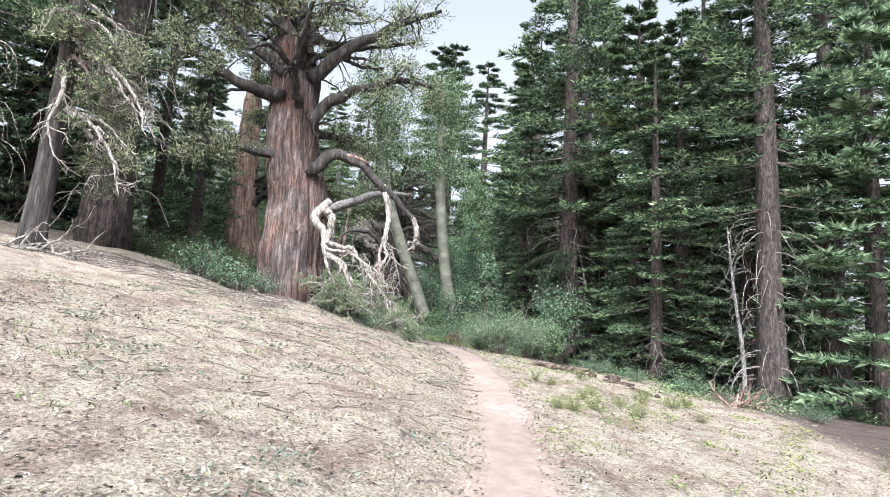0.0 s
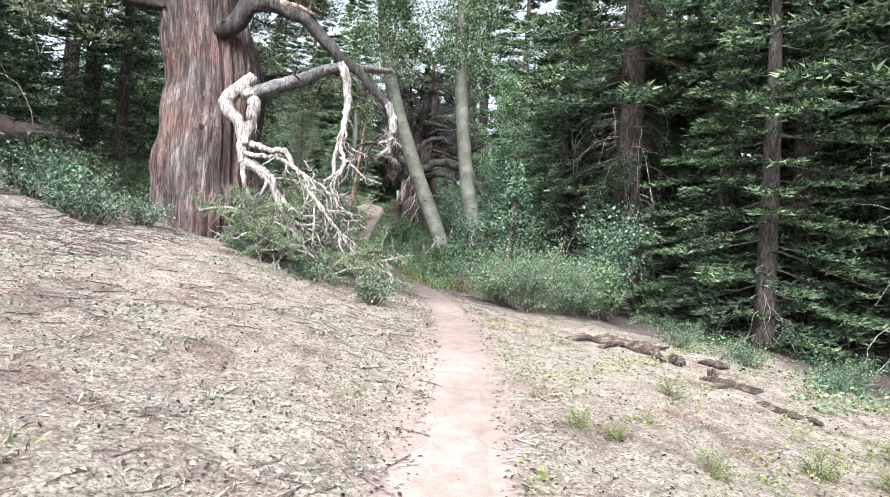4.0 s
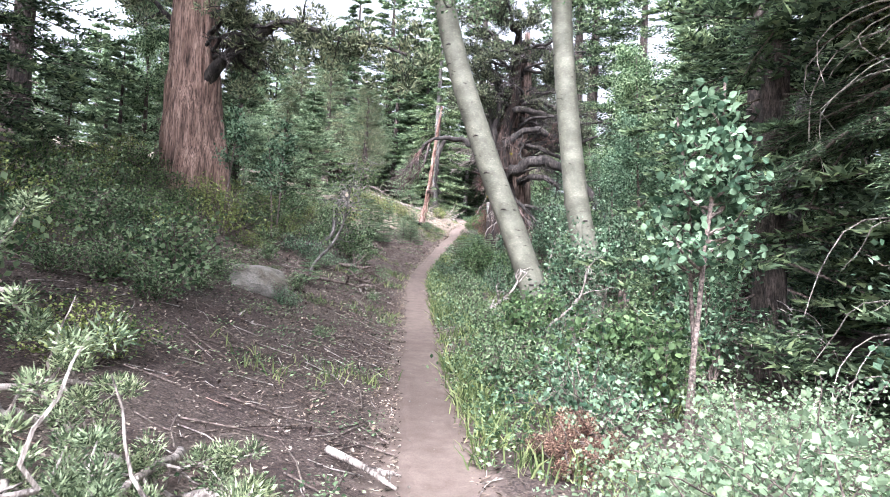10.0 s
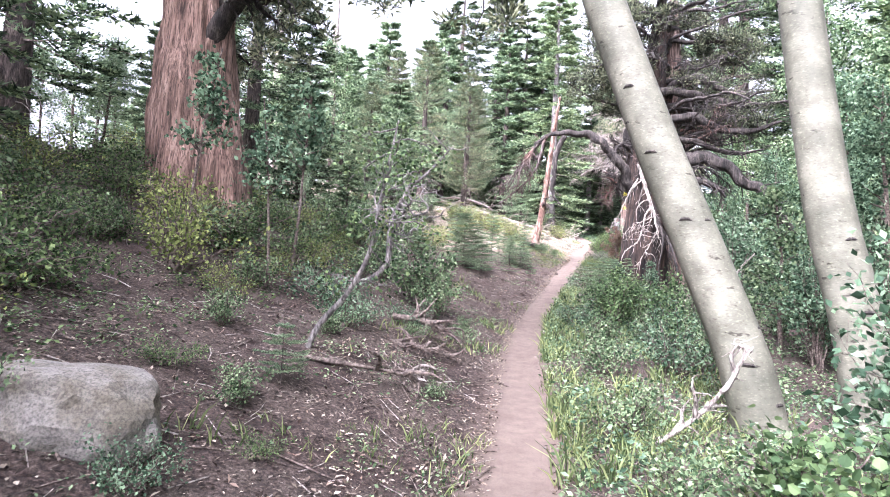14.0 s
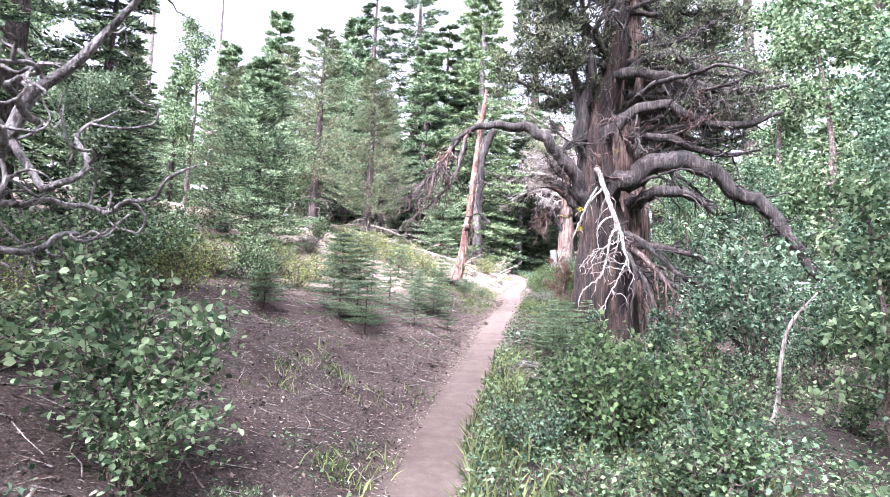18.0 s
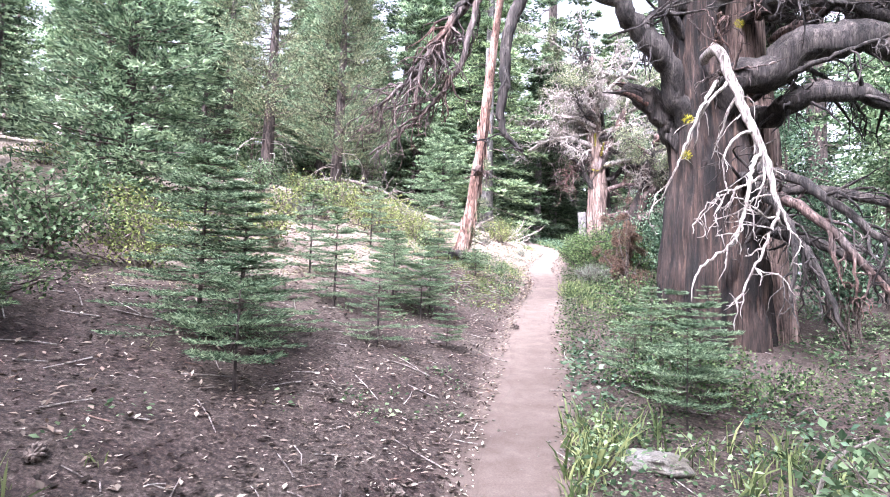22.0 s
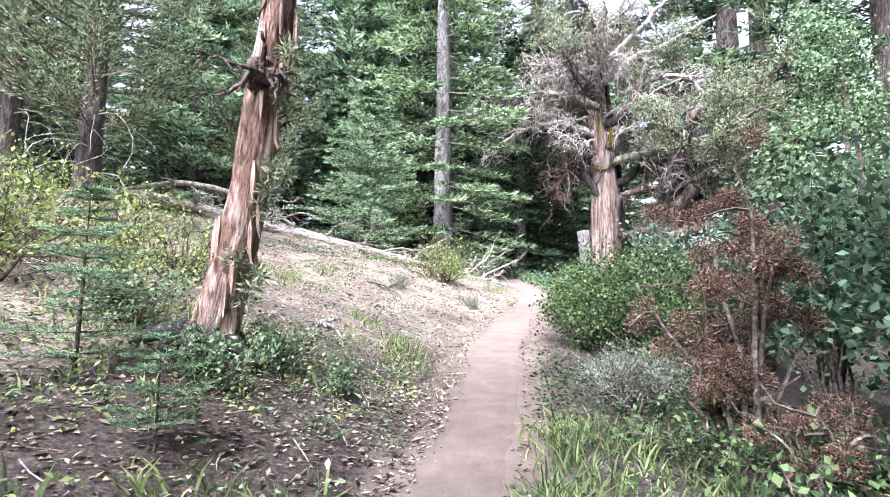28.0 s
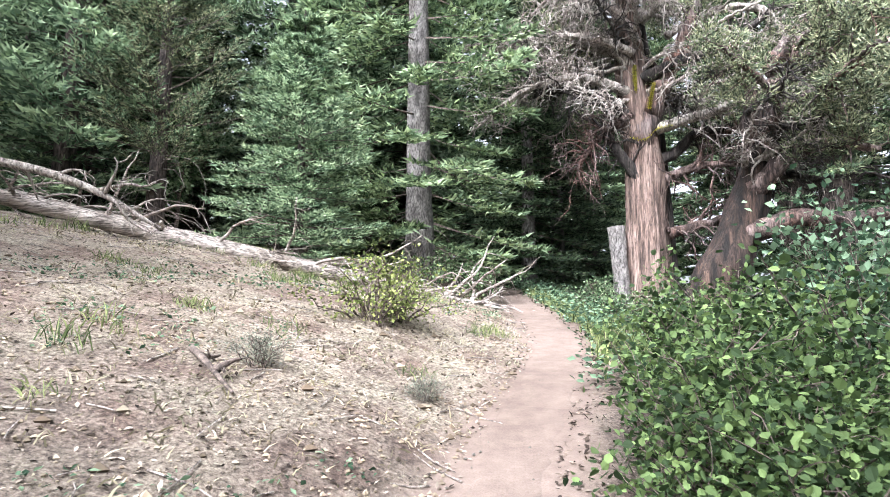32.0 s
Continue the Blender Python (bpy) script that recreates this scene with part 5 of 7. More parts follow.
    for i, (pts, rad, n) in enumerate((
        (R((2.0, 41.2, 7.3), (1.75, 41.0, 6.82), (1.57, 41.0, 6.37), (1.36, 41.0, 5.87), (1.14, 41.0, 5.53)), [0.045, 0.035, 0.028, 0.02, 0.008], 9),
        (R((2.4, 40.8, 6.3), (2.22, 40.6, 5.96), (2.16, 40.6, 5.56), (2.04, 40.6, 5.16), (1.67, 40.6, 4.84), (1.58, 40.6, 4.61), (1.6, 40.6, 4.33)), [0.045, 0.042, 0.038, 0.032, 0.026, 0.018, 0.008], 12),
        (R((2.45, 40.9, 6.0), (2.0, 40.75, 5.75), (1.75, 40.7, 5.6), (1.6, 40.65, 5.25)), [0.03, 0.022, 0.016, 0.006], 12),
        (R((2.6, 40.9, 5.5), (2.3, 40.7, 4.9), (2.1, 40.65, 4.5), (2.05, 40.6, 4.1)), [0.035, 0.028, 0.02, 0.006], 12))):
        dead_spray(ob, pts, [q * 0.6 for q in rad], 1440 + i, twigs=n // 2, reach=0.5, start=0.15, sag=0.1, fine=2, label="bare white curving branch")
    limb_part(ob, R((2.15, 42.45, 7.1), (2.5, 42.05, 7.55), (3.1, 41.95, 7.86), (3.8, 41.9, 8.1), (4.5, 41.9, 7.98), (5.2, 41.9, 7.38), (5.85, 41.9, 6.93), (6.34, 41.9, 6.19), (6.96, 41.9, 5.3), (7.3, 41.9, 4.5)), [0.26, 0.25, 0.22, 0.2, 0.18, 0.16, 0.14, 0.11, 0.08, 0.03], M_JUNDARK, 45, twigs=24, reach=0.8, seg=14, from_part=0.3, ridges=0.14, label="thick twisted limb bending to the ground")
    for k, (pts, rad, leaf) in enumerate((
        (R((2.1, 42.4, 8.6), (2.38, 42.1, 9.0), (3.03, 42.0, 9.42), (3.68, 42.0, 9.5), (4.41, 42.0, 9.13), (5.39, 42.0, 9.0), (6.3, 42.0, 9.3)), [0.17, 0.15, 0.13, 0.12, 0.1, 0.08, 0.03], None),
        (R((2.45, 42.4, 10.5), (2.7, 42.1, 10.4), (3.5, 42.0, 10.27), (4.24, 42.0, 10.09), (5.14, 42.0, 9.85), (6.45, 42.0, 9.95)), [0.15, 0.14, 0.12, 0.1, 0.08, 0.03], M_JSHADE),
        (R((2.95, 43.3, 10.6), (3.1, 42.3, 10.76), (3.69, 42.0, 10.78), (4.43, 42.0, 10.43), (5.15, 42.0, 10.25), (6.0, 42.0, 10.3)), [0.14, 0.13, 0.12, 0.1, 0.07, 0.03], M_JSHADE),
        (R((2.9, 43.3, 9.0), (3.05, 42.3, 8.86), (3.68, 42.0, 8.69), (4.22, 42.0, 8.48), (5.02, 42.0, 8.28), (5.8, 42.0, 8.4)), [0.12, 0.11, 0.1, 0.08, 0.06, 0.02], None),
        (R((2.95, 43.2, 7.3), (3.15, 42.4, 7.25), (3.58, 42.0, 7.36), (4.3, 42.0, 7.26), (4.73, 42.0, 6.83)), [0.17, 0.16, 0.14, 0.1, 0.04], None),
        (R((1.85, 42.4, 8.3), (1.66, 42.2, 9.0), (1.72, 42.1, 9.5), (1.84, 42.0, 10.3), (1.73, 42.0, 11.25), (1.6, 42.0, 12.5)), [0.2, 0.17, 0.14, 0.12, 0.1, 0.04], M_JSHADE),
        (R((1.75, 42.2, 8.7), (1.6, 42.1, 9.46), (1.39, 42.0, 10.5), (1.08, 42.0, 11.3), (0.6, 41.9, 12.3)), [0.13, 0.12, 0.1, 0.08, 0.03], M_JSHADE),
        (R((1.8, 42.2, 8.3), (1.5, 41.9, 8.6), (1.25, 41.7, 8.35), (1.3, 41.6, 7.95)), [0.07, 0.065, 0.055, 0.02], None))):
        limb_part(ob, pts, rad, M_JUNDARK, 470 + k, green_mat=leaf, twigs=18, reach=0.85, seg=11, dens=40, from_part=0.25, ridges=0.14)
    for i, pts in enumerate((R((2.6, 42.65, 6.5), (3.1, 41.4, 6.0), (3.72, 41.0, 5.3), (4.8, 41.0, 4.85)), R((2.6, 42.65, 6.3), (3.2, 41.2, 5.5), (3.7, 41.0, 4.8), (4.3, 40.9, 4.1)), R((2.7, 42.65, 5.9), (3.1, 41.2, 5.0), (3.3, 40.9, 4.2)), R((2.5, 42.6, 6.4), (2.6, 41.6, 6.0), (2.8, 41.0, 5.3), (2.7, 40.8, 4.5)), R((2.9, 42.65, 6.2), (4.2, 41.7, 5.8), (5.2, 41.6, 5.2), (6.0, 41.6, 4.7)), R((2.8, 42.65, 5.6), (3.8, 41.8, 5.1), (4.6, 41.6, 4.3), (5.2, 41.5, 3.7)))):
        dead_spray(ob, pts, [0.09, 0.07, 0.045, 0.02], 460 + i, mat=M_JUN if i == 1 else M_JUNDARK, twigs=20, reach=0.75, start=0.15, sag=0.1, label="tangled grey dead branch")
    st = limb_part(ob, R((2.0, 42.45, 6.4), (1.68, 42.35, 6.95), (1.45, 42.3, 7.32), (1.2, 42.3, 7.52), (1.0, 42.3, 7.62)), [0.16, 0.19, 0.18, 0.14, 0.08], M_JUNDARK, 48, "limb_stub", twigs=0, seg=26, ridges=0.2, label="thick dark stub of a torn-off limb")
    rs = np.random.default_rng(489)
    for i in range(11):
        a = i * 0.6
        g = Geo()
        o = np.array([0.07 * math.sin(a), 0.09 * math.cos(a), 0.08 * math.sin(a + 0.9)])
        tube(g, bend(rel(x, y, [(1.35, 42.3, 7.42), (1.08, 42.3, 7.58), (0.86 - rs.uniform(-0.14, 0.16), 42.3, 7.66 + rs.uniform(-0.14, 0.05))]) + o * np.array([[1.2], [1], [0.8]]), 8), [0.05, 0.035, 0.006], 6, 0.15, rs)
        part("splinter", g.mesh("stub_splinter", M_JUNDARK if i % 3 else M_JUN, True), st, "torn grey splinter")
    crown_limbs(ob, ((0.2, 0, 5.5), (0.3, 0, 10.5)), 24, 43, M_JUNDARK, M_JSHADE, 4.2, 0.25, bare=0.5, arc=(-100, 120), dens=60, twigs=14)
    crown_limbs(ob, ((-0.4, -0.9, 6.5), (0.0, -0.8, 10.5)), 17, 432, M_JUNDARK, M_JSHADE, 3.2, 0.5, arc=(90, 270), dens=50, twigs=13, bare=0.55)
    for i in range(34):
        rr = np.random.default_rng(480 + i)
        a = rr.uniform(-1.7, 1.2)
        h = rr.uniform(3.4, 7.6)
        dead_spray(ob, gnarl((0.3 + 0.4 * math.cos(a), 0.4 * math.sin(a), h), (math.cos(a), math.sin(a), 0.05), rr.uniform(1.2, 3.2), 5, rr, 0.03, 0.25), [0.05, 0.015], 1490 + i, mat=M_JUNDARK if i % 3 else M_JUN, twigs=14, reach=0.6, label="thin dark dead branch")
    for i, p in enumerate(((1.6, 40.95, 6.72), (1.6, 40.98, 6.28), (2.5, 42.0, 8.4))):
        g = Geo()
        clump(g, rel(x, y, [p])[0], 0.06, 120, np.random.default_rng(620 + i), 0.03, 0.9, 0.2)
        part("moss", g.mesh("moss_tuft", M_MOSS), ob, "bright yellow moss")
    return ob


gnarled_juniper()


def mossy_juniper():
    x, y = 1.62, 59.2
    R = lambda *p: rel(x, y, p)
    ob = thing("mossy_juniper", x, y, gz(x, y), "tall juniper with red fibrous trunk and yellow moss on its limbs", "tree", "old junipers")
    juniper_trunk(ob, R((1.62, 59.2, 5.6), (1.62, 59.2, 6.6), (1.63, 59.2, 8.2), (1.6, 59.2, 10.0), (1.5, 59.2, 11.0), (1.42, 59.2, 12.5), (1.3, 59.2, 15)), [0.55, 0.44, 0.39, 0.36, 0.3, 0.2, 0.08], M_MOSSY, 51, seg=70, rows=100, furrow=0.03)
    juniper_trunk(ob, R((2.05, 59.7, 5.6), (2.05, 59.7, 8.2), (1.95, 59.7, 10.5), (1.8, 59.7, 13)), [0.3, 0.22, 0.2, 0.06], M_JUNDARK, 511, "rear_trunk", seg=24)
    limb_part(ob, R((1.65, 59.1, 9.9), (1.97, 59.0, 10.8), (2.5, 58.9, 12.0), (2.87, 58.9, 12.93)), [0.27, 0.23, 0.18, 0.1], M_JUN, 53, green_mat=M_JLEAF, twigs=9, reach=0.9, seg=10)
    for i, pts in enumerate((R((1.5, 59.0, 11.6), (0.6, 58.8, 12.2), (-0.6, 58.6, 12.1), (-1.8, 58.4, 11.4)), R((1.5, 59.0, 11.0), (0.4, 58.6, 11.3), (-0.9, 58.3, 10.9), (-1.7, 58.1, 10.2)), R((1.6, 59.0, 10.6), (0.7, 58.8, 10.0), (0.3, 58.6, 9.4)), R((1.9, 59.0, 10.2), (2.9, 58.7, 10.4), (4.2, 58.4, 10.6), (5.2, 58.0, 10.0)), R((1.9, 59.3, 9.2), (3.0, 59.0, 9.4), (4.0, 58.8, 9.2)), R((1.9, 59.3, 8.0), (3.2, 59.0, 8.3), (4.3, 58.7, 8.2)))):
        dead_spray(ob, pts, [0.12, 0.09, 0.06, 0.02], 540 + i, mat=M_DEAD if i in (0, 1, 3) else M_JUN, twigs=40, reach=0.95, start=0.1, sag=0.03, fine=5, label="weathered grey dead limb")
    for i, pts in enumerate((R((2.2, 59.0, 12.2), (3.27, 58.8, 12.57), (4.06, 58.8, 12.44), (4.35, 58.8, 12.01), (4.63, 58.8, 11.59), (5.36, 58.8, 11.14)), R((1.48, 58.8, 11.8), (0.9, 58.6, 12.01), (-0.13, 58.6, 12.25), (-0.83, 58.6, 12.17), (-1.55, 58.6, 11.95)), R((1.6, 58.9, 12.1), (1.2, 58.6, 12.6), (0.4, 58.4, 12.9), (-0.5, 58.3, 13.0)))):
        dead_spray(ob, pts, [0.09, 0.08, 0.065, 0.05, 0.02], 5440 + i, twigs=44, reach=0.7, start=0.15, sag=-0.02, fine=5, label="silver-white barkless limb with many twigs")
    for i, pts in enumerate((R((1.7, 59.3, 9.6), (2.24, 59.4, 9.75), (2.76, 59.4, 10.17), (3.43, 59.4, 10.31), (4.2, 59.4, 10.6)), R((1.7, 59.0, 11.3), (2.4, 58.8, 11.52), (3.14, 58.8, 11.72), (3.72, 58.8, 12.12), (4.3, 58.8, 12.5)), R((1.5, 59.0, 10.4), (0.9, 58.9, 10.9), (0.3, 58.8, 11.1), (-0.6, 58.7, 11.0)), R((1.5, 59.0, 9.2), (1.1, 58.9, 9.8), (0.6, 58.8, 10.5)))):
        dead_spray(ob, pts, [0.13, 0.11, 0.08, 0.04], 5450 + i, mat=M_JUNDARK, twigs=22, reach=0.7, start=0.2, sag=0.0, fine=4, label="dark bare limb")
    crown_limbs(ob, ((0.0, 0, 4.3), (0.2, 0, 8.5)), 20, 52, M_DEAD, M_JLEAF, 3.9, 0.35, bare=0.4, dens=60, twigs=14, blade=0.07)
    for i in range(30):
        rr = np.random.default_rng(5600 + i)
        a = rr.uniform(2.0, 4.6) if i < 20 else rr.uniform(-1.3, 1.0)
        h = rr.uniform(4.0, 8.5)
        dead_spray(ob, gnarl((0, 0, h), (math.cos(a), math.sin(a), 0.12), rr.uniform(1.6, 3.4), 6, rr, 0.04, 0.28), [0.05, 0.015], 5700 + i, mat=M_DEAD if i % 4 else M_JUNDARK, twigs=26, reach=0.7, fine=4, label="silvery dead branch with fine twigs")
    for i, pts in enumerate((R((1.4, 58.85, 10.0), (1.65, 58.8, 9.95), (1.85, 58.85, 10.15), (2.15, 58.8, 10.2)), R((1.5, 58.85, 11.0), (1.5, 58.8, 11.5)), R((1.75, 58.8, 10.6), (1.85, 58.75, 11.1)))):
        g = Geo()
        for p in bend(pts, 14):
            clump(g, p, 0.034, 30, np.random.default_rng(550 + i), 0.035, 0.8, 0.2)
        part("moss", g.mesh("moss_tuft", M_MOSS), ob, "bright yellow moss")
    return ob


mossy_juniper()


def leaning_juniper():
    x, y = 2.3, 58.0
    R = lambda *p: rel(x, y, p)
    ob = thing("leaning_juniper", x, y, gz(x, y), "leaning juniper with reddish trunk and bare forked limbs", "tree", "old junipers")
    juniper_trunk(ob, R((2.1, 58.0, 5.3), (2.28, 58.0, 6.04), (2.7, 58.0, 7.0), (3.0, 58.0, 7.7), (3.42, 58.0, 9.0), (3.7, 58.0, 10.4)), [0.6, 0.48, 0.4, 0.33, 0.24, 0.12], M_OLD, 57, seg=40, ridges=0.1)
    for i, pts in enumerate((R((3.0, 57.9, 7.7), (4.0, 57.7, 8.0), (5.0, 57.5, 8.0), (6.4, 57.3, 8.3)), R((3.3, 57.9, 8.6), (4.2, 57.6, 9.3), (5.2, 57.4, 9.1)), R((3.5, 57.9, 9.4), (3.3, 57.6, 10.4), (3.0, 57.5, 11.2)))):
        limb_part(ob, pts, [0.2, 0.15, 0.1, 0.05], M_JUN, 570 + i, green_mat=M_JLEAF if i else None, twigs=9, reach=0.8, seg=10)
    crown_limbs(ob, ((1.3, 0, 3.2), (1.5, 0, 5.0)), 14, 58, M_JUN, M_JLEAF, 3.4, 0.4, arc=(-100, 100), dens=60, twigs=12, blade=0.07)
    for i in range(9):
        rr = np.random.default_rng(5800 + i)
        a = rr.uniform(-1.8, 0.6)
        dead_spray(ob, gnarl((1.0, 0, rr.uniform(2.2, 4.6)), (math.cos(a), math.sin(a), 0.15), rr.uniform(1.2, 2.8), 6, rr, 0.03, 0.3), [0.07, 0.015], 5850 + i, mat=M_DEAD if i % 3 == 0 else M_JUNDARK, twigs=18, reach=0.7, fine=3, label="dark twisted dead branch")
    return ob


leaning_juniper()


def snag():
    x, y = -1.9, 45.0
    R = lambda *p: rel(x, y, p)
    ob = thing("leaning_snag", x, y, gz(x, y), "leaning dead juniper snag with peeling pinkish bark, broken at the top", "snag")
    tr = juniper_trunk(ob, R((-1.97, 45.0, 4.6), (-1.88, 45.0, 5.1), (-1.77, 45.0, 5.55), (-1.66, 45.0, 6.2), (-1.55, 45.0, 7.0), (-1.48, 45.0, 7.6), (-1.4, 45.0, 8.6), (-1.25, 45.0, 10), (-1.1, 45.0, 11.3)), [0.19, 0.14, 0.115, 0.098, 0.09, 0.085, 0.078, 0.07, 0.04], M_SNAG, 61, seg=36, ridges=0.12, lobes=4)
    rng = np.random.default_rng(62)
    for i in range(26):
        k = rng.uniform(0.05, 0.9)
        L = bend(R((-1.86, 45.0, 5.2), (-1.77, 45.0, 5.55), (-1.66, 45.0, 6.2), (-1.55, 45.0, 7.0), (-1.48, 45.0, 7.6), (-1.4, 45.0, 8.6)), 20)
        a = rng.uniform(-3.2, 0.6)
        o = np.array([math.cos(a), math.sin(a), 0])
        c = L[int(k * 19)] + o * np.interp(k, (0, 0.2, 1), (0.16, 0.135, 0.1))
        g = Geo()
        tube(g, bend([c + [0, 0, 0.12], c + o * 0.01, c + o * 0.012 - [0, 0, 0.1], c + o * rng.uniform(0.01, 0.05) - [0, 0, rng.uniform(0.12, 0.2)]], 7), [0.008, 0.02, 0.018, 0.004], 5)
        part("bark_strip", g.mesh("bark_strip", M_RED), ob, "peeling red bark strip")
    ring = dead_spray(ob, R((-1.56, 44.9, 6.9), (-1.5, 44.78, 6.95), (-1.35, 44.78, 6.85)), [0.09, 0.06, 0.02], 63, twigs=10, reach=0.3, start=0.1, mat=M_JUN, label="ring of splintered grey wood")
    for i in range(9):
        a = i * 0.7
        g = Geo()
        tube(g, gnarl((0.12 * math.cos(a), 0.12 * math.sin(a), 0.16), (math.cos(a), math.sin(a), -0.5), 0.32, 5, rng, 0.15, 0.2), [0.07, 0.05, 0.015], 8, 0.1, rng)
        part("root", g.mesh("snag_root", M_JUNDARK, True), ob, "dark rotting root")
    g = Geo()
    for k, (a, b, c) in enumerate(((-1.5, 44.95, 6.1), (-1.44, 44.9, 6.35), (-1.38, 44.95, 6.75), (-1.62, 44.85, 5.75), (-1.5, 44.9, 5.65), (-1.33, 44.9, 7.1))):
        p = np.array(rel(x, y, [(a, b, c)])[0])
        for j in range(4):
            clump(g, p + rng.normal(0, 0.05, 3), 0.07, 60, rng, 0.04, 0.8, 0.1)
    part("foliage", g.mesh("snag_foliage", M_JLEAF), ob, "small live green sprays")
    return ob


snag()

# ---- shrubs ----
SH_SNOW = shrub_meshes(101, 0.95, 1.3, 30, 0.037, 7500, M_PALELEAF, 0.85, bare=0.35, reach=0.6)
SH_BLUE = shrub_meshes(102, 0.8, 2.3, 16, 0.075, 2200, M_LEAFBLUE, 0.8, bare=0.5)
SH_DARK = shrub_meshes(103, 1.0, 1.25, 30, 0.05, 4600, M_BUSH, 0.85, detailed=True)
SH_LOW = shrub_meshes(104, 0.6, 0.5, 18, 0.035, 1500, M_LEAFDARK, 0.7)
SH_OLIVE = shrub_meshes(105, 0.65, 0.6, 18, 0.034, 1500, M_YELLOW, 0.7)
SH_GREEN = shrub_meshes(106, 0.55, 0.6, 16, 0.045, 1200, M_LEAF, 0.75)
SH_BLUELOW = shrub_meshes(107, 0.6, 0.75, 18, 0.045, 1500, M_LEAFBLUE, 0.75)
SH_SHOOT = shrub_meshes(108, 0.42, 1.15, 8, 0.06, 620, M_SHOOT, 0.92, detailed=True, reach=0.35)
SH_LEAFY = shrub_meshes(111, 0.6, 1.25, 16, 0.06, 1500, M_LEAF, 0.8, detailed=True, bare=0.35)
SH_SAGE = shrub_meshes(109, 0.42, 0.5, 22, 0.035, 2200, M_SAGE, 0.28)
SH_SHADE = shrub_meshes(110, 0.5, 1.15, 12, 0.055, 1050, M_SHOOT, 0.92, detailed=True, reach=0.4)
T_SNOW, T_BLUE = "spreading light green leafy shrub over bare brown stems", "tall shrub with bluish-green leaves on thin stems"
T_LOW, T_OLIVE, T_GREEN = "low dark green shrub hugging the bank", "low yellowish-green shrub on the bank", "small bright green shrub beside the path"
T_BLUELOW, T_SHOOT = "low bluish-green shrub on the slope", "young aspen shoot with large round leaves"
T_SAGE, T_DARK = "small grey-green sagebrush on dry soil", "dense dark green leafy bush crowding the path"
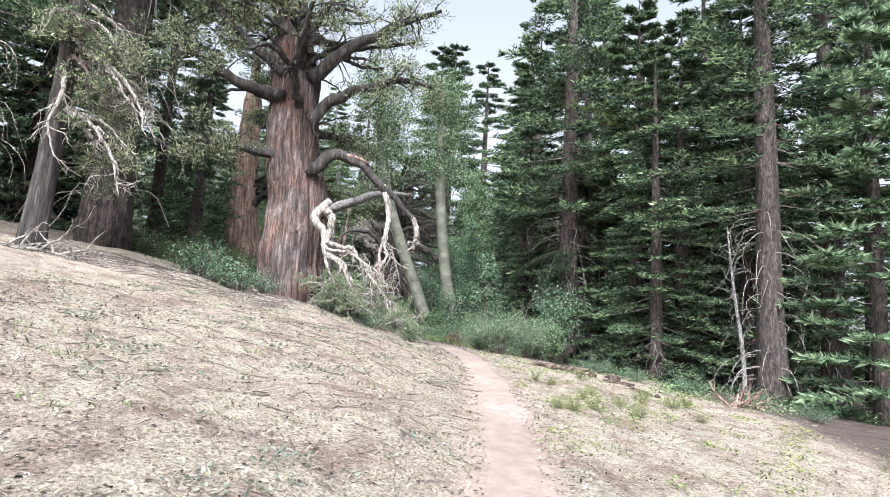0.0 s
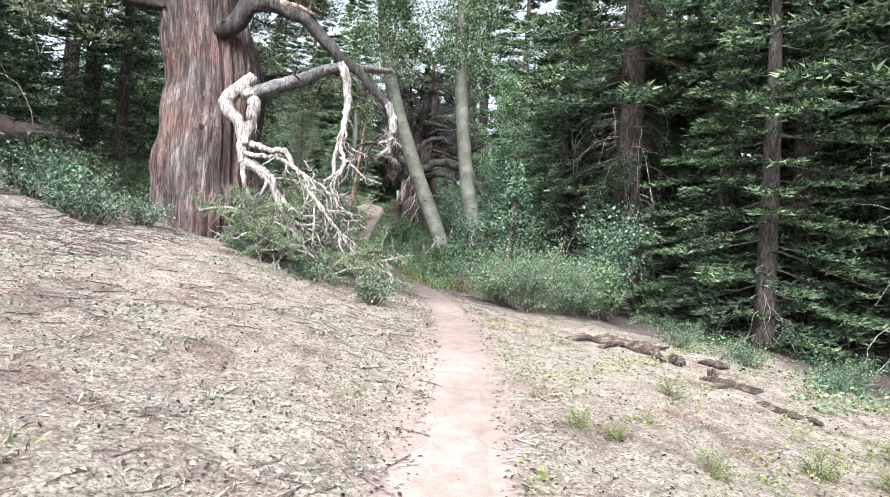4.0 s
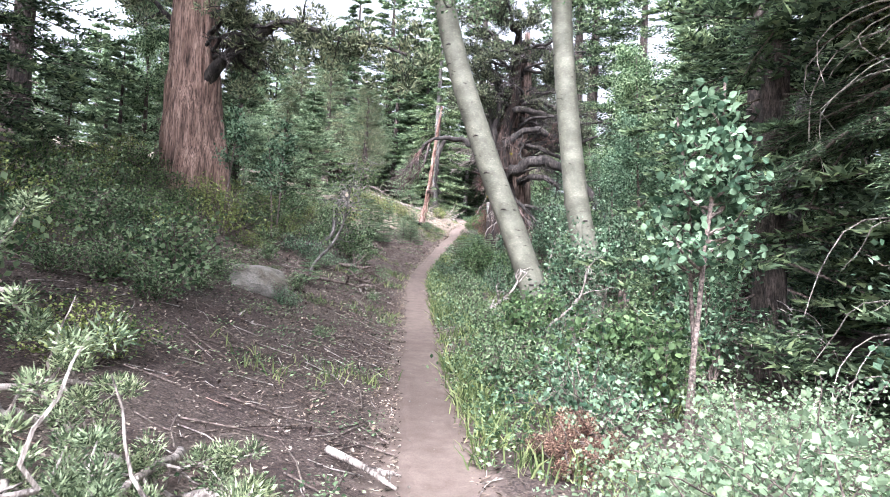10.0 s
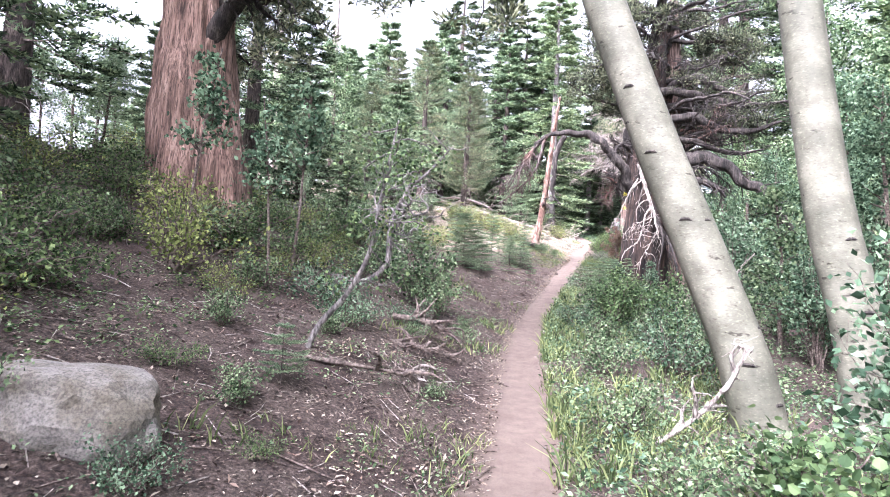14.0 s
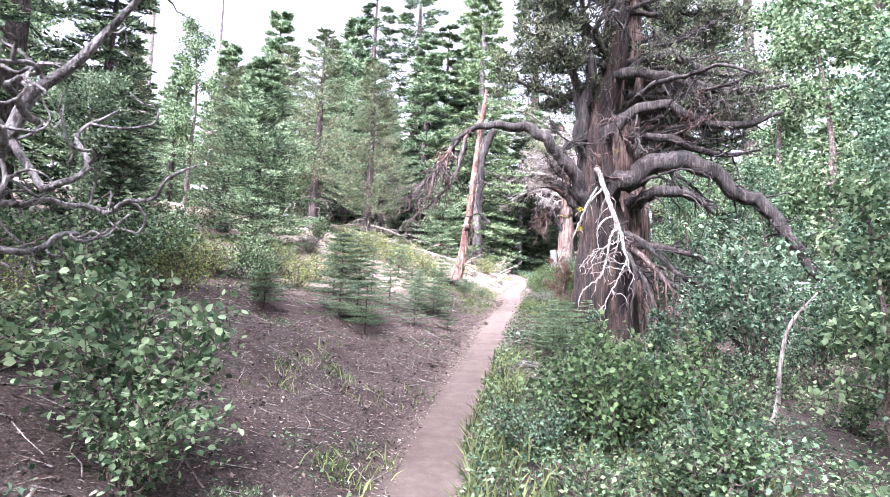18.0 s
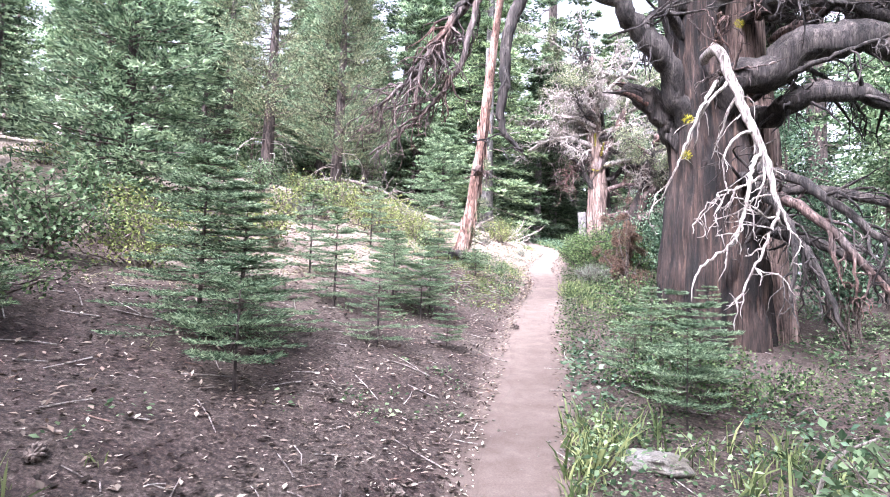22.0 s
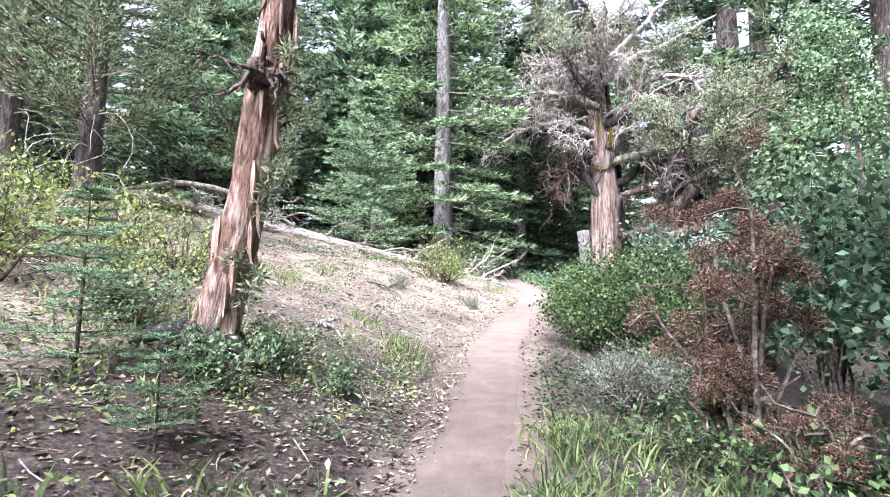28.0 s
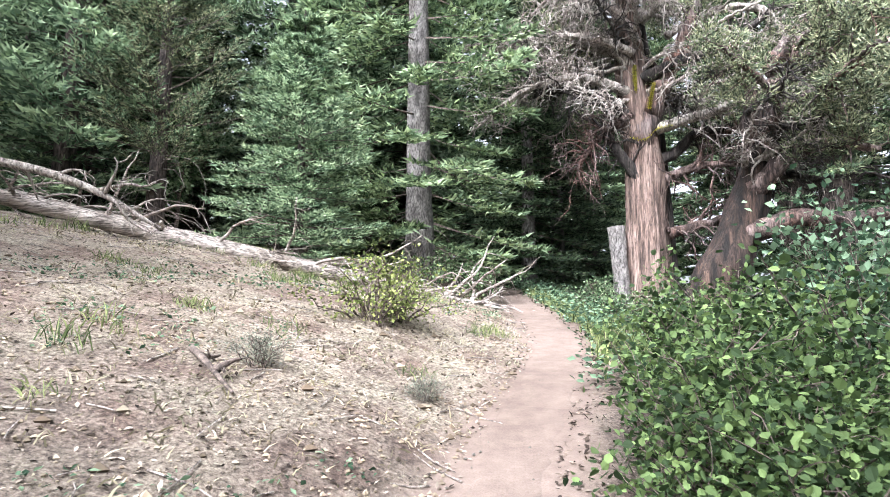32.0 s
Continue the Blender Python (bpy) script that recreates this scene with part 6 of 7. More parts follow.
SHRUBS = (
    (SH_SNOW, T_SNOW, ((4.0, 16.9, 0, 1.0), (4.95, 17.5, 130, 0.95), (3.7, 18.0, 60, 0.75), (5.6, 18.4, 200, 0.9), (4.6, 19.3, 20, 0.8), (4.0, 21.8, 90, 0.7))),
    (SH_BLUE, T_BLUE, ((2.6, 45.5, 30, 0.9), (3.2, 46.0, 130, 1.0), (3.6, 44.8, 230, 1.0), (2.5, 46.9, 70, 0.85), (4.2, 46.2, 10, 1.1), (4.6, 43.6, 90, 1.0), (6.5, 19.4, 0, 1.0), (7.0, 20.4, 100, 1.1), (3.9, 25.6, 40, 0.95), (5.6, 24.0, 10, 1.0), (6.3, 29.5, 90, 1.1), (5.2, 33.5, 60, 1.0), (1.9, 50.6, 0, 0.75), (2.6, 48.9, 60, 0.9), (3.1, 46.5, 10, 0.9), (3.4, 53.0, 200, 0.9), (3.9, 39.0, 80, 0.8))),
    (SH_DARK, T_DARK, ((0.8, 48.3, 40, 0.7), (0.75, 49.1, 140, 0.7), (0.95, 49.6, 0, 0.8), (1.1, 51.0, 80, 0.85), (1.6, 49.9, 170, 1.0), (2.1, 51.6, 30, 1.0), (2.5, 50.2, 260, 1.0), (1.35, 48.3, 300, 0.75), (2.2, 48.6, 110, 0.95), (1.4, 52.4, 20, 0.7))),
    (SH_LEAFY, "upright leafy shrub with fresh green leaves on the bank", ((-4.63, 34.2, 10, 0.9), (-5.1, 35.4, 200, 1.0), (-6.2, 37.6, 90, 0.9), (-6.56, 36.4, 140, 1.1), (-7.2, 38.5, 30, 0.9), (-4.1, 32.6, 260, 0.9), (-1.55, 30.6, 0, 1.0), (-1.25, 30.2, 120, 0.7), (-2.7, 31.6, 80, 0.8))),
    (SH_LOW, T_LOW, ((-3.2, 29.0, 0, 1.0), (-4.0, 28.2, 60, 1.1), (-4.9, 28.6, 120, 1.2), (-5.8, 28.3, 30, 1.3), (-6.8, 29.0, 200, 1.4), (-3.5, 30.4, 80, 1.0), (-4.1, 25.0, 220, 0.8), (-4.6, 26.3, 20, 1.2), (-5.6, 26.5, 90, 1.3), (-3.4, 23.8, 140, 1.0), (-3.9, 22.6, 0, 1.1), (-4.8, 23.8, 50, 1.3), (-5.9, 24.6, 270, 1.3), (-2.7, 22.4, 70, 0.8), (-3.0, 20.8, 100, 1.0), (-3.6, 19.6, 190, 1.2), (-2.5, 19.3, 0, 1.0), (-4.7, 21.0, 33, 1.3),
                     (1.4, 42.6, 0, 1.2), (1.4, 43.6, 40, 1.2), (1.7, 44.2, 100, 1.4), (1.2, 41.6, 200, 0.9), (1.35, 45.0, 10, 1.1), (2.1, 44.8, 60, 1.3), (1.1, 46.9, 20, 0.8), (1.2, 47.4, 110, 1.1), (1.0, 38.9, 60, 0.9), (1.5, 39.9, 0, 1.0), (1.9, 39.0, 250, 1.1), (-0.4, 24.2, 0, 0.35), (-1.5, 24.6, 80, 0.5))),
    (SH_OLIVE, T_OLIVE, ((-1.8, 51.9, 0, 1.15), (-1.7, 52.3, 90, 0.95), (-2.9, 29.3, 90, 0.8), (-2.8, 28.1, 200, 0.6), (-1.8, 21.2, 60, 0.5), (-2.6, 26.6, 140, 0.6), (-5.2, 30.6, 0, 1.2), (-6.3, 31.4, 80, 1.2), (-4.2, 31.3, 160, 1.0), (-6.3, 26.0, 20, 1.2), (-5.0, 25.0, 200, 1.1), (-3.5, 44.8, 0, 1.2), (-4.1, 45.6, 70, 1.3), (-4.7, 44.7, 140, 1.2), (-3.1, 46.5, 20, 1.0), (-3.8, 46.6, 300, 1.2), (-4.9, 46.4, 10, 1.3), (-5.5, 45.6, 55, 1.2), (-2.9, 45.4, 90, 0.9), (-4.0, 38.5, 0, 1.0), (-4.8, 39.4, 120, 1.1), (-5.6, 37.2, 200, 1.2), (-5.2, 35.2, 20, 1.3))),
    (SH_OLIVE, "small yellow-green shrub on the dry meadow", ((2.65, 7.78, 0, 0.3), (2.85, 7.74, 50, 0.32), (3.3, 8.09, 100, 0.38), (4.11, 8.48, 150, 0.36), (3.45, 8.96, 200, 0.34), (5.47, 9.14, 250, 0.3), (4.97, 10.2, 300, 0.4), (3.97, 9.92, 20, 0.32), (4.2, 9.32, 70, 0.3), (5.49, 10.05, 120, 0.38), (3.38, 10.23, 170, 0.28), (3.13, 10.34, 220, 0.3), (6.2, 10.9, 30, 0.4), (4.4, 11.6, 80, 0.35))),
    (SH_GREEN, T_GREEN, ((-0.6, 29.6, 0, 0.5), (-0.75, 30.4, 50, 0.5), (-1.0, 28.7, 0, 0.4), (-1.5, 23.0, 20, 0.6), (-0.9, 24.6, 90, 0.55), (-1.3, 22.2, 0, 0.4), (-2.0, 20.4, 10, 0.6), (-1.4, 27.0, 60, 0.5), (0.3, 22.2, 0, 0.3), (-0.1, 26.9, 30, 0.35), (1.3, 14.45, 0, 0.8), (2.5, 21.3, 40, 1.0), (2.9, 22.3, 90, 1.1), (2.4, 23.4, 0, 0.9), (2.2, 25.2, 60, 0.9), (2.9, 26.0, 160, 1.0), (1.9, 27.2, 200, 0.9), (1.5, 29.9, 0, 1.0), (1.4, 31.8, 70, 1.0), (1.25, 34.3, 20, 1.35), (1.9, 34.9, 110, 1.3), (1.0, 35.2, 60, 0.9), (2.5, 36.8, 0, 1.4), (1.7, 36.3, 300, 1.2), (3.3, 35.5, 90, 1.3), (2.2, 32.6, 10, 1.2), (3.2, 31.5, 0, 1.3), (-1.5, 45.2, 30, 0.6), (-1.1, 45.3, 70, 0.5), (-1.6, 44.6, 0, 0.6), (-2.5, 45.0, 10, 0.7), (-1.0, 20.6, 0, 0.7), (-2.6, 27.2, 40, 0.8), (-1.9, 25.7, 100, 0.6), (0.7, 55.6, 0, 0.9), (1.4, 56.3, 40, 1.0), (0.5, 57.4, 90, 1.0), (-1.5, 56.8, 30, 1.1), (-2.2, 57.0, 160, 1.2))),
    (SH_BLUELOW, T_BLUELOW, ((-1.5, 27.7, 0, 0.75), (-1.95, 28.0, 60, 0.9), (-1.2, 29.2, 120, 0.6), (-0.6, 23.3, 0, 0.45), (-2.4, 22.9, 200, 0.8), (-3.3, 15.1, 0, 1.3), (-2.8, 14.8, 80, 1.0), (-3.9, 15.5, 160, 1.2), (-2.3, 15.4, 30, 0.8), (-0.7, 15.4, 90, 0.6), (0.3, 15.0, 0, 0.6), (3.4, 20.3, 0, 1.2), (3.3, 24.2, 60, 1.2), (2.5, 30.6, 10, 1.2), (2.7, 33.4, 0, 1.3), (1.5, 55.0, 0, 0.9), (4.5, 23.4, 200, 1.4), (0.9, 33.2, 100, 0.8), (7.0, 14.6, 0, 0.6), (8.3, 14.2, 50, 0.7), (7.6, 13.6, 120, 0.5), (9.4, 13.4, 10, 0.7), (6.4, 15.8, 220, 0.7), (9.8, 12.0, 0, 0.6))),
    (SH_SHOOT, T_SHOOT, ((3.6, 21.8, 40, 1.2), (4.0, 22.0, 120, 1.2), (4.4, 22.2, 210, 1.25), (4.25, 21.4, 300, 1.15), (6.0, 18.3, 90, 1.3), (2.75, 23.9, 0, 1.0), (3.2, 24.7, 90, 1.15), (3.0, 25.4, 200, 1.0), (2.6, 33.0, 0, 0.8))),
    (SH_SHADE, "young aspen shoot with large dark green leaves", ((1.35, 33.8, 0, 1.0), (1.6, 34.6, 120, 1.1), (1.6, 33.5, 60, 1.0), (2.1, 34.1, 150, 1.0), (2.4, 35.0, 20, 1.1), (1.9, 35.6, 210, 0.9), (2.6, 34.4, 80, 1.1))),
    (SH_SAGE, T_SAGE, ((-3.8, 48.4, 40, 1.0), (-4.1, 48.7, 140, 1.0), (0.75, 45.9, 0, 0.9), (0.95, 46.3, 60, 0.9), (0.7, 46.6, 130, 0.7), (-0.95, 50.4, 20, 0.4), (-1.9, 49.9, 0, 0.5), (-4.6, 43.4, 0, 1.0), (-5.6, 42.9, 50, 1.1))),
)
for meshes, label, places in SHRUBS:
    for x, y, rz, sc in places:
        if sc > 0.01:
            put(meshes, "shrub", x, y, label, "shrub", "shrubs: " + label.split(" on ")[0], rz, (sc, sc, sc), -0.03)


upper_rng = np.random.default_rng(33)
for i in range(34):
    y = upper_rng.uniform(34, 47)
    x = float(trail_x(y)) - upper_rng.uniform(3.6, 9.5)
    meshes, label = ((SH_OLIVE, T_OLIVE), (SH_SAGE, T_SAGE), (SH_GREEN, T_GREEN), (SH_LOW, T_LOW))[int(upper_rng.integers(0, 4))]
    sc = upper_rng.uniform(0.6, 1.3)
    put(meshes, "shrub", x, y, label.replace("beside the path", "on the bank"), "shrub", "shrubs on the bank", upper_rng.uniform(0, 360), (sc, sc, sc), -0.03)

side_rng = np.random.default_rng(34)
for i in range(40):
    y = side_rng.uniform(28, 48)
    x = float(trail_x(y)) + side_rng.uniform(4.0, 9.0)
    if math.hypot(x - 2.6, y - 43) < 1.8:
        continue
    meshes, label = ((SH_BLUE, T_BLUE), (SH_GREEN, T_GREEN), (SH_BLUELOW, T_BLUELOW))[int(side_rng.integers(0, 3))]
    sc = side_rng.uniform(0.7, 1.3)
    put(meshes, "shrub", x, y, label.replace("beside the path", "below the path"), "shrub", "shrubs below the path", side_rng.uniform(0, 360), (sc, sc, sc), -0.03)

bank_rng = np.random.default_rng(31)
for i in range(105):
    y = bank_rng.uniform(18.3, 32)
    u = -2.4 - 6.5 * bank_rng.random() ** 0.9
    x = float(trail_x(y)) + u
    if u > -3.9 and 21.5 < y < 30 or abs(x + 1.0) < 0.8 and abs(y - 23.4) < 0.8 or math.hypot(x + 5.5, y - 29.7) < 1.1:
        continue
    meshes, label = ((SH_LOW, T_LOW), (SH_OLIVE, T_OLIVE), (SH_GREEN, T_GREEN), (SH_LOW, T_LOW))[int(bank_rng.integers(0, 4))]
    sc = bank_rng.uniform(0.7, 1.5)
    put(meshes, "shrub", x, y, label.replace("beside the path", "on the bank"), "shrub", "shrubs on the bank", bank_rng.uniform(0, 360), (sc, sc, sc * bank_rng.uniform(0.8, 1.2)), -0.03)


def dead_bush(x, y, h, w, seed, rz=0):
    rng = np.random.default_rng(seed)
    ob = thing("dead_juniper_bush", x, y, gz(x, y), "dead juniper bush with rust-brown needles still on its branches", "shrub", "rust-brown dead bushes")
    wood, lf = Geo(), Geo()
    for i in range(11):
        a = rng.uniform(0, 2 * np.pi)
        ln = gnarl((0, 0, -0.05), (math.cos(a) * w, math.sin(a) * w, h * rng.uniform(0.8, 1.3)), h * rng.uniform(0.5, 1.0), 7, rng, 0, 0.12)
        tube(wood, ln, [0.022, 0.006], 5)
        for p in ln[3:]:
            if rng.random() < 0.34:
                clump(lf, p + rng.normal(0, 0.03, 3), 0.09, 420, rng, 0.016, 0.9, 0.0, 0.5)
        for j in range(7):
            tw = gnarl(ln[rng.integers(2, 8)], [rng.normal(0, 1), rng.normal(0, 1), 0.3], rng.uniform(0.12, 0.34), 4, rng, 0.05, 0.3)
            tube(wood, tw, [0.01, 0.004], 3)
            for p in tw[2:]:
                if rng.random() < 0.26:
                    clump(lf, p + rng.normal(0, 0.02, 3), 0.075, 520, rng, 0.015, 0.9, 0.0, 0.5)
    tagged(part("branchwork", wood.mesh("dead_bush_branchwork", M_TWIG), ob), kind="stuff")
    part("foliage", lf.mesh("dead_bush_foliage", M_DEADRED), ob, "rust-brown dry needles")


dead_bush(1.3, 45.1, 1.85, 0.2, 301)
dead_bush(1.7, 44.8, 0.85, 0.5, 302)
dead_bush(3.2, 19.4, 0.4, 0.5, 304)


# ---- bent bare saplings ----
def bent_sapling(x, y, pts, radii, label, seed, leaf_mat=None, mat=None, twigs=9, reach=0.5, curls=0):
    rng = np.random.default_rng(seed)
    ob = thing("bent_sapling", x, y, gz(x, y), label, "sapling", "bent saplings")
    g, tg, lf = Geo(), Geo(), Geo()
    L = bend(rel(x, y, pts), 5 * len(pts))
    tube(g, L, radii, 8, 0.03, rng)
    for i in range(twigs):
        k = rng.uniform(0.35, 1)
        tw = gnarl(L[int(k * (len(L) - 1))], rng.normal(0, 1, 3) + [0, 0, 0.4], reach * rng.uniform(0.5, 1.3), 7, rng, 0, 0.3)
        tube(tg, tw, [0.012, 0.003], 4)
        for m in range(2):
            tube(tg, gnarl(tw[rng.integers(2, 7)], rng.normal(0, 1, 3), reach * 0.4, 5, rng, 0, 0.4), [0.006, 0.002], 3)
        if leaf_mat:
            P = np.repeat(tw[3:], 13, 0) + rng.normal(0, 0.09, (13 * len(tw[3:]), 3))
            leaves(lf, P, rng.normal(0, 1, P.shape) + [0, 0, -0.4], 0.037 * rng.uniform(0.7, 1.3, len(P)), rng, 0.3, 0.9, True)
    part("stem", g.mesh("bent_stem", mat or M_DEAD, True), ob)
    for i in range(curls):
        cg = Geo()
        arm = gnarl(L[int(rng.uniform(0.42, 0.72) * (len(L) - 1))], (rng.uniform(0.2, 1.0), rng.normal(0, 0.5), rng.uniform(-1.0, 0.5)), rng.uniform(0.7, 1.4), 12, rng, -0.1, 0.42)
        tube(cg, bend(arm, 26), [0.021, 0.017, 0.012, 0.006], 6)
        for m in range(3):
            tube(cg, bend(gnarl(arm[rng.integers(4, 11)], (rng.uniform(-0.2, 1), rng.normal(0, 0.6), rng.normal(0, 0.6)), rng.uniform(0.3, 0.6), 7, rng, -0.05, 0.5), 14), [0.01, 0.004], 5)
        part("branch", cg.mesh("bent_branch", mat or M_DEAD, True), ob)
    if tg.n:
        tagged(part("twigwork", tg.mesh("bent_twigwork", mat or M_DEAD), ob), kind="stuff")
    if leaf_mat:
        part("foliage", lf.mesh("bent_foliage", leaf_mat), ob)
    return ob


# ---- fallen wood, stones ----
def fallen_log(name, pts, radii, label, seed, branches=10, reach=0.9, mat=None, category="log", spread_way=(0, 0, 0.5)):
    x, y = pts[0][0], pts[0][1]
    rng = np.random.default_rng(seed)
    ob = thing(name, x, y, gz(x, y), label, category)
    L = bend(rel(x, y, pts), 8 * len(pts))
    g = tube(Geo(), L, radii, 14, 0.06, rng)
    part("trunk", g.mesh("log_trunk", mat or M_DEAD, True), ob)
    for i in range(branches):
        k = rng.uniform(0.15, 1)
        j = int(k * (len(L) - 1))
        t = unit(L[min(j + 1, len(L) - 1)] - L[max(j - 1, 0)])
        g = Geo()
        tw = gnarl(L[j], t * 0.8 + rng.normal(0, 0.5, 3) + spread_way, reach * rng.uniform(0.4, 1.2), 7, rng, 0.06, 0.2)
        tube(g, tw, [0.03, 0.007], 5)
        for m in range(3):
            tube(g, gnarl(tw[rng.integers(2, 7)], t + rng.normal(0, 0.7, 3), reach * 0.35, 5, rng, 0.08, 0.3), [0.01, 0.003], 4)
        part("branch", g.mesh("log_branch", mat or M_DEAD, True), ob)
    return ob


fallen_log("fallen_tree", [(-9.0, 53.1, 8.35), (-7.4, 53.2, 7.95), (-4.9, 53.8, 7.33), (-4.3, 54.0, 7.2), (-3.1, 54.7, 6.9), (-1.2, 56.0, 6.5)], [0.1, 0.11, 0.11, 0.11, 0.09, 0.04], "long fallen dead tree with whitened branches lying across the bank", 401, 44, 1.2, M_LOG)
fallen_log("fallen_tree", [(-8.0, 53.7, 8.2), (-6.2, 53.6, 7.72), (-4.4, 54.3, 7.28), (-2.6, 55.2, 6.85), (-1.6, 55.9, 6.62)], [0.05, 0.07, 0.07, 0.06, 0.02], "slim fallen dead tree lying against a larger one", 420, 22, 1.0, M_LOG, spread_way=(0, 0, 0.2))
fallen_log("fallen_limb", [(-8.6, 52.4, 8.2), (-7.0, 52.3, 8.25), (-5.6, 52.6, 7.85), (-4.9, 52.9, 7.4)], [0.04, 0.055, 0.05, 0.02], "pale broken limb lying beside a fallen tree", 402, 10, 0.8)
def rotten_log(pieces):
    x, y = pieces[0][0], pieces[0][1]
    ob = thing("rotten_log", x, y, gz(x, y), "rotten log fallen into dark crumbling pieces on dry grass", "log")
    rng = np.random.default_rng(403)
    for px, py, turn, size, r in pieces:
        for k in range(3):
            a = radians(turn + rng.normal(0, 40))
            c = np.array([px + rng.normal(0, 0.18), py + rng.normal(0, 0.18), 0])
            pts = [(c[0] + d * size * math.cos(a), c[1] + d * size * math.sin(a), gz(c[0], c[1]) + r * rng.uniform(0.2, 0.8)) for d in (-0.5, -0.15, 0.2, 0.5)]
            g = tube(Geo(), bend(rel(x, y, pts), 12), [r * 0.2, r * rng.uniform(0.4, 0.7), r * 0.65, r * 0.25], 7, 0.45, rng)
            part("chunk", g.mesh("rotten_chunk", M_ROT, True), ob)


rotten_log(((4.75, 14.9, -20, 0.5, 0.09), (5.2, 15.0, 10, 0.45, 0.08), (5.45, 14.6, -60, 0.55, 0.1), (5.66, 14.2, -80, 0.5, 0.09), (5.65, 13.5, -85, 0.45, 0.08), (5.68, 12.9, -70, 0.4, 0.07), (6.0, 12.4, -50, 0.35, 0.05)))
fallen_log("root_wood", [(8.0, 12.3, 0.35), (8.4, 12.6, 0.5), (8.9, 12.5, 0.45)], [0.1, 0.09, 0.03], "reddish splintered root wood on the ground", 404, 14, 0.7, M_RED)
fallen_log("dead_branch", [(-7.4, 12.2, 2.6), (-6.2, 12.6, 2.75), (-5.2, 13.4, 2.5)], [0.04, 0.035, 0.012], "bleached dead branch lying on the slope", 405, 14, 0.9)
fallen_log("dead_branch", [(-6.8, 13.6, 2.7), (-5.6, 14.2, 2.65), (-4.6, 14.8, 2.4)], [0.04, 0.03, 0.012], "bleached dead branch lying on the slope", 406, 14, 0.8)
fallen_log("dead_branch", [(1.44, 18.75, 1.66), (1.75, 18.55, 1.62), (1.98, 18.4, 1.56)], [0.025, 0.022, 0.01], "bleached stick lying at the edge of the path", 407, 1, 0.2)
fallen_log("dead_branch", [(-2.9, 40.4, 4.75), (-2.3, 40.2, 4.6), (-1.75, 40.3, 4.35)], [0.015, 0.014, 0.006], "thin brown stick lying in the litter", 408, 2, 0.3, M_TWIG)
fallen_log("dead_branch", [(-1.72, 46.25, gz(-1.72, 46.25)), (-1.64, 46.3, gz(-1.64, 46.3) + 0.13), (-1.5, 46.3, gz(-1.5, 46.3) + 0.12), (-1.42, 46.25, gz(-1.42, 46.25) + 0.02)], [0.012, 0.011, 0.009, 0.004], "twisted pale dead branch arching over the soil", 409, 3, 0.16)
fallen_log("dead_branch", [(2.1, 26.7, 2.1), (2.5, 26.9, 2.4), (3.0, 27.4, 3.0)], [0.02, 0.017, 0.007], "pale bare branch leaning out of the shrubs", 410, 6, 0.6)
fallen_log("dead_branch", [(-1.5, 25.6, 2.75), (-0.9, 26.0, 2.65), (-0.2, 26.6, 2.5)], [0.03, 0.025, 0.01], "dead branch lying in the litter below the bank", 411, 8, 0.5, M_TWIG)
fallen_log("dead_branch", [(-1.7, 27.6, 2.75), (-1.2, 28.0, 2.7), (-0.7, 28.1, 2.62), (-0.35, 28.5, 2.5)], [0.035, 0.03, 0.02, 0.01], "crooked dead root wood lying in the litter", 412, 18, 0.45, M_TWIG, spread_way=(0, 0, 0.15))
fallen_log("dead_branch", [(-1.4, 28.9, 2.95), (-0.9, 29.0, 2.9), (-0.6, 28.9, 2.75)], [0.04, 0.045, 0.015], "crooked dead root wood lying in the litter", 413, 16, 0.45, M_TWIG, spread_way=(0, 0, 0.2))
fallen_log("dead_branch", [(-0.9, 27.0, 2.45), (-0.5, 27.2, 2.4), (-0.1, 27.1, 2.3)], [0.03, 0.025, 0.01], "bleached stick lying in the litter", 414, 8, 0.4)
fallen_log("dead_branch", [(-1.0, 21.2, 2.05), (-0.5, 21.5, 2.0), (0.0, 21.4, 1.9)], [0.025, 0.02, 0.01], "bleached stick lying in the litter", 415, 8, 0.5)
fallen_log("dead_branch", [(-2.4, 49.9, gz(-2.4, 49.9) + 0.02), (-2.1, 49.6, gz(-2.1, 49.6) + 0.06), (-1.8, 49.4, gz(-1.8, 49.4) + 0.02)], [0.02, 0.02, 0.008], "dark twisted stick lying on the sandy bank", 416, 2, 0.2, M_TWIG)


def boulder(x, y, size, seed, label):
    bm = bmesh.new()
    bmesh.ops.create_icosphere(bm, subdivisions=4, radius=1.0)
    for v in bm.verts:
        n = v.co.normalized()
        k = 1 + 0.28 * noise.noise(n * 1.3 + Vector((seed, 0, 0))) + 0.1 * noise.noise(n * 3.5 + Vector((seed, 3, 0))) + 0.03 * noise.noise(n * 9)
        v.co = Vector((n.x * size[0], n.y * size[1], n.z * size[2])) * k
        if v.co.z > 0.62 * size[2]:
            v.co.z = 0.62 * size[2] + 0.3 * (v.co.z - 0.62 * size[2])
    me = bpy.data.meshes.new("boulder")
    bm.to_mesh(me)
    bm.free()
    me.materials.append(M_ROCK)
    ob = new("boulder", me)
    ob.matrix_basis = pose(x, y, gz(x, y) + 0.2 * size[2], 0, 6, 25)
    return tagged(ob, label, "rock")


boulder(-1.16, 23.5, (0.48, 0.36, 0.36), 3, "grey granite boulder half buried in the bank")
boulder(0.7, 37.45, (0.26, 0.2, 0.08), 5, "small flat tan stone at the edge of the path")
boulder(0.75, 59.9, (0.14, 0.2, 0.1), 7, "small grey stone beside the path")


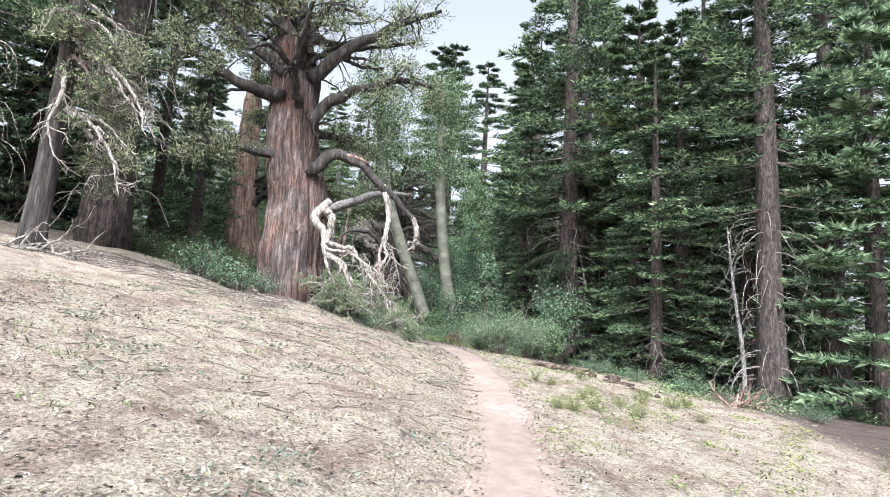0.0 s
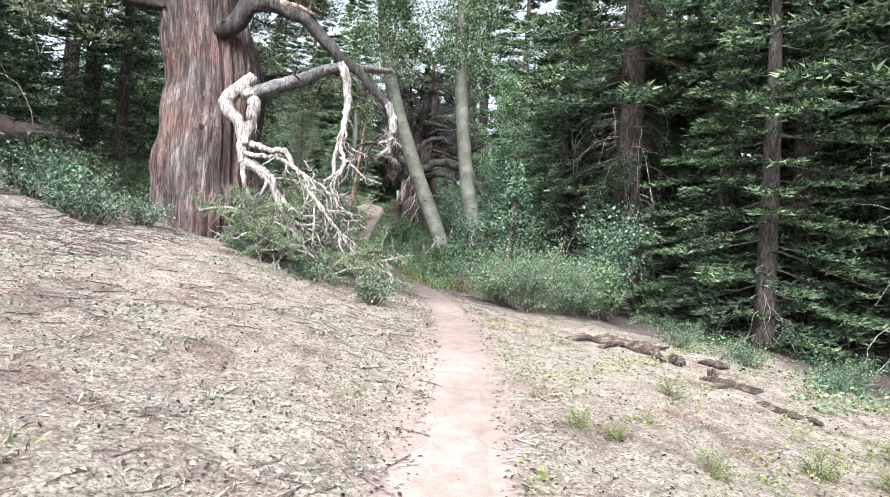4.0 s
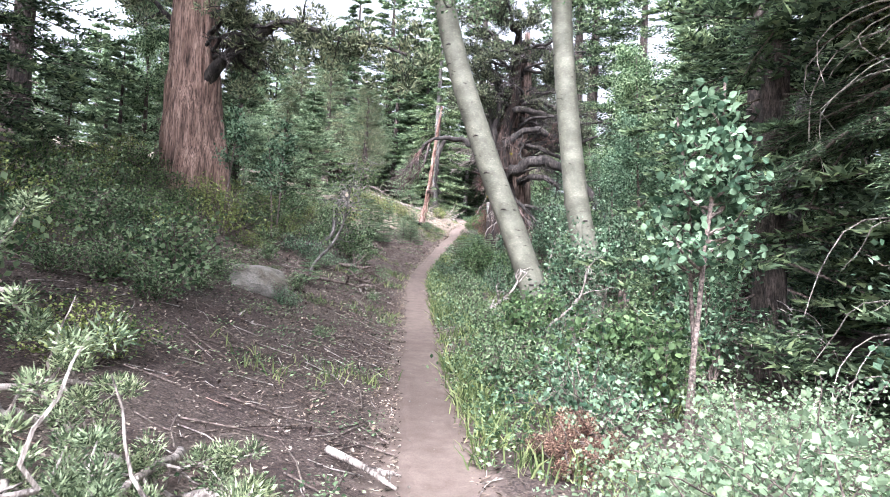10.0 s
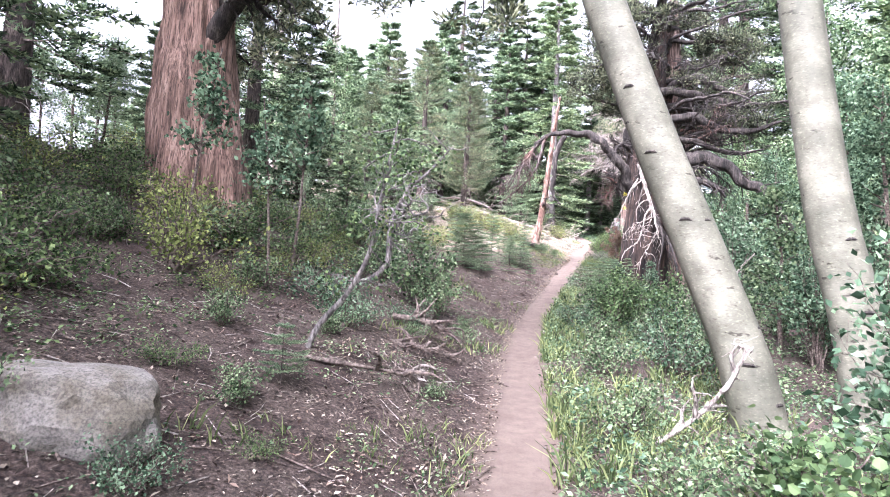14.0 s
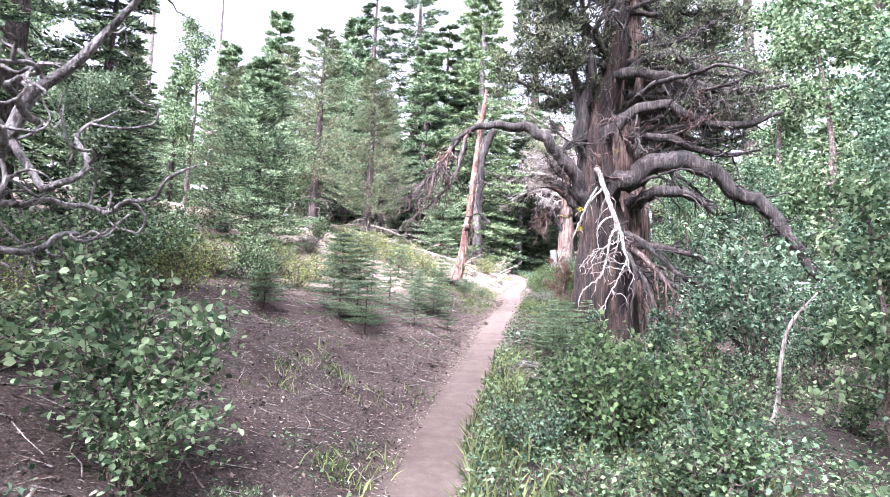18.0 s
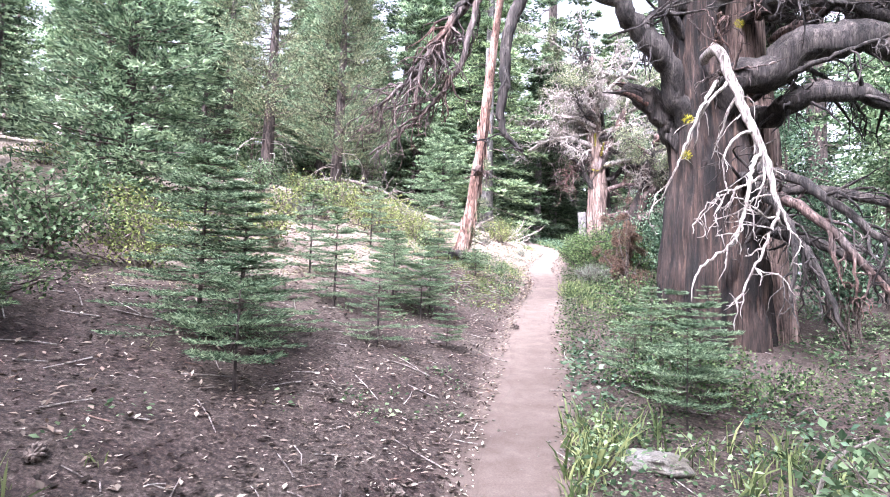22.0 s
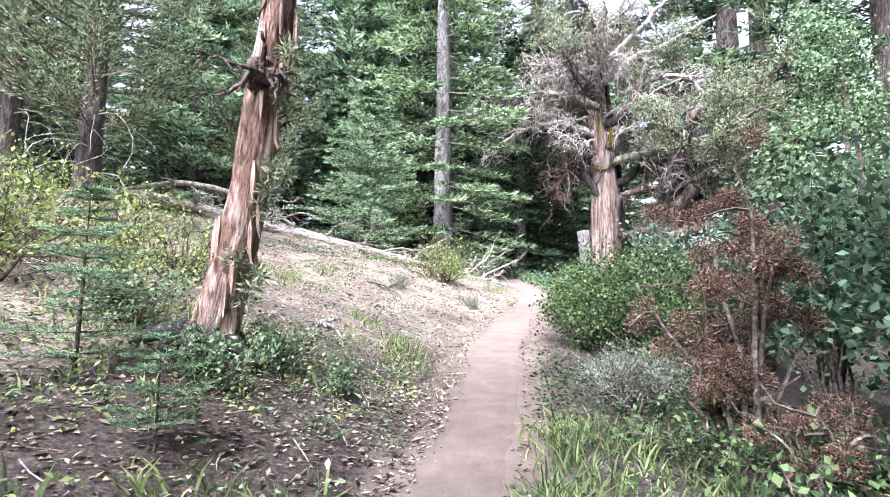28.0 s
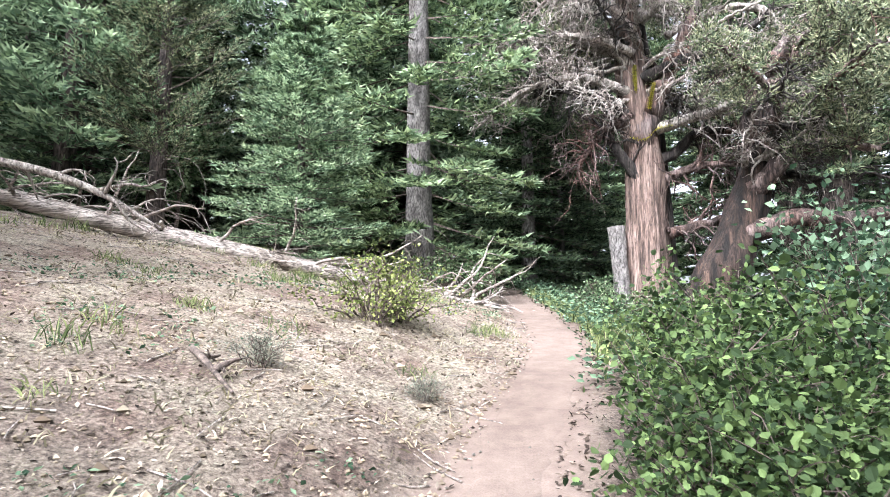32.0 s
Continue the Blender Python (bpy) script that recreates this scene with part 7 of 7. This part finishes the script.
def grey_stump():
    x, y = 1.1, 58.9
    ob = thing("grey_stump", x, y, gz(x, y), "silver-grey broken stump beside a juniper trunk", "stump")
    rng = np.random.default_rng(77)
    tube(g := Geo(), bend([(0.03, 0, -0.2), (0, 0, 0.6), (-0.05, 0, 1.3), (-0.08, 0, 1.75)], 14), [0.2, 0.15, 0.15, 0.17], 14, 0.12, rng)
    part("trunk", g.mesh("stump_trunk", M_FIRGREY, True), ob)


grey_stump()


# ---- heap of fallen juniper boughs ----
def bough_heap():
    x, y = 0.7, 16.3
    ob = thing("bough_heap", x, y, gz(x, y), "heap of fallen juniper boughs, half green, tangled with bleached twigs", "branches")
    rng = np.random.default_rng(88)
    for i in range(46):
        a, b = rng.uniform(-1.8, 0.6), rng.uniform(-1.3, 1.3)
        p = np.array([a, b, gz(x + a, y + b) - gz(x, y) + rng.uniform(0.02, 0.35 + 0.45 * (a < -0.2))])
        ln = gnarl(p, [rng.normal(0.3, 0.6), rng.normal(-0.3, 0.6), 0.3], rng.uniform(0.6, 1.1), 6, rng, 0.06, 0.25)
        wood, fine, green = Geo(), Geo(), Geo()
        tube(wood, bend(ln, 16), [0.026, 0.01], 6, 0.08, rng)
        for j in range(11):
            tw = gnarl(ln[rng.integers(1, 7)], rng.normal(0, 1, 3) * [1, 1, 0.5] + [0, 0, 0.35], rng.uniform(0.2, 0.5), 5, rng, 0.03, 0.3)
            tube(fine, tw, [0.009, 0.003], 4)
            if rng.random() < 0.72:
                for q in tw[2:]:
                    clump(green, q + rng.normal(0, 0.025, 3), rng.uniform(0.045, 0.075), 150, rng, 0.024, 0.75, 0.6, 0.3)
        bo = part("bough", wood.mesh("heap_bough", M_DEAD, True), ob)
        tagged(part("twigwork", fine.mesh("heap_twigwork", M_DEAD), bo), kind="stuff")
        if green.n:
            part("foliage", green.mesh("heap_foliage", M_HEAP), bo)
    for i in range(16):
        a, b = rng.uniform(-1.7, 0.3), rng.uniform(-1.4, 0.8)
        p = np.array([a, b, gz(x + a, y + b) - gz(x, y) + rng.uniform(0.25, 0.6)])
        dead_spray(ob, gnarl(p, [rng.normal(0.4, 0.7), rng.normal(-0.2, 0.6), -0.05], rng.uniform(0.5, 1.0), 5, rng, 0.02, 0.3), [0.022, 0.007], 8800 + i, "dead_branch", twigs=6, reach=0.35, fine=2)


bough_heap()


bent_sapling(-1.3, 26.17, [(-1.29, 26.17, 2.45), (-1.13, 26.17, 2.92), (-0.81, 26.17, 3.31), (-0.62, 26.17, 3.69), (-0.55, 26.17, 4.13), (-0.47, 26.17, 4.6), (-0.4, 26.17, 5.0)], [0.038, 0.033, 0.028, 0.024, 0.02, 0.015, 0.008], "bent young aspen with a pale curved stem and few leaves", 421, M_LEAFDARK, M_FIRGREY, 16, 0.6)
bent_sapling(-2.6, 29.5, [(-2.6, 29.5, 3.43), (-2.13, 29.5, 3.42), (-1.8, 29.5, 3.69), (-1.77, 29.5, 4.15), (-1.75, 29.5, 4.4), (-1.57, 29.5, 4.75), (-1.5, 29.5, 4.92), (-1.26, 29.5, 5.09), (-1.13, 29.5, 5.22), (-0.82, 29.5, 5.56)], [0.062, 0.054, 0.05, 0.046, 0.042, 0.04, 0.034, 0.026, 0.018, 0.008], "crooked bare sapling bending out from the bank", 422, None, M_FIRGREY, 12, 0.5, 9)
bent_sapling(3.7, 36.0, [(3.68, 36.0, 2.4), (3.98, 36.0, 3.01), (4.05, 36.0, 3.63), (4.18, 36.0, 4.13), (4.54, 36.0, 4.59)], [0.035, 0.035, 0.03, 0.025, 0.012], "curved white dead stem standing in the grass", 423, None, M_DEAD, 3, 0.3)
bent_sapling(1.3, 36.4, [(1.27, 36.4, 3.0), (1.26, 36.4, 3.4), (1.37, 36.4, 3.7), (1.55, 36.4, 3.8)], [0.014, 0.013, 0.011, 0.006], "thin bleached stem arching over the grass", 424, None, M_DEAD, 0)
bent_sapling(3.12, 24.5, [(3.05, 24.5, 1.7), (3.3, 24.5, 2.15), (3.69, 24.5, 2.53), (3.86, 24.5, 3.06)], [0.03, 0.025, 0.018, 0.008], "bare pale stem among the aspen shoots", 425, None, M_DEAD, 6, 0.5)
bent_sapling(9.5, 13.9, [(9.45, 13.9, 0.3), (9.4, 13.9, 1.6), (9.25, 14.0, 3.2), (9.1, 14.0, 4.8)], [0.06, 0.05, 0.035, 0.012], "thin grey dead fir standing at the meadow edge", 426, None, M_FIRGREY, 22, 0.8)
bent_sapling(8.9, 29.4, [(8.7, 29.4, 1.2), (9.0, 29.4, 4.5), (9.25, 29.4, 7.5), (9.5, 29.4, 11.0)], [0.26, 0.22, 0.18, 0.08], "leaning grey dead fir trunk among live firs", 427, None, M_FIRGREY, 18, 1.2)


def pine_snag(x, y, h, r, lean, seed):
    bent_sapling(x, y, [(x, y, gz(x, y) - 0.2), (x + lean * 0.4, y, gz(x, y) + h * 0.4), (x + lean, y, gz(x, y) + h)], [r, r * 0.8, r * 0.4], "bare sunlit dead trunk rising from the far slope", seed, None, M_DEAD, 10, 1.0)


pine_snag(-20.6, 55.0, 15, 0.35, -0.3, 428)
pine_snag(-16.5, 55.0, 15, 0.28, -0.3, 429)

# ---- dry needles hanging at the meadow's upper edge ----
def hanging_juniper():
    x, y = -6.6, 13.2
    ob = thing("drooping_juniper", x, y, gz(x, y), "thin juniper with drooping bleached limbs and sparse yellow-green foliage", "tree", "old junipers")
    juniper_trunk(ob, [(0, 0, -0.3), (0.05, 0, 1.5), (0.1, 0, 4), (0.1, 0, 8)], [0.26, 0.2, 0.17, 0.06], M_JUNDARK, 81, seg=22)
    rng = np.random.default_rng(82)
    for i in range(11):
        a = rng.uniform(-1.4, 0.9)
        h = rng.uniform(2.2, 5.5)
        ln = gnarl((0.1, 0, h), (math.cos(a), math.sin(a), 0.1), rng.uniform(1.2, 2.4), 6, rng, 0.22, 0.2)
        limb_part(ob, ln, [0.06, 0.04, 0.012], M_DEAD if i % 3 else M_JUN, 830 + i, green_mat=M_JLEAF, twigs=12, reach=0.7, dens=24, blade=0.07, sag=0.2)
    for i, pts in enumerate((((0.1, 0, 4.6), (0.55, -0.2, 4.2), (1.0, -0.25, 3.9), (1.45, -0.2, 3.3), (1.9, -0.1, 2.8)), ((0.8, -0.2, 4.1), (1.3, -0.2, 3.7), (1.8, -0.1, 3.0), (2.1, 0, 2.4)), ((0.1, -0.1, 3.8), (0.3, -0.4, 3.2), (0.2, -0.5, 2.4), (0.4, -0.5, 1.8)), ((0.1, 0, 3.0), (0.9, -0.3, 2.6), (1.4, -0.3, 1.9), (1.6, -0.3, 1.2)))):
        dead_spray(ob, pts, [0.06, 0.045, 0.03, 0.01], 870 + i, twigs=9, reach=0.7, sag=0.12, label="drooping bleached dead limb")


hanging_juniper()


# ---- cones on the litter ----
def cone_mesh():
    g = Geo()
    rng = np.random.default_rng(95)
    for i in range(46):
        k = (i + 0.5) / 46
        a, r = i * 2.4, 0.032 * math.sin(math.pi * (0.12 + 0.8 * k)) + 0.004
        o = np.array([math.cos(a), math.sin(a), 0])
        c = np.array([0, 0, (k - 0.5) * 0.12]) + o * r * 0.55
        tube(g, [c, c + o * r * 0.4 + [0, 0, 0.006], c + o * r * 0.7 + [0, 0, 0.012]], [0.005, 0.009, 0.003], 5)
    tube(g, [(0, 0, -0.06), (0, 0, 0), (0, 0, 0.06)], [0.008, 0.018, 0.006], 7)
    return g.mesh("pine_cone", M_TWIG)


CONE = cone_mesh()
cone_rng = np.random.default_rng(96)
for x, y in ((-2.02, 33.88), (-1.3, 39.4), (-0.95, 33.6), (-1.8, 34.6), (-2.2, 35.5), (-0.8, 36.4), (-1.5, 37.2), (-0.7, 38.4), (-1.0, 35.1), (-2.6, 33.8), (-1.6, 32.4), (-0.5, 41.2), (-1.1, 42.0), (-0.9, 43.3)):
    cone = new("pine_cone", CONE)
    cone.matrix_basis = pose(x, y, gz(x, y) + 0.028, 86, 0, cone_rng.uniform(0, 360))
    tagged(cone, "dark brown open cone lying on the litter", "cone", "cones on the litter")

# ---- ground cover ----
def scatter(n, y_range, u_range, seed, bias=1.0):
    rng = np.random.default_rng(seed)
    y = rng.uniform(*y_range, n)
    k = rng.random(n) ** bias
    u = u_range[0] + (u_range[1] - u_range[0]) * k
    x = trail_x(y) + u
    return rng, x, y, u


def on_ground(x, y, dz=0.0):
    return np.stack([x, y, ground_z(x, y) + dz], 1)


def patchy(x, y, scale, seed, cut):
    """True where a slow pattern of bumps is high, so that things grow in patches."""
    return np.sin(x * scale + seed) * np.cos(y * scale * 0.83 + seed * 1.7) + 0.6 * np.sin(x * scale * 2.3 - y * scale * 1.9 + seed) > cut


def stuff(name, geo, mats, label, category):
    return tagged(new(name, geo.mesh(name, mats)), label, category, kind="stuff")


def litter(name, n, y_range, u_range, seed, mat, size, label, bias=1.0, up=0.006):
    rng, x, y, u = scatter(n, y_range, u_range, seed, bias)
    P = on_ground(x, y, up)
    D = rng.normal(0, 1, (n, 3))
    D[:, 2] = D[:, 2] * 0.22 + 0.1
    g = leaves(Geo(), P, D, rng.uniform(*size, n), rng, 0.82, 0.5)
    return stuff(name, g, mat, label, "leaf litter")


litter("leaf_litter", 38000, (15, 46), (-0.26, -4.5), 501, M_LITTER, (0.012, 0.05), "brown and tan fallen leaves and needles under the trees", 1.3)
litter("leaf_litter", 13000, (19, 46), (-0.28, -4.2), 5011, M_FLAKE, (0.025, 0.07), "curled tan leaves and bark flakes on the litter", 1.1, 0.012)
litter("leaf_litter", 5000, (19, 46), (-0.3, -4.6), 5012, M_LITTER, (0.03, 0.07), "large curled brown leaves on the litter", 1.1, 0.015)
litter("leaf_litter", 9000, (15, 58), (0.25, 1.6), 502, M_FLAKE, (0.02, 0.06), "brown fallen leaves along the edge of the path", 1.6)
litter("leaf_litter", 26000, (0, 16), (-0.25, -6), 503, M_LITTER, (0.015, 0.055), "pale bleached leaf scraps on the open slope", 1.2)
litter("leaf_litter", 20000, (0, 16), (0.25, 6), 504, M_LITTER, (0.015, 0.055), "pale bleached leaf scraps on the open slope", 1.2)
litter("leaf_litter", 15000, (45, 57), (-0.25, -6), 505, M_LITTER, (0.012, 0.05), "pale bleached leaf scraps on the sandy bank", 1.2)


def grass(name, tufts, per, y_range, u_range, seed, mat, height, label, bias=1.0, cut=-9.0, lean=0.5, wide=0.006, scale=1.3, radius=0.05):
    rng, x, y, u = scatter(tufts, y_range, u_range, seed, bias)
    ok = patchy(x, y, scale, seed, cut)
    x, y = x[ok], y[ok]
    px, py = np.repeat(x, per) + rng.normal(0, radius, len(x) * per), np.repeat(y, per) + rng.normal(0, radius, len(x) * per)
    P = on_ground(px, py, -0.01)
    D = rng.normal(0, lean, P.shape)
    D[:, 2] = 1.0
    h = np.repeat(rng.uniform(0.5, 1.3, len(x)), per) * rng.uniform(*height, len(P))
    g = Geo()
    D, S, N = frames_from(D, rng)
    w = wide * (0.6 + h[:, None] * 3)
    mid = P + D * h[:, None] * 0.55
    tip = P + D * h[:, None] + np.stack([D[:, 0], D[:, 1], -0.3 + 0 * h], 1) * h[:, None] * 0.35
    V = np.stack([P - S * w, P + S * w, mid + S * w * 0.8, mid - S * w * 0.8, tip], 1).reshape(-1, 3)
    k = np.arange(len(P))[:, None] * 5
    g.add(V, k + np.array([[0, 1, 2, 3]]))
    g.t.append(k + np.array([[3, 2, 4]]))
    return stuff(name, g, mat, label, "grass")


grass("dry_grass", 3600, 7, (-1, 16), (-0.3, -7), 511, M_STRAW, (0.02, 0.06), "short dry straw-coloured grass on the open slope", 1.1, -0.5, 0.9)
grass("dry_grass", 2400, 7, (-1, 17), (0.3, 7), 512, M_STRAW, (0.02, 0.06), "short dry straw-coloured grass on the open slope", 1.1, -0.5, 0.9)
grass("green_grass", 1300, 7, (-1, 17), (0.35, 7), 513, M_GRASS, (0.03, 0.1), "patches of short yellow-green grass", 1.0, 0.25, 0.8)
grass("green_grass", 1300, 7, (-1, 15), (-0.35, -7), 514, M_GRASS, (0.03, 0.08), "patches of short yellow-green grass", 1.0, 0.45, 0.8)
grass("green_grass", 2000, 9, (19, 38), (0.32, 3.6), 515, M_GRASS, (0.1, 0.32), "tall green grass along the lower side of the path", 1.5, -0.5, 0.35)
grass("green_grass", 170, 8, (43, 45.6), (-0.5, -3.0), 5201, M_GRASS, (0.06, 0.2), "scattered green grass around a snag", 1.2, -0.1, 0.4)
grass("green_grass", 330, 9, (43, 45.5), (0.34, 2.0), 520, M_GRASS, (0.07, 0.2), "tall green grass at the foot of a dead bush", 1.3, -0.8, 0.35)
grass("green_grass", 500, 8, (20, 36), (-0.35, -2.2), 516, M_GRASS, (0.06, 0.2), "scattered green grass below the bank", 1.4, 0.3, 0.4)
grass("dry_grass", 3000, 8, (37, 49), (-2.6, -11), 5171, M_STRAW, (0.03, 0.09), "short dry grass on the upper bank", 1.0, -0.4, 0.9)
grass("dry_grass", 2200, 7, (45, 58), (-0.4, -7), 517, M_STRAW, (0.03, 0.09), "short dry grass on the sandy bank", 1.1, -0.3, 0.9)
grass("bunch_grass", 150, 45, (46, 57), (-0.6, -6.5), 518, M_GRASS, (0.08, 0.2), "yellow-green bunch grass on the sandy bank", 0.9, -0.2, 0.45, 0.004, 1.3, 0.09)
grass("green_grass", 700, 8, (52, 60), (0.4, 3), 519, M_GRASS, (0.08, 0.25), "green grass beside the top of the path", 1.4, -1, 0.4)


def herbs(name, n, y_range, u_range, seed, mat, size, height, label, bias=1.2, cut=-0.2, scale=1.1, ratio=0.6):
    """Low plants: rosettes of leaves on short stalks."""
    rng, x, y, u = scatter(n, y_range, u_range, seed, bias)
    ok = patchy(x, y, scale, seed, cut)
    x, y = x[ok], y[ok]
    per = 9
    hx = np.repeat(rng.uniform(0.3, 1.0, len(x)), per) * rng.random(len(x) * per)
    P = on_ground(np.repeat(x, per), np.repeat(y, per))
    a = rng.uniform(0, 2 * np.pi, len(P))
    O = np.stack([np.cos(a), np.sin(a), 0 * a], 1)
    P = P + O * rng.uniform(0.01, 0.1, len(P))[:, None]
    P[:, 2] += hx * height
    g = leaves(Geo(), P, O + np.stack([0 * a, 0 * a, rng.uniform(-0.2, 0.8, len(a))], 1), rng.uniform(*size, len(P)), rng, 0.5, ratio)
    return stuff(name, g, mat, label, "low plants")


herbs("low_plants", 2300, (37.5, 47), (0.38, 3.6), 5211, M_HERB, (0.02, 0.048), 0.27, "dense green herbs at the foot of an old juniper, shade painted into their colour", 1.3, -0.7)
herbs("low_plants", 3700, (19, 38), (0.35, 4.5), 521, M_LEAF, (0.02, 0.06), 0.35, "dense green herbs and seedlings on the lower side of the path", 1.3, -0.7)
herbs("low_plants", 3500, (22, 50), (3.5, 10), 5221, M_LEAF, (0.04, 0.09), 0.35, "green undergrowth on the slope below the path", 1.0, -0.7)
herbs("low_plants", 1500, (19, 40), (0.4, 4.5), 522, M_LEAFBLUE, (0.03, 0.08), 0.4, "bluish-green low herbs beside the path", 1.2, 0.0)
herbs("low_plants", 1000, (28, 46), (-0.5, -4.5), 523, M_LEAF, (0.02, 0.055), 0.16, "scattered green seedlings on the litter", 1.2, 0.35)
herbs("low_plants", 1500, (17, 28), (-0.45, -4.5), 5231, M_LEAF, (0.015, 0.045), 0.16, "scattered green plants below the bank", 1.0, 0.05, 1.9)
herbs("low_plants", 700, (41.5, 46.5), (-0.45, -2.8), 5232, M_LEAF, (0.015, 0.042), 0.2, "green seedlings around a snag", 1.0, -0.3, 1.9)
herbs("low_plants", 400, (41.5, 46.5), (-0.45, -2.8), 5233, M_YELLOW, (0.02, 0.05), 0.22, "yellow-green low plants around a snag", 1.0, -0.3, 1.9)
herbs("low_plants", 3000, (0, 16), (-0.4, -6), 524, M_SAGE, (0.02, 0.055), 0.08, "small grey-green plants on the dry slope", 1.0, 0.55, 2.3)
herbs("low_plants", 3000, (0, 16), (0.4, 6), 525, M_YELLOW, (0.02, 0.05), 0.08, "small yellow-green plants on the dry slope", 1.0, 0.4, 2.3)
herbs("low_plants", 2200, (12, 22), (4, 12), 526, M_LEAF, (0.03, 0.08), 0.3, "green undergrowth along the forest edge", 1.0, -0.2)
herbs("low_plants", 900, (46, 57), (-0.6, -5), 527, M_LEAFBLUE, (0.015, 0.05), 0.1, "small grey-green plants on the sandy bank", 1.0, 0.4)
herbs("low_plants", 1500, (51, 62), (0.3, 5), 528, M_LEAFBLUE, (0.03, 0.09), 0.35, "green undergrowth beside the top of the path", 1.2, -0.6)
herbs("low_plants", 2500, (17, 34), (-3, -9), 529, M_LEAFDARK, (0.03, 0.06), 0.25, "low olive-green groundcover on the bank", 1.0, -0.6)


def twigs(name, n, y_range, u_range, seed, mat, length, label, bias=1.1):
    rng, x, y, u = scatter(n, y_range, u_range, seed, bias)
    g = Geo()
    for i in range(n):
        a, l = rng.uniform(0, 2 * np.pi), rng.uniform(*length)
        px = x[i] + np.array([-0.5, 0.0, 0.5]) * l * math.cos(a)
        py = y[i] + np.array([-0.5, 0.0, 0.5]) * l * math.sin(a)
        line = on_ground(px, py, 0.012)
        line[1] += rng.normal(0, 0.04 * l, 3) * [1, 1, 0.2]
        tube(g, line, [0.003 + 0.008 * l, 0.003], 4)
    return stuff(name, g, mat, label, "twigs")


twigs("fallen_twigs", 900, (14, 46), (-0.3, -5), 531, M_DEAD, (0.06, 0.4), "bleached twigs scattered over the litter")
twigs("fallen_twigs", 700, (0, 16), (-0.3, -6), 532, M_TWIG, (0.06, 0.35), "brown twigs scattered over the dry slope")
twigs("fallen_twigs", 500, (0, 17), (0.3, 6), 533, M_DEAD, (0.06, 0.35), "bleached twigs scattered over the dry slope")
twigs("fallen_twigs", 500, (46, 57), (-0.3, -7), 534, M_DEAD, (0.06, 0.4), "bleached twigs scattered over the sandy bank")
twigs("fallen_twigs", 400, (16, 46), (0.3, 3.5), 535, M_DEAD, (0.06, 0.4), "bleached twigs among the herbs", 1.3)
twigs("fallen_roots", 260, (17, 31), (-0.4, -4), 537, M_TWIG, (0.3, 0.9), "dark roots and sticks lying on the litter")
twigs("fallen_twigs", 420, (12.4, 15.8), (-4, -9.5), 538, M_TWIG, (0.2, 0.8), "brown twigs piled at the top of the slope")
twigs("fallen_twigs", 160, (12.4, 15.8), (-4, -9.5), 539, M_DEAD, (0.2, 0.9), "bleached sticks at the top of the slope")
twigs("bark_scraps", 260, (16, 46), (-0.3, -5), 536, M_RED, (0.04, 0.16), "reddish bark scraps on the litter")


# ---- pebbles on the path ----
rng, px_, py_, pu_ = scatter(700, (0, 58), (-0.35, 0.35), 541)
g = Geo()
for i in range(len(px_)):
    s = rng.uniform(0.005, 0.016)
    c = on_ground(px_[i : i + 1], py_[i : i + 1], 0.008)[0]
    d = np.array([[1, 0, 0], [-1, 0, 0], [0, 1, 0], [0, -1, 0], [0, 0, 0.7], [0, 0, -0.7]]) * s * rng.uniform(0.6, 1.3, (6, 1))
    g.add(c + d, np.array([[0, 2, 4], [2, 1, 4], [1, 3, 4], [3, 0, 4], [2, 0, 5], [1, 2, 5], [3, 1, 5], [0, 3, 5]]))
stuff("pebbles", g, M_ROCK, "small pebbles pressed into the dirt path", "pebbles")


# ---- clods and crumbs of soil on the bank ----
rng, cx, cy, cu = scatter(5200, (43.5, 53), (-0.3, -4.5), 551, 1.3)
cs = rng.uniform(0.006, 0.02, len(cx)) * np.where(rng.random(len(cx)) < 0.05, 2.2, 1.0)
cd = np.array([[1, 0, 0], [-1, 0, 0], [0, 1, 0], [0, -1, 0], [0, 0, 0.7], [0, 0, -0.7]])
cv = on_ground(cx, cy, 0.003)[:, None] + cd[None] * cs[:, None, None] * rng.uniform(0.6, 1.4, (len(cx), 6, 1))
cf = np.array([[0, 2, 4], [2, 1, 4], [1, 3, 4], [3, 0, 4], [2, 0, 5], [1, 2, 5], [3, 1, 5], [0, 3, 5]])
g = Geo()
g.add(cv.reshape(-1, 3), (np.arange(len(cx))[:, None, None] * 6 + cf[None]).reshape(-1, 3))
stuff("soil_clods", g, M_CLOD, "brown clods and crumbs of soil on the sandy bank", "soil")
